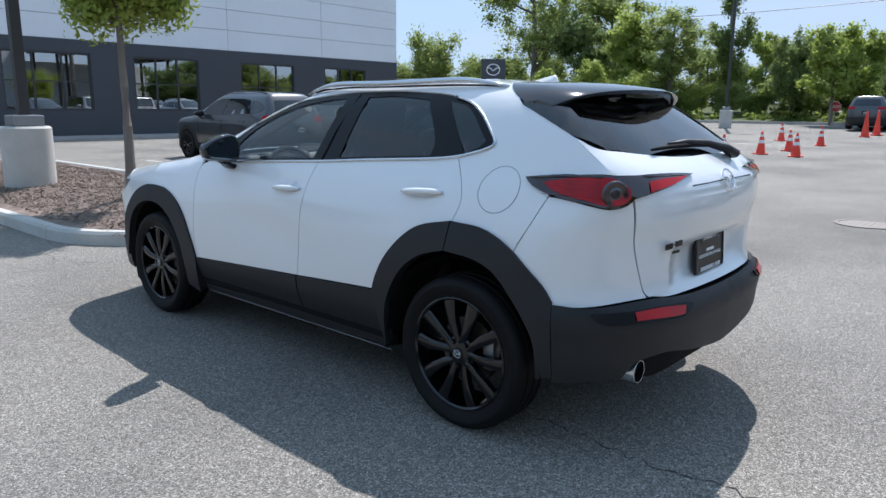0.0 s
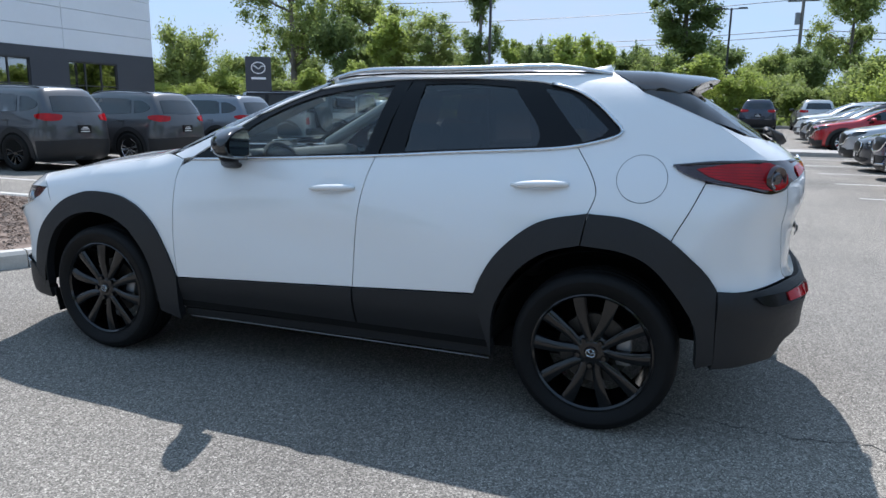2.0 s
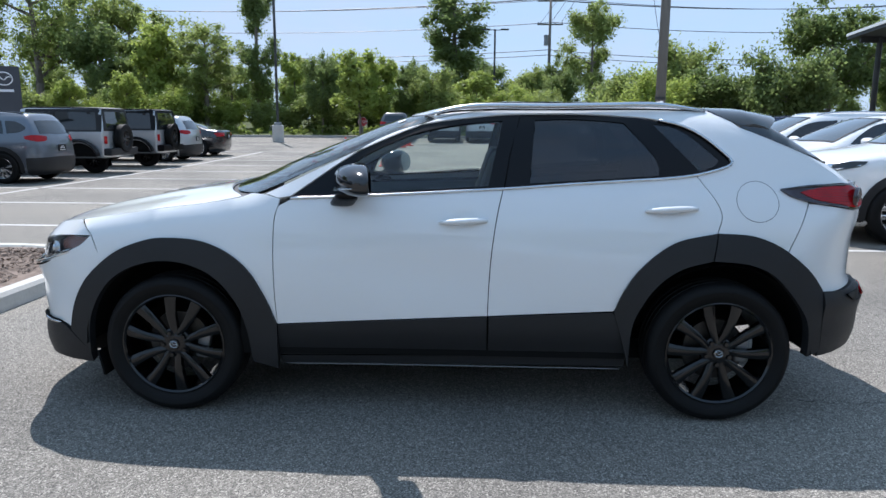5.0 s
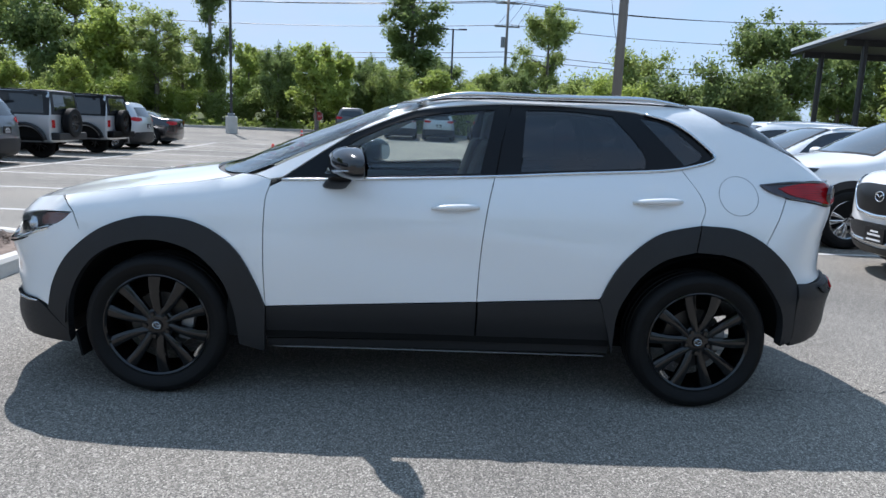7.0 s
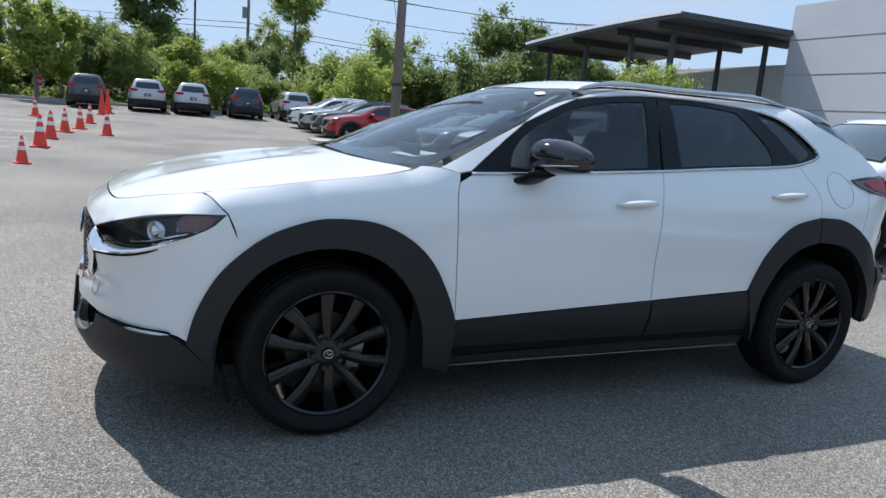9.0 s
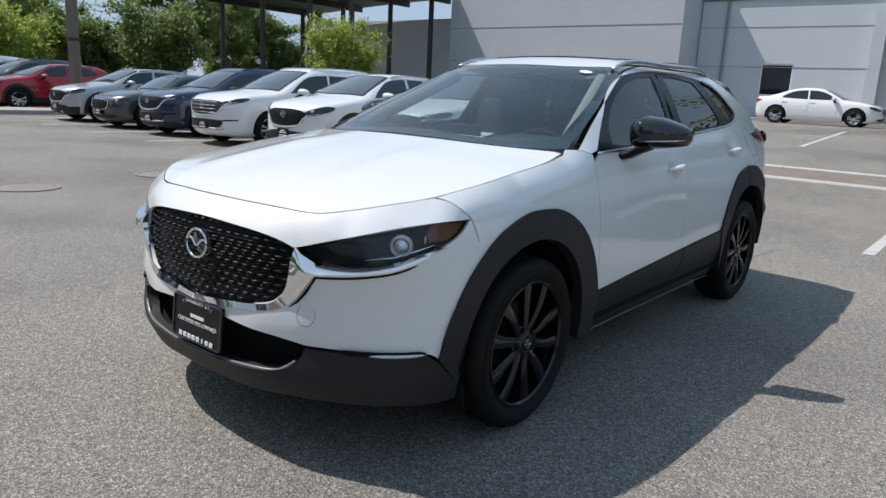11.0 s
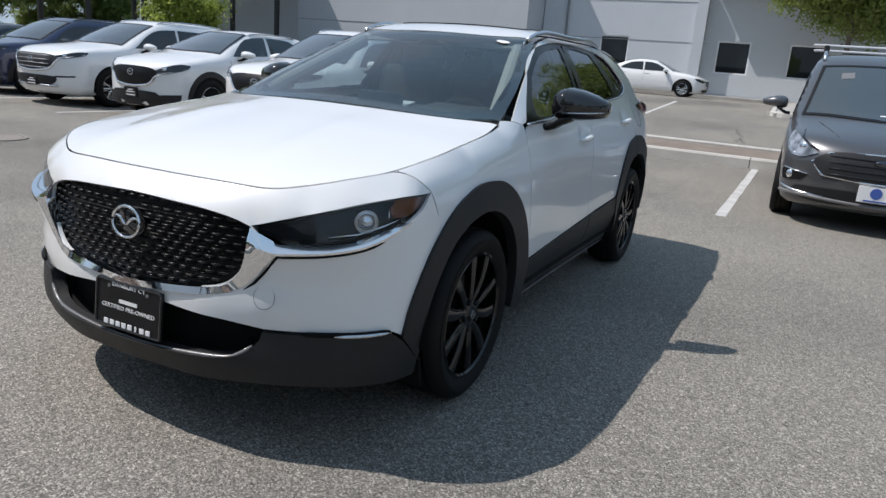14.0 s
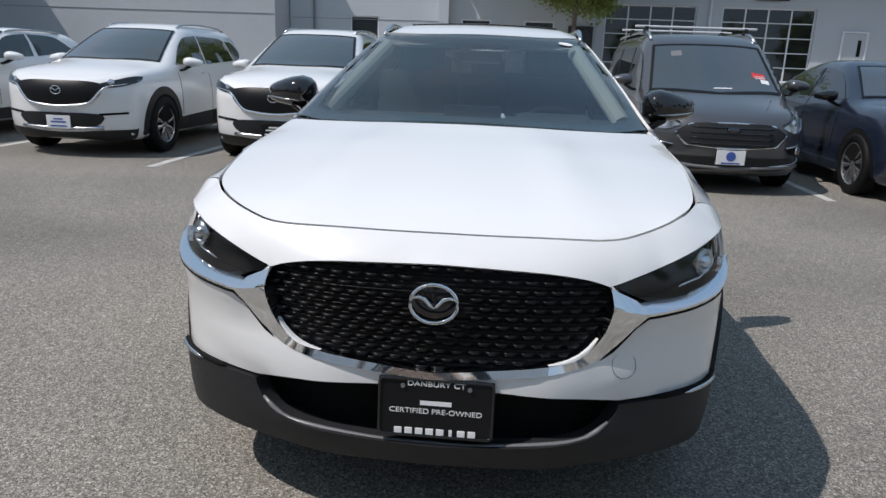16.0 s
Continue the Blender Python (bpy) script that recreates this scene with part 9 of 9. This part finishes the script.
seat(0.10, 0.37)
seat(0.10, -0.37)
s = part("rear_bench", cushion((0.50, 1.25, 0.16), (-0.80, 0, 0.68), (0, -6, 0), 0.05), LEATHER, hero, smooth=True)
part("backrest", cushion((0.15, 1.22, 0.58), (-1.12, 0, 0.98), (0, -22, 0), 0.06), LEATHER, s, smooth=True)
for y in (0.38, 0, -0.38):
    part("headrest", cushion((0.09, 0.24, 0.15), (-1.24, y, 1.30), (0, -12, 0), 0.04), LEATHER, s, smooth=True)
dash = part("dashboard", cushion((0.55, 1.36, 0.28), (0.80, 0, 0.93), (0, 8, 0), 0.07), TRIM, hero, smooth=True)
part("instrument_hood", cushion((0.26, 0.36, 0.10), (0.63, 0.37, 1.055), (0, 6, 0), 0.04), TRIM, dash, smooth=True)
part("centre_screen", cushion((0.02, 0.26, 0.09), (0.72, 0.0, 1.10), (0, -10, 0), 0.008), GLOSS_BLACK, dash)
part("console", cushion((0.95, 0.24, 0.25), (0.25, 0, 0.60), (0, 0, 0), 0.04), TRIM, hero, smooth=True)
rim = [(0.46 + 0.075 * math.sin(a), 0.37 + 0.185 * math.cos(a), 0.965 + 0.17 * math.sin(a)) for a in np.linspace(0, 2 * math.pi, 32, endpoint=False)]
w = mesh_object("steering_wheel", *tube(rim, 0.015, 8, closed=True), LEATHER, hero)
part("wheel_boss", cushion((0.06, 0.15, 0.12), (0.475, 0.37, 0.955), (0, -24, 0), 0.02), TRIM, w, smooth=True)
for a in (0.2, math.pi - 0.2, -math.pi / 2):
    part("wheel_spoke", rod(bmesh.new(), (0.475, 0.37, 0.955), (0.46 + 0.07 * math.sin(a), 0.37 + 0.18 * math.cos(a), 0.965 + 0.165 * math.sin(a)), 0.014), SATIN, w)
liner = [(0.12, 0.44, 1.42), (-0.3, 0.45, 1.45), (-1.4, 0.43, 1.42)]
panel("headlining", F, [(0.17, 0, 1.44)] + liner + [(-1.5, 0, 1.45)] + flip(liner), "top", GREY_LINER, hero, lift=-0.055, depth=0.0, grid=0.12)
both("door_trim", F, [(0.75, 1.05, 1), (-0.28, 1.095), (-1.25, 1.16, 1), (-1.25, 0.99, 1), (-0.90, 0.90), (-0.82, 0.5, 1), (0.75, 0.45, 1)], "side", DOOR_CARD, hero, lift=-0.075, depth=0.0, grid=0.12)
for s in (1, -1):
    for a, b, r in (((0.79, 0.662, 1.095), (0.16, 0.485, 1.40), 0.038), ((-0.33, 0.70, 1.08), (-0.37, 0.50, 1.44), 0.045), ((-1.02, 0.64, 1.17), (-0.95, 0.50, 1.42), 0.03), ((-1.50, 0.60, 1.16), (-1.42, 0.46, 1.38), 0.06)):
        part("pillar_lining", rod(bmesh.new(), (a[0], s * a[1], a[2]), (b[0], s * b[1], b[2]), r), GREY_LINER if a[0] > 0.5 else TRIM, hero)
    part("sun_visor", cushion((0.14, 0.40, 0.014), (0.08, s * 0.34, 1.425), (0, 14, 0), 0.005), GREY_LINER, hero)
part("rear_view_mirror", cushion((0.03, 0.24, 0.065), (0.30, 0, 1.36), (0, 0, 0), 0.014), GLOSS_BLACK, hero)
part("cabin_floor", block(bmesh.new(), (1.7, 1.35, 0.05), (0.04, 0, 0.42)), TRIM, hero)
part("cargo_cover", block(bmesh.new(), (0.65, 1.15, 0.03), (-1.55, 0, 1.06)), TRIM, hero)
oval = [(0.228 + 0.024 * math.cos(a), 0.425 + 0.036 * math.sin(a), 1.42) for a in np.linspace(0, 2 * math.pi, 14, endpoint=False)]
panel("inspection_sticker", F, oval, "top", PLATE_WHITE, hero, "small white oval sticker on the windscreen", lift=0.001, depth=0.0, grid=0.03, step=0.02)
# white sheet added on the dash to draw a pale reflection
paper = part("reflection_sheet", block(bmesh.new(), (0.15, 0.26, 0.004), (0.70, 0.02, 1.095), (0, 8, 6)), PLATE_WHITE, None)
tagged(paper, "white sheet on the black dashboard standing in for a reflection", "paper")
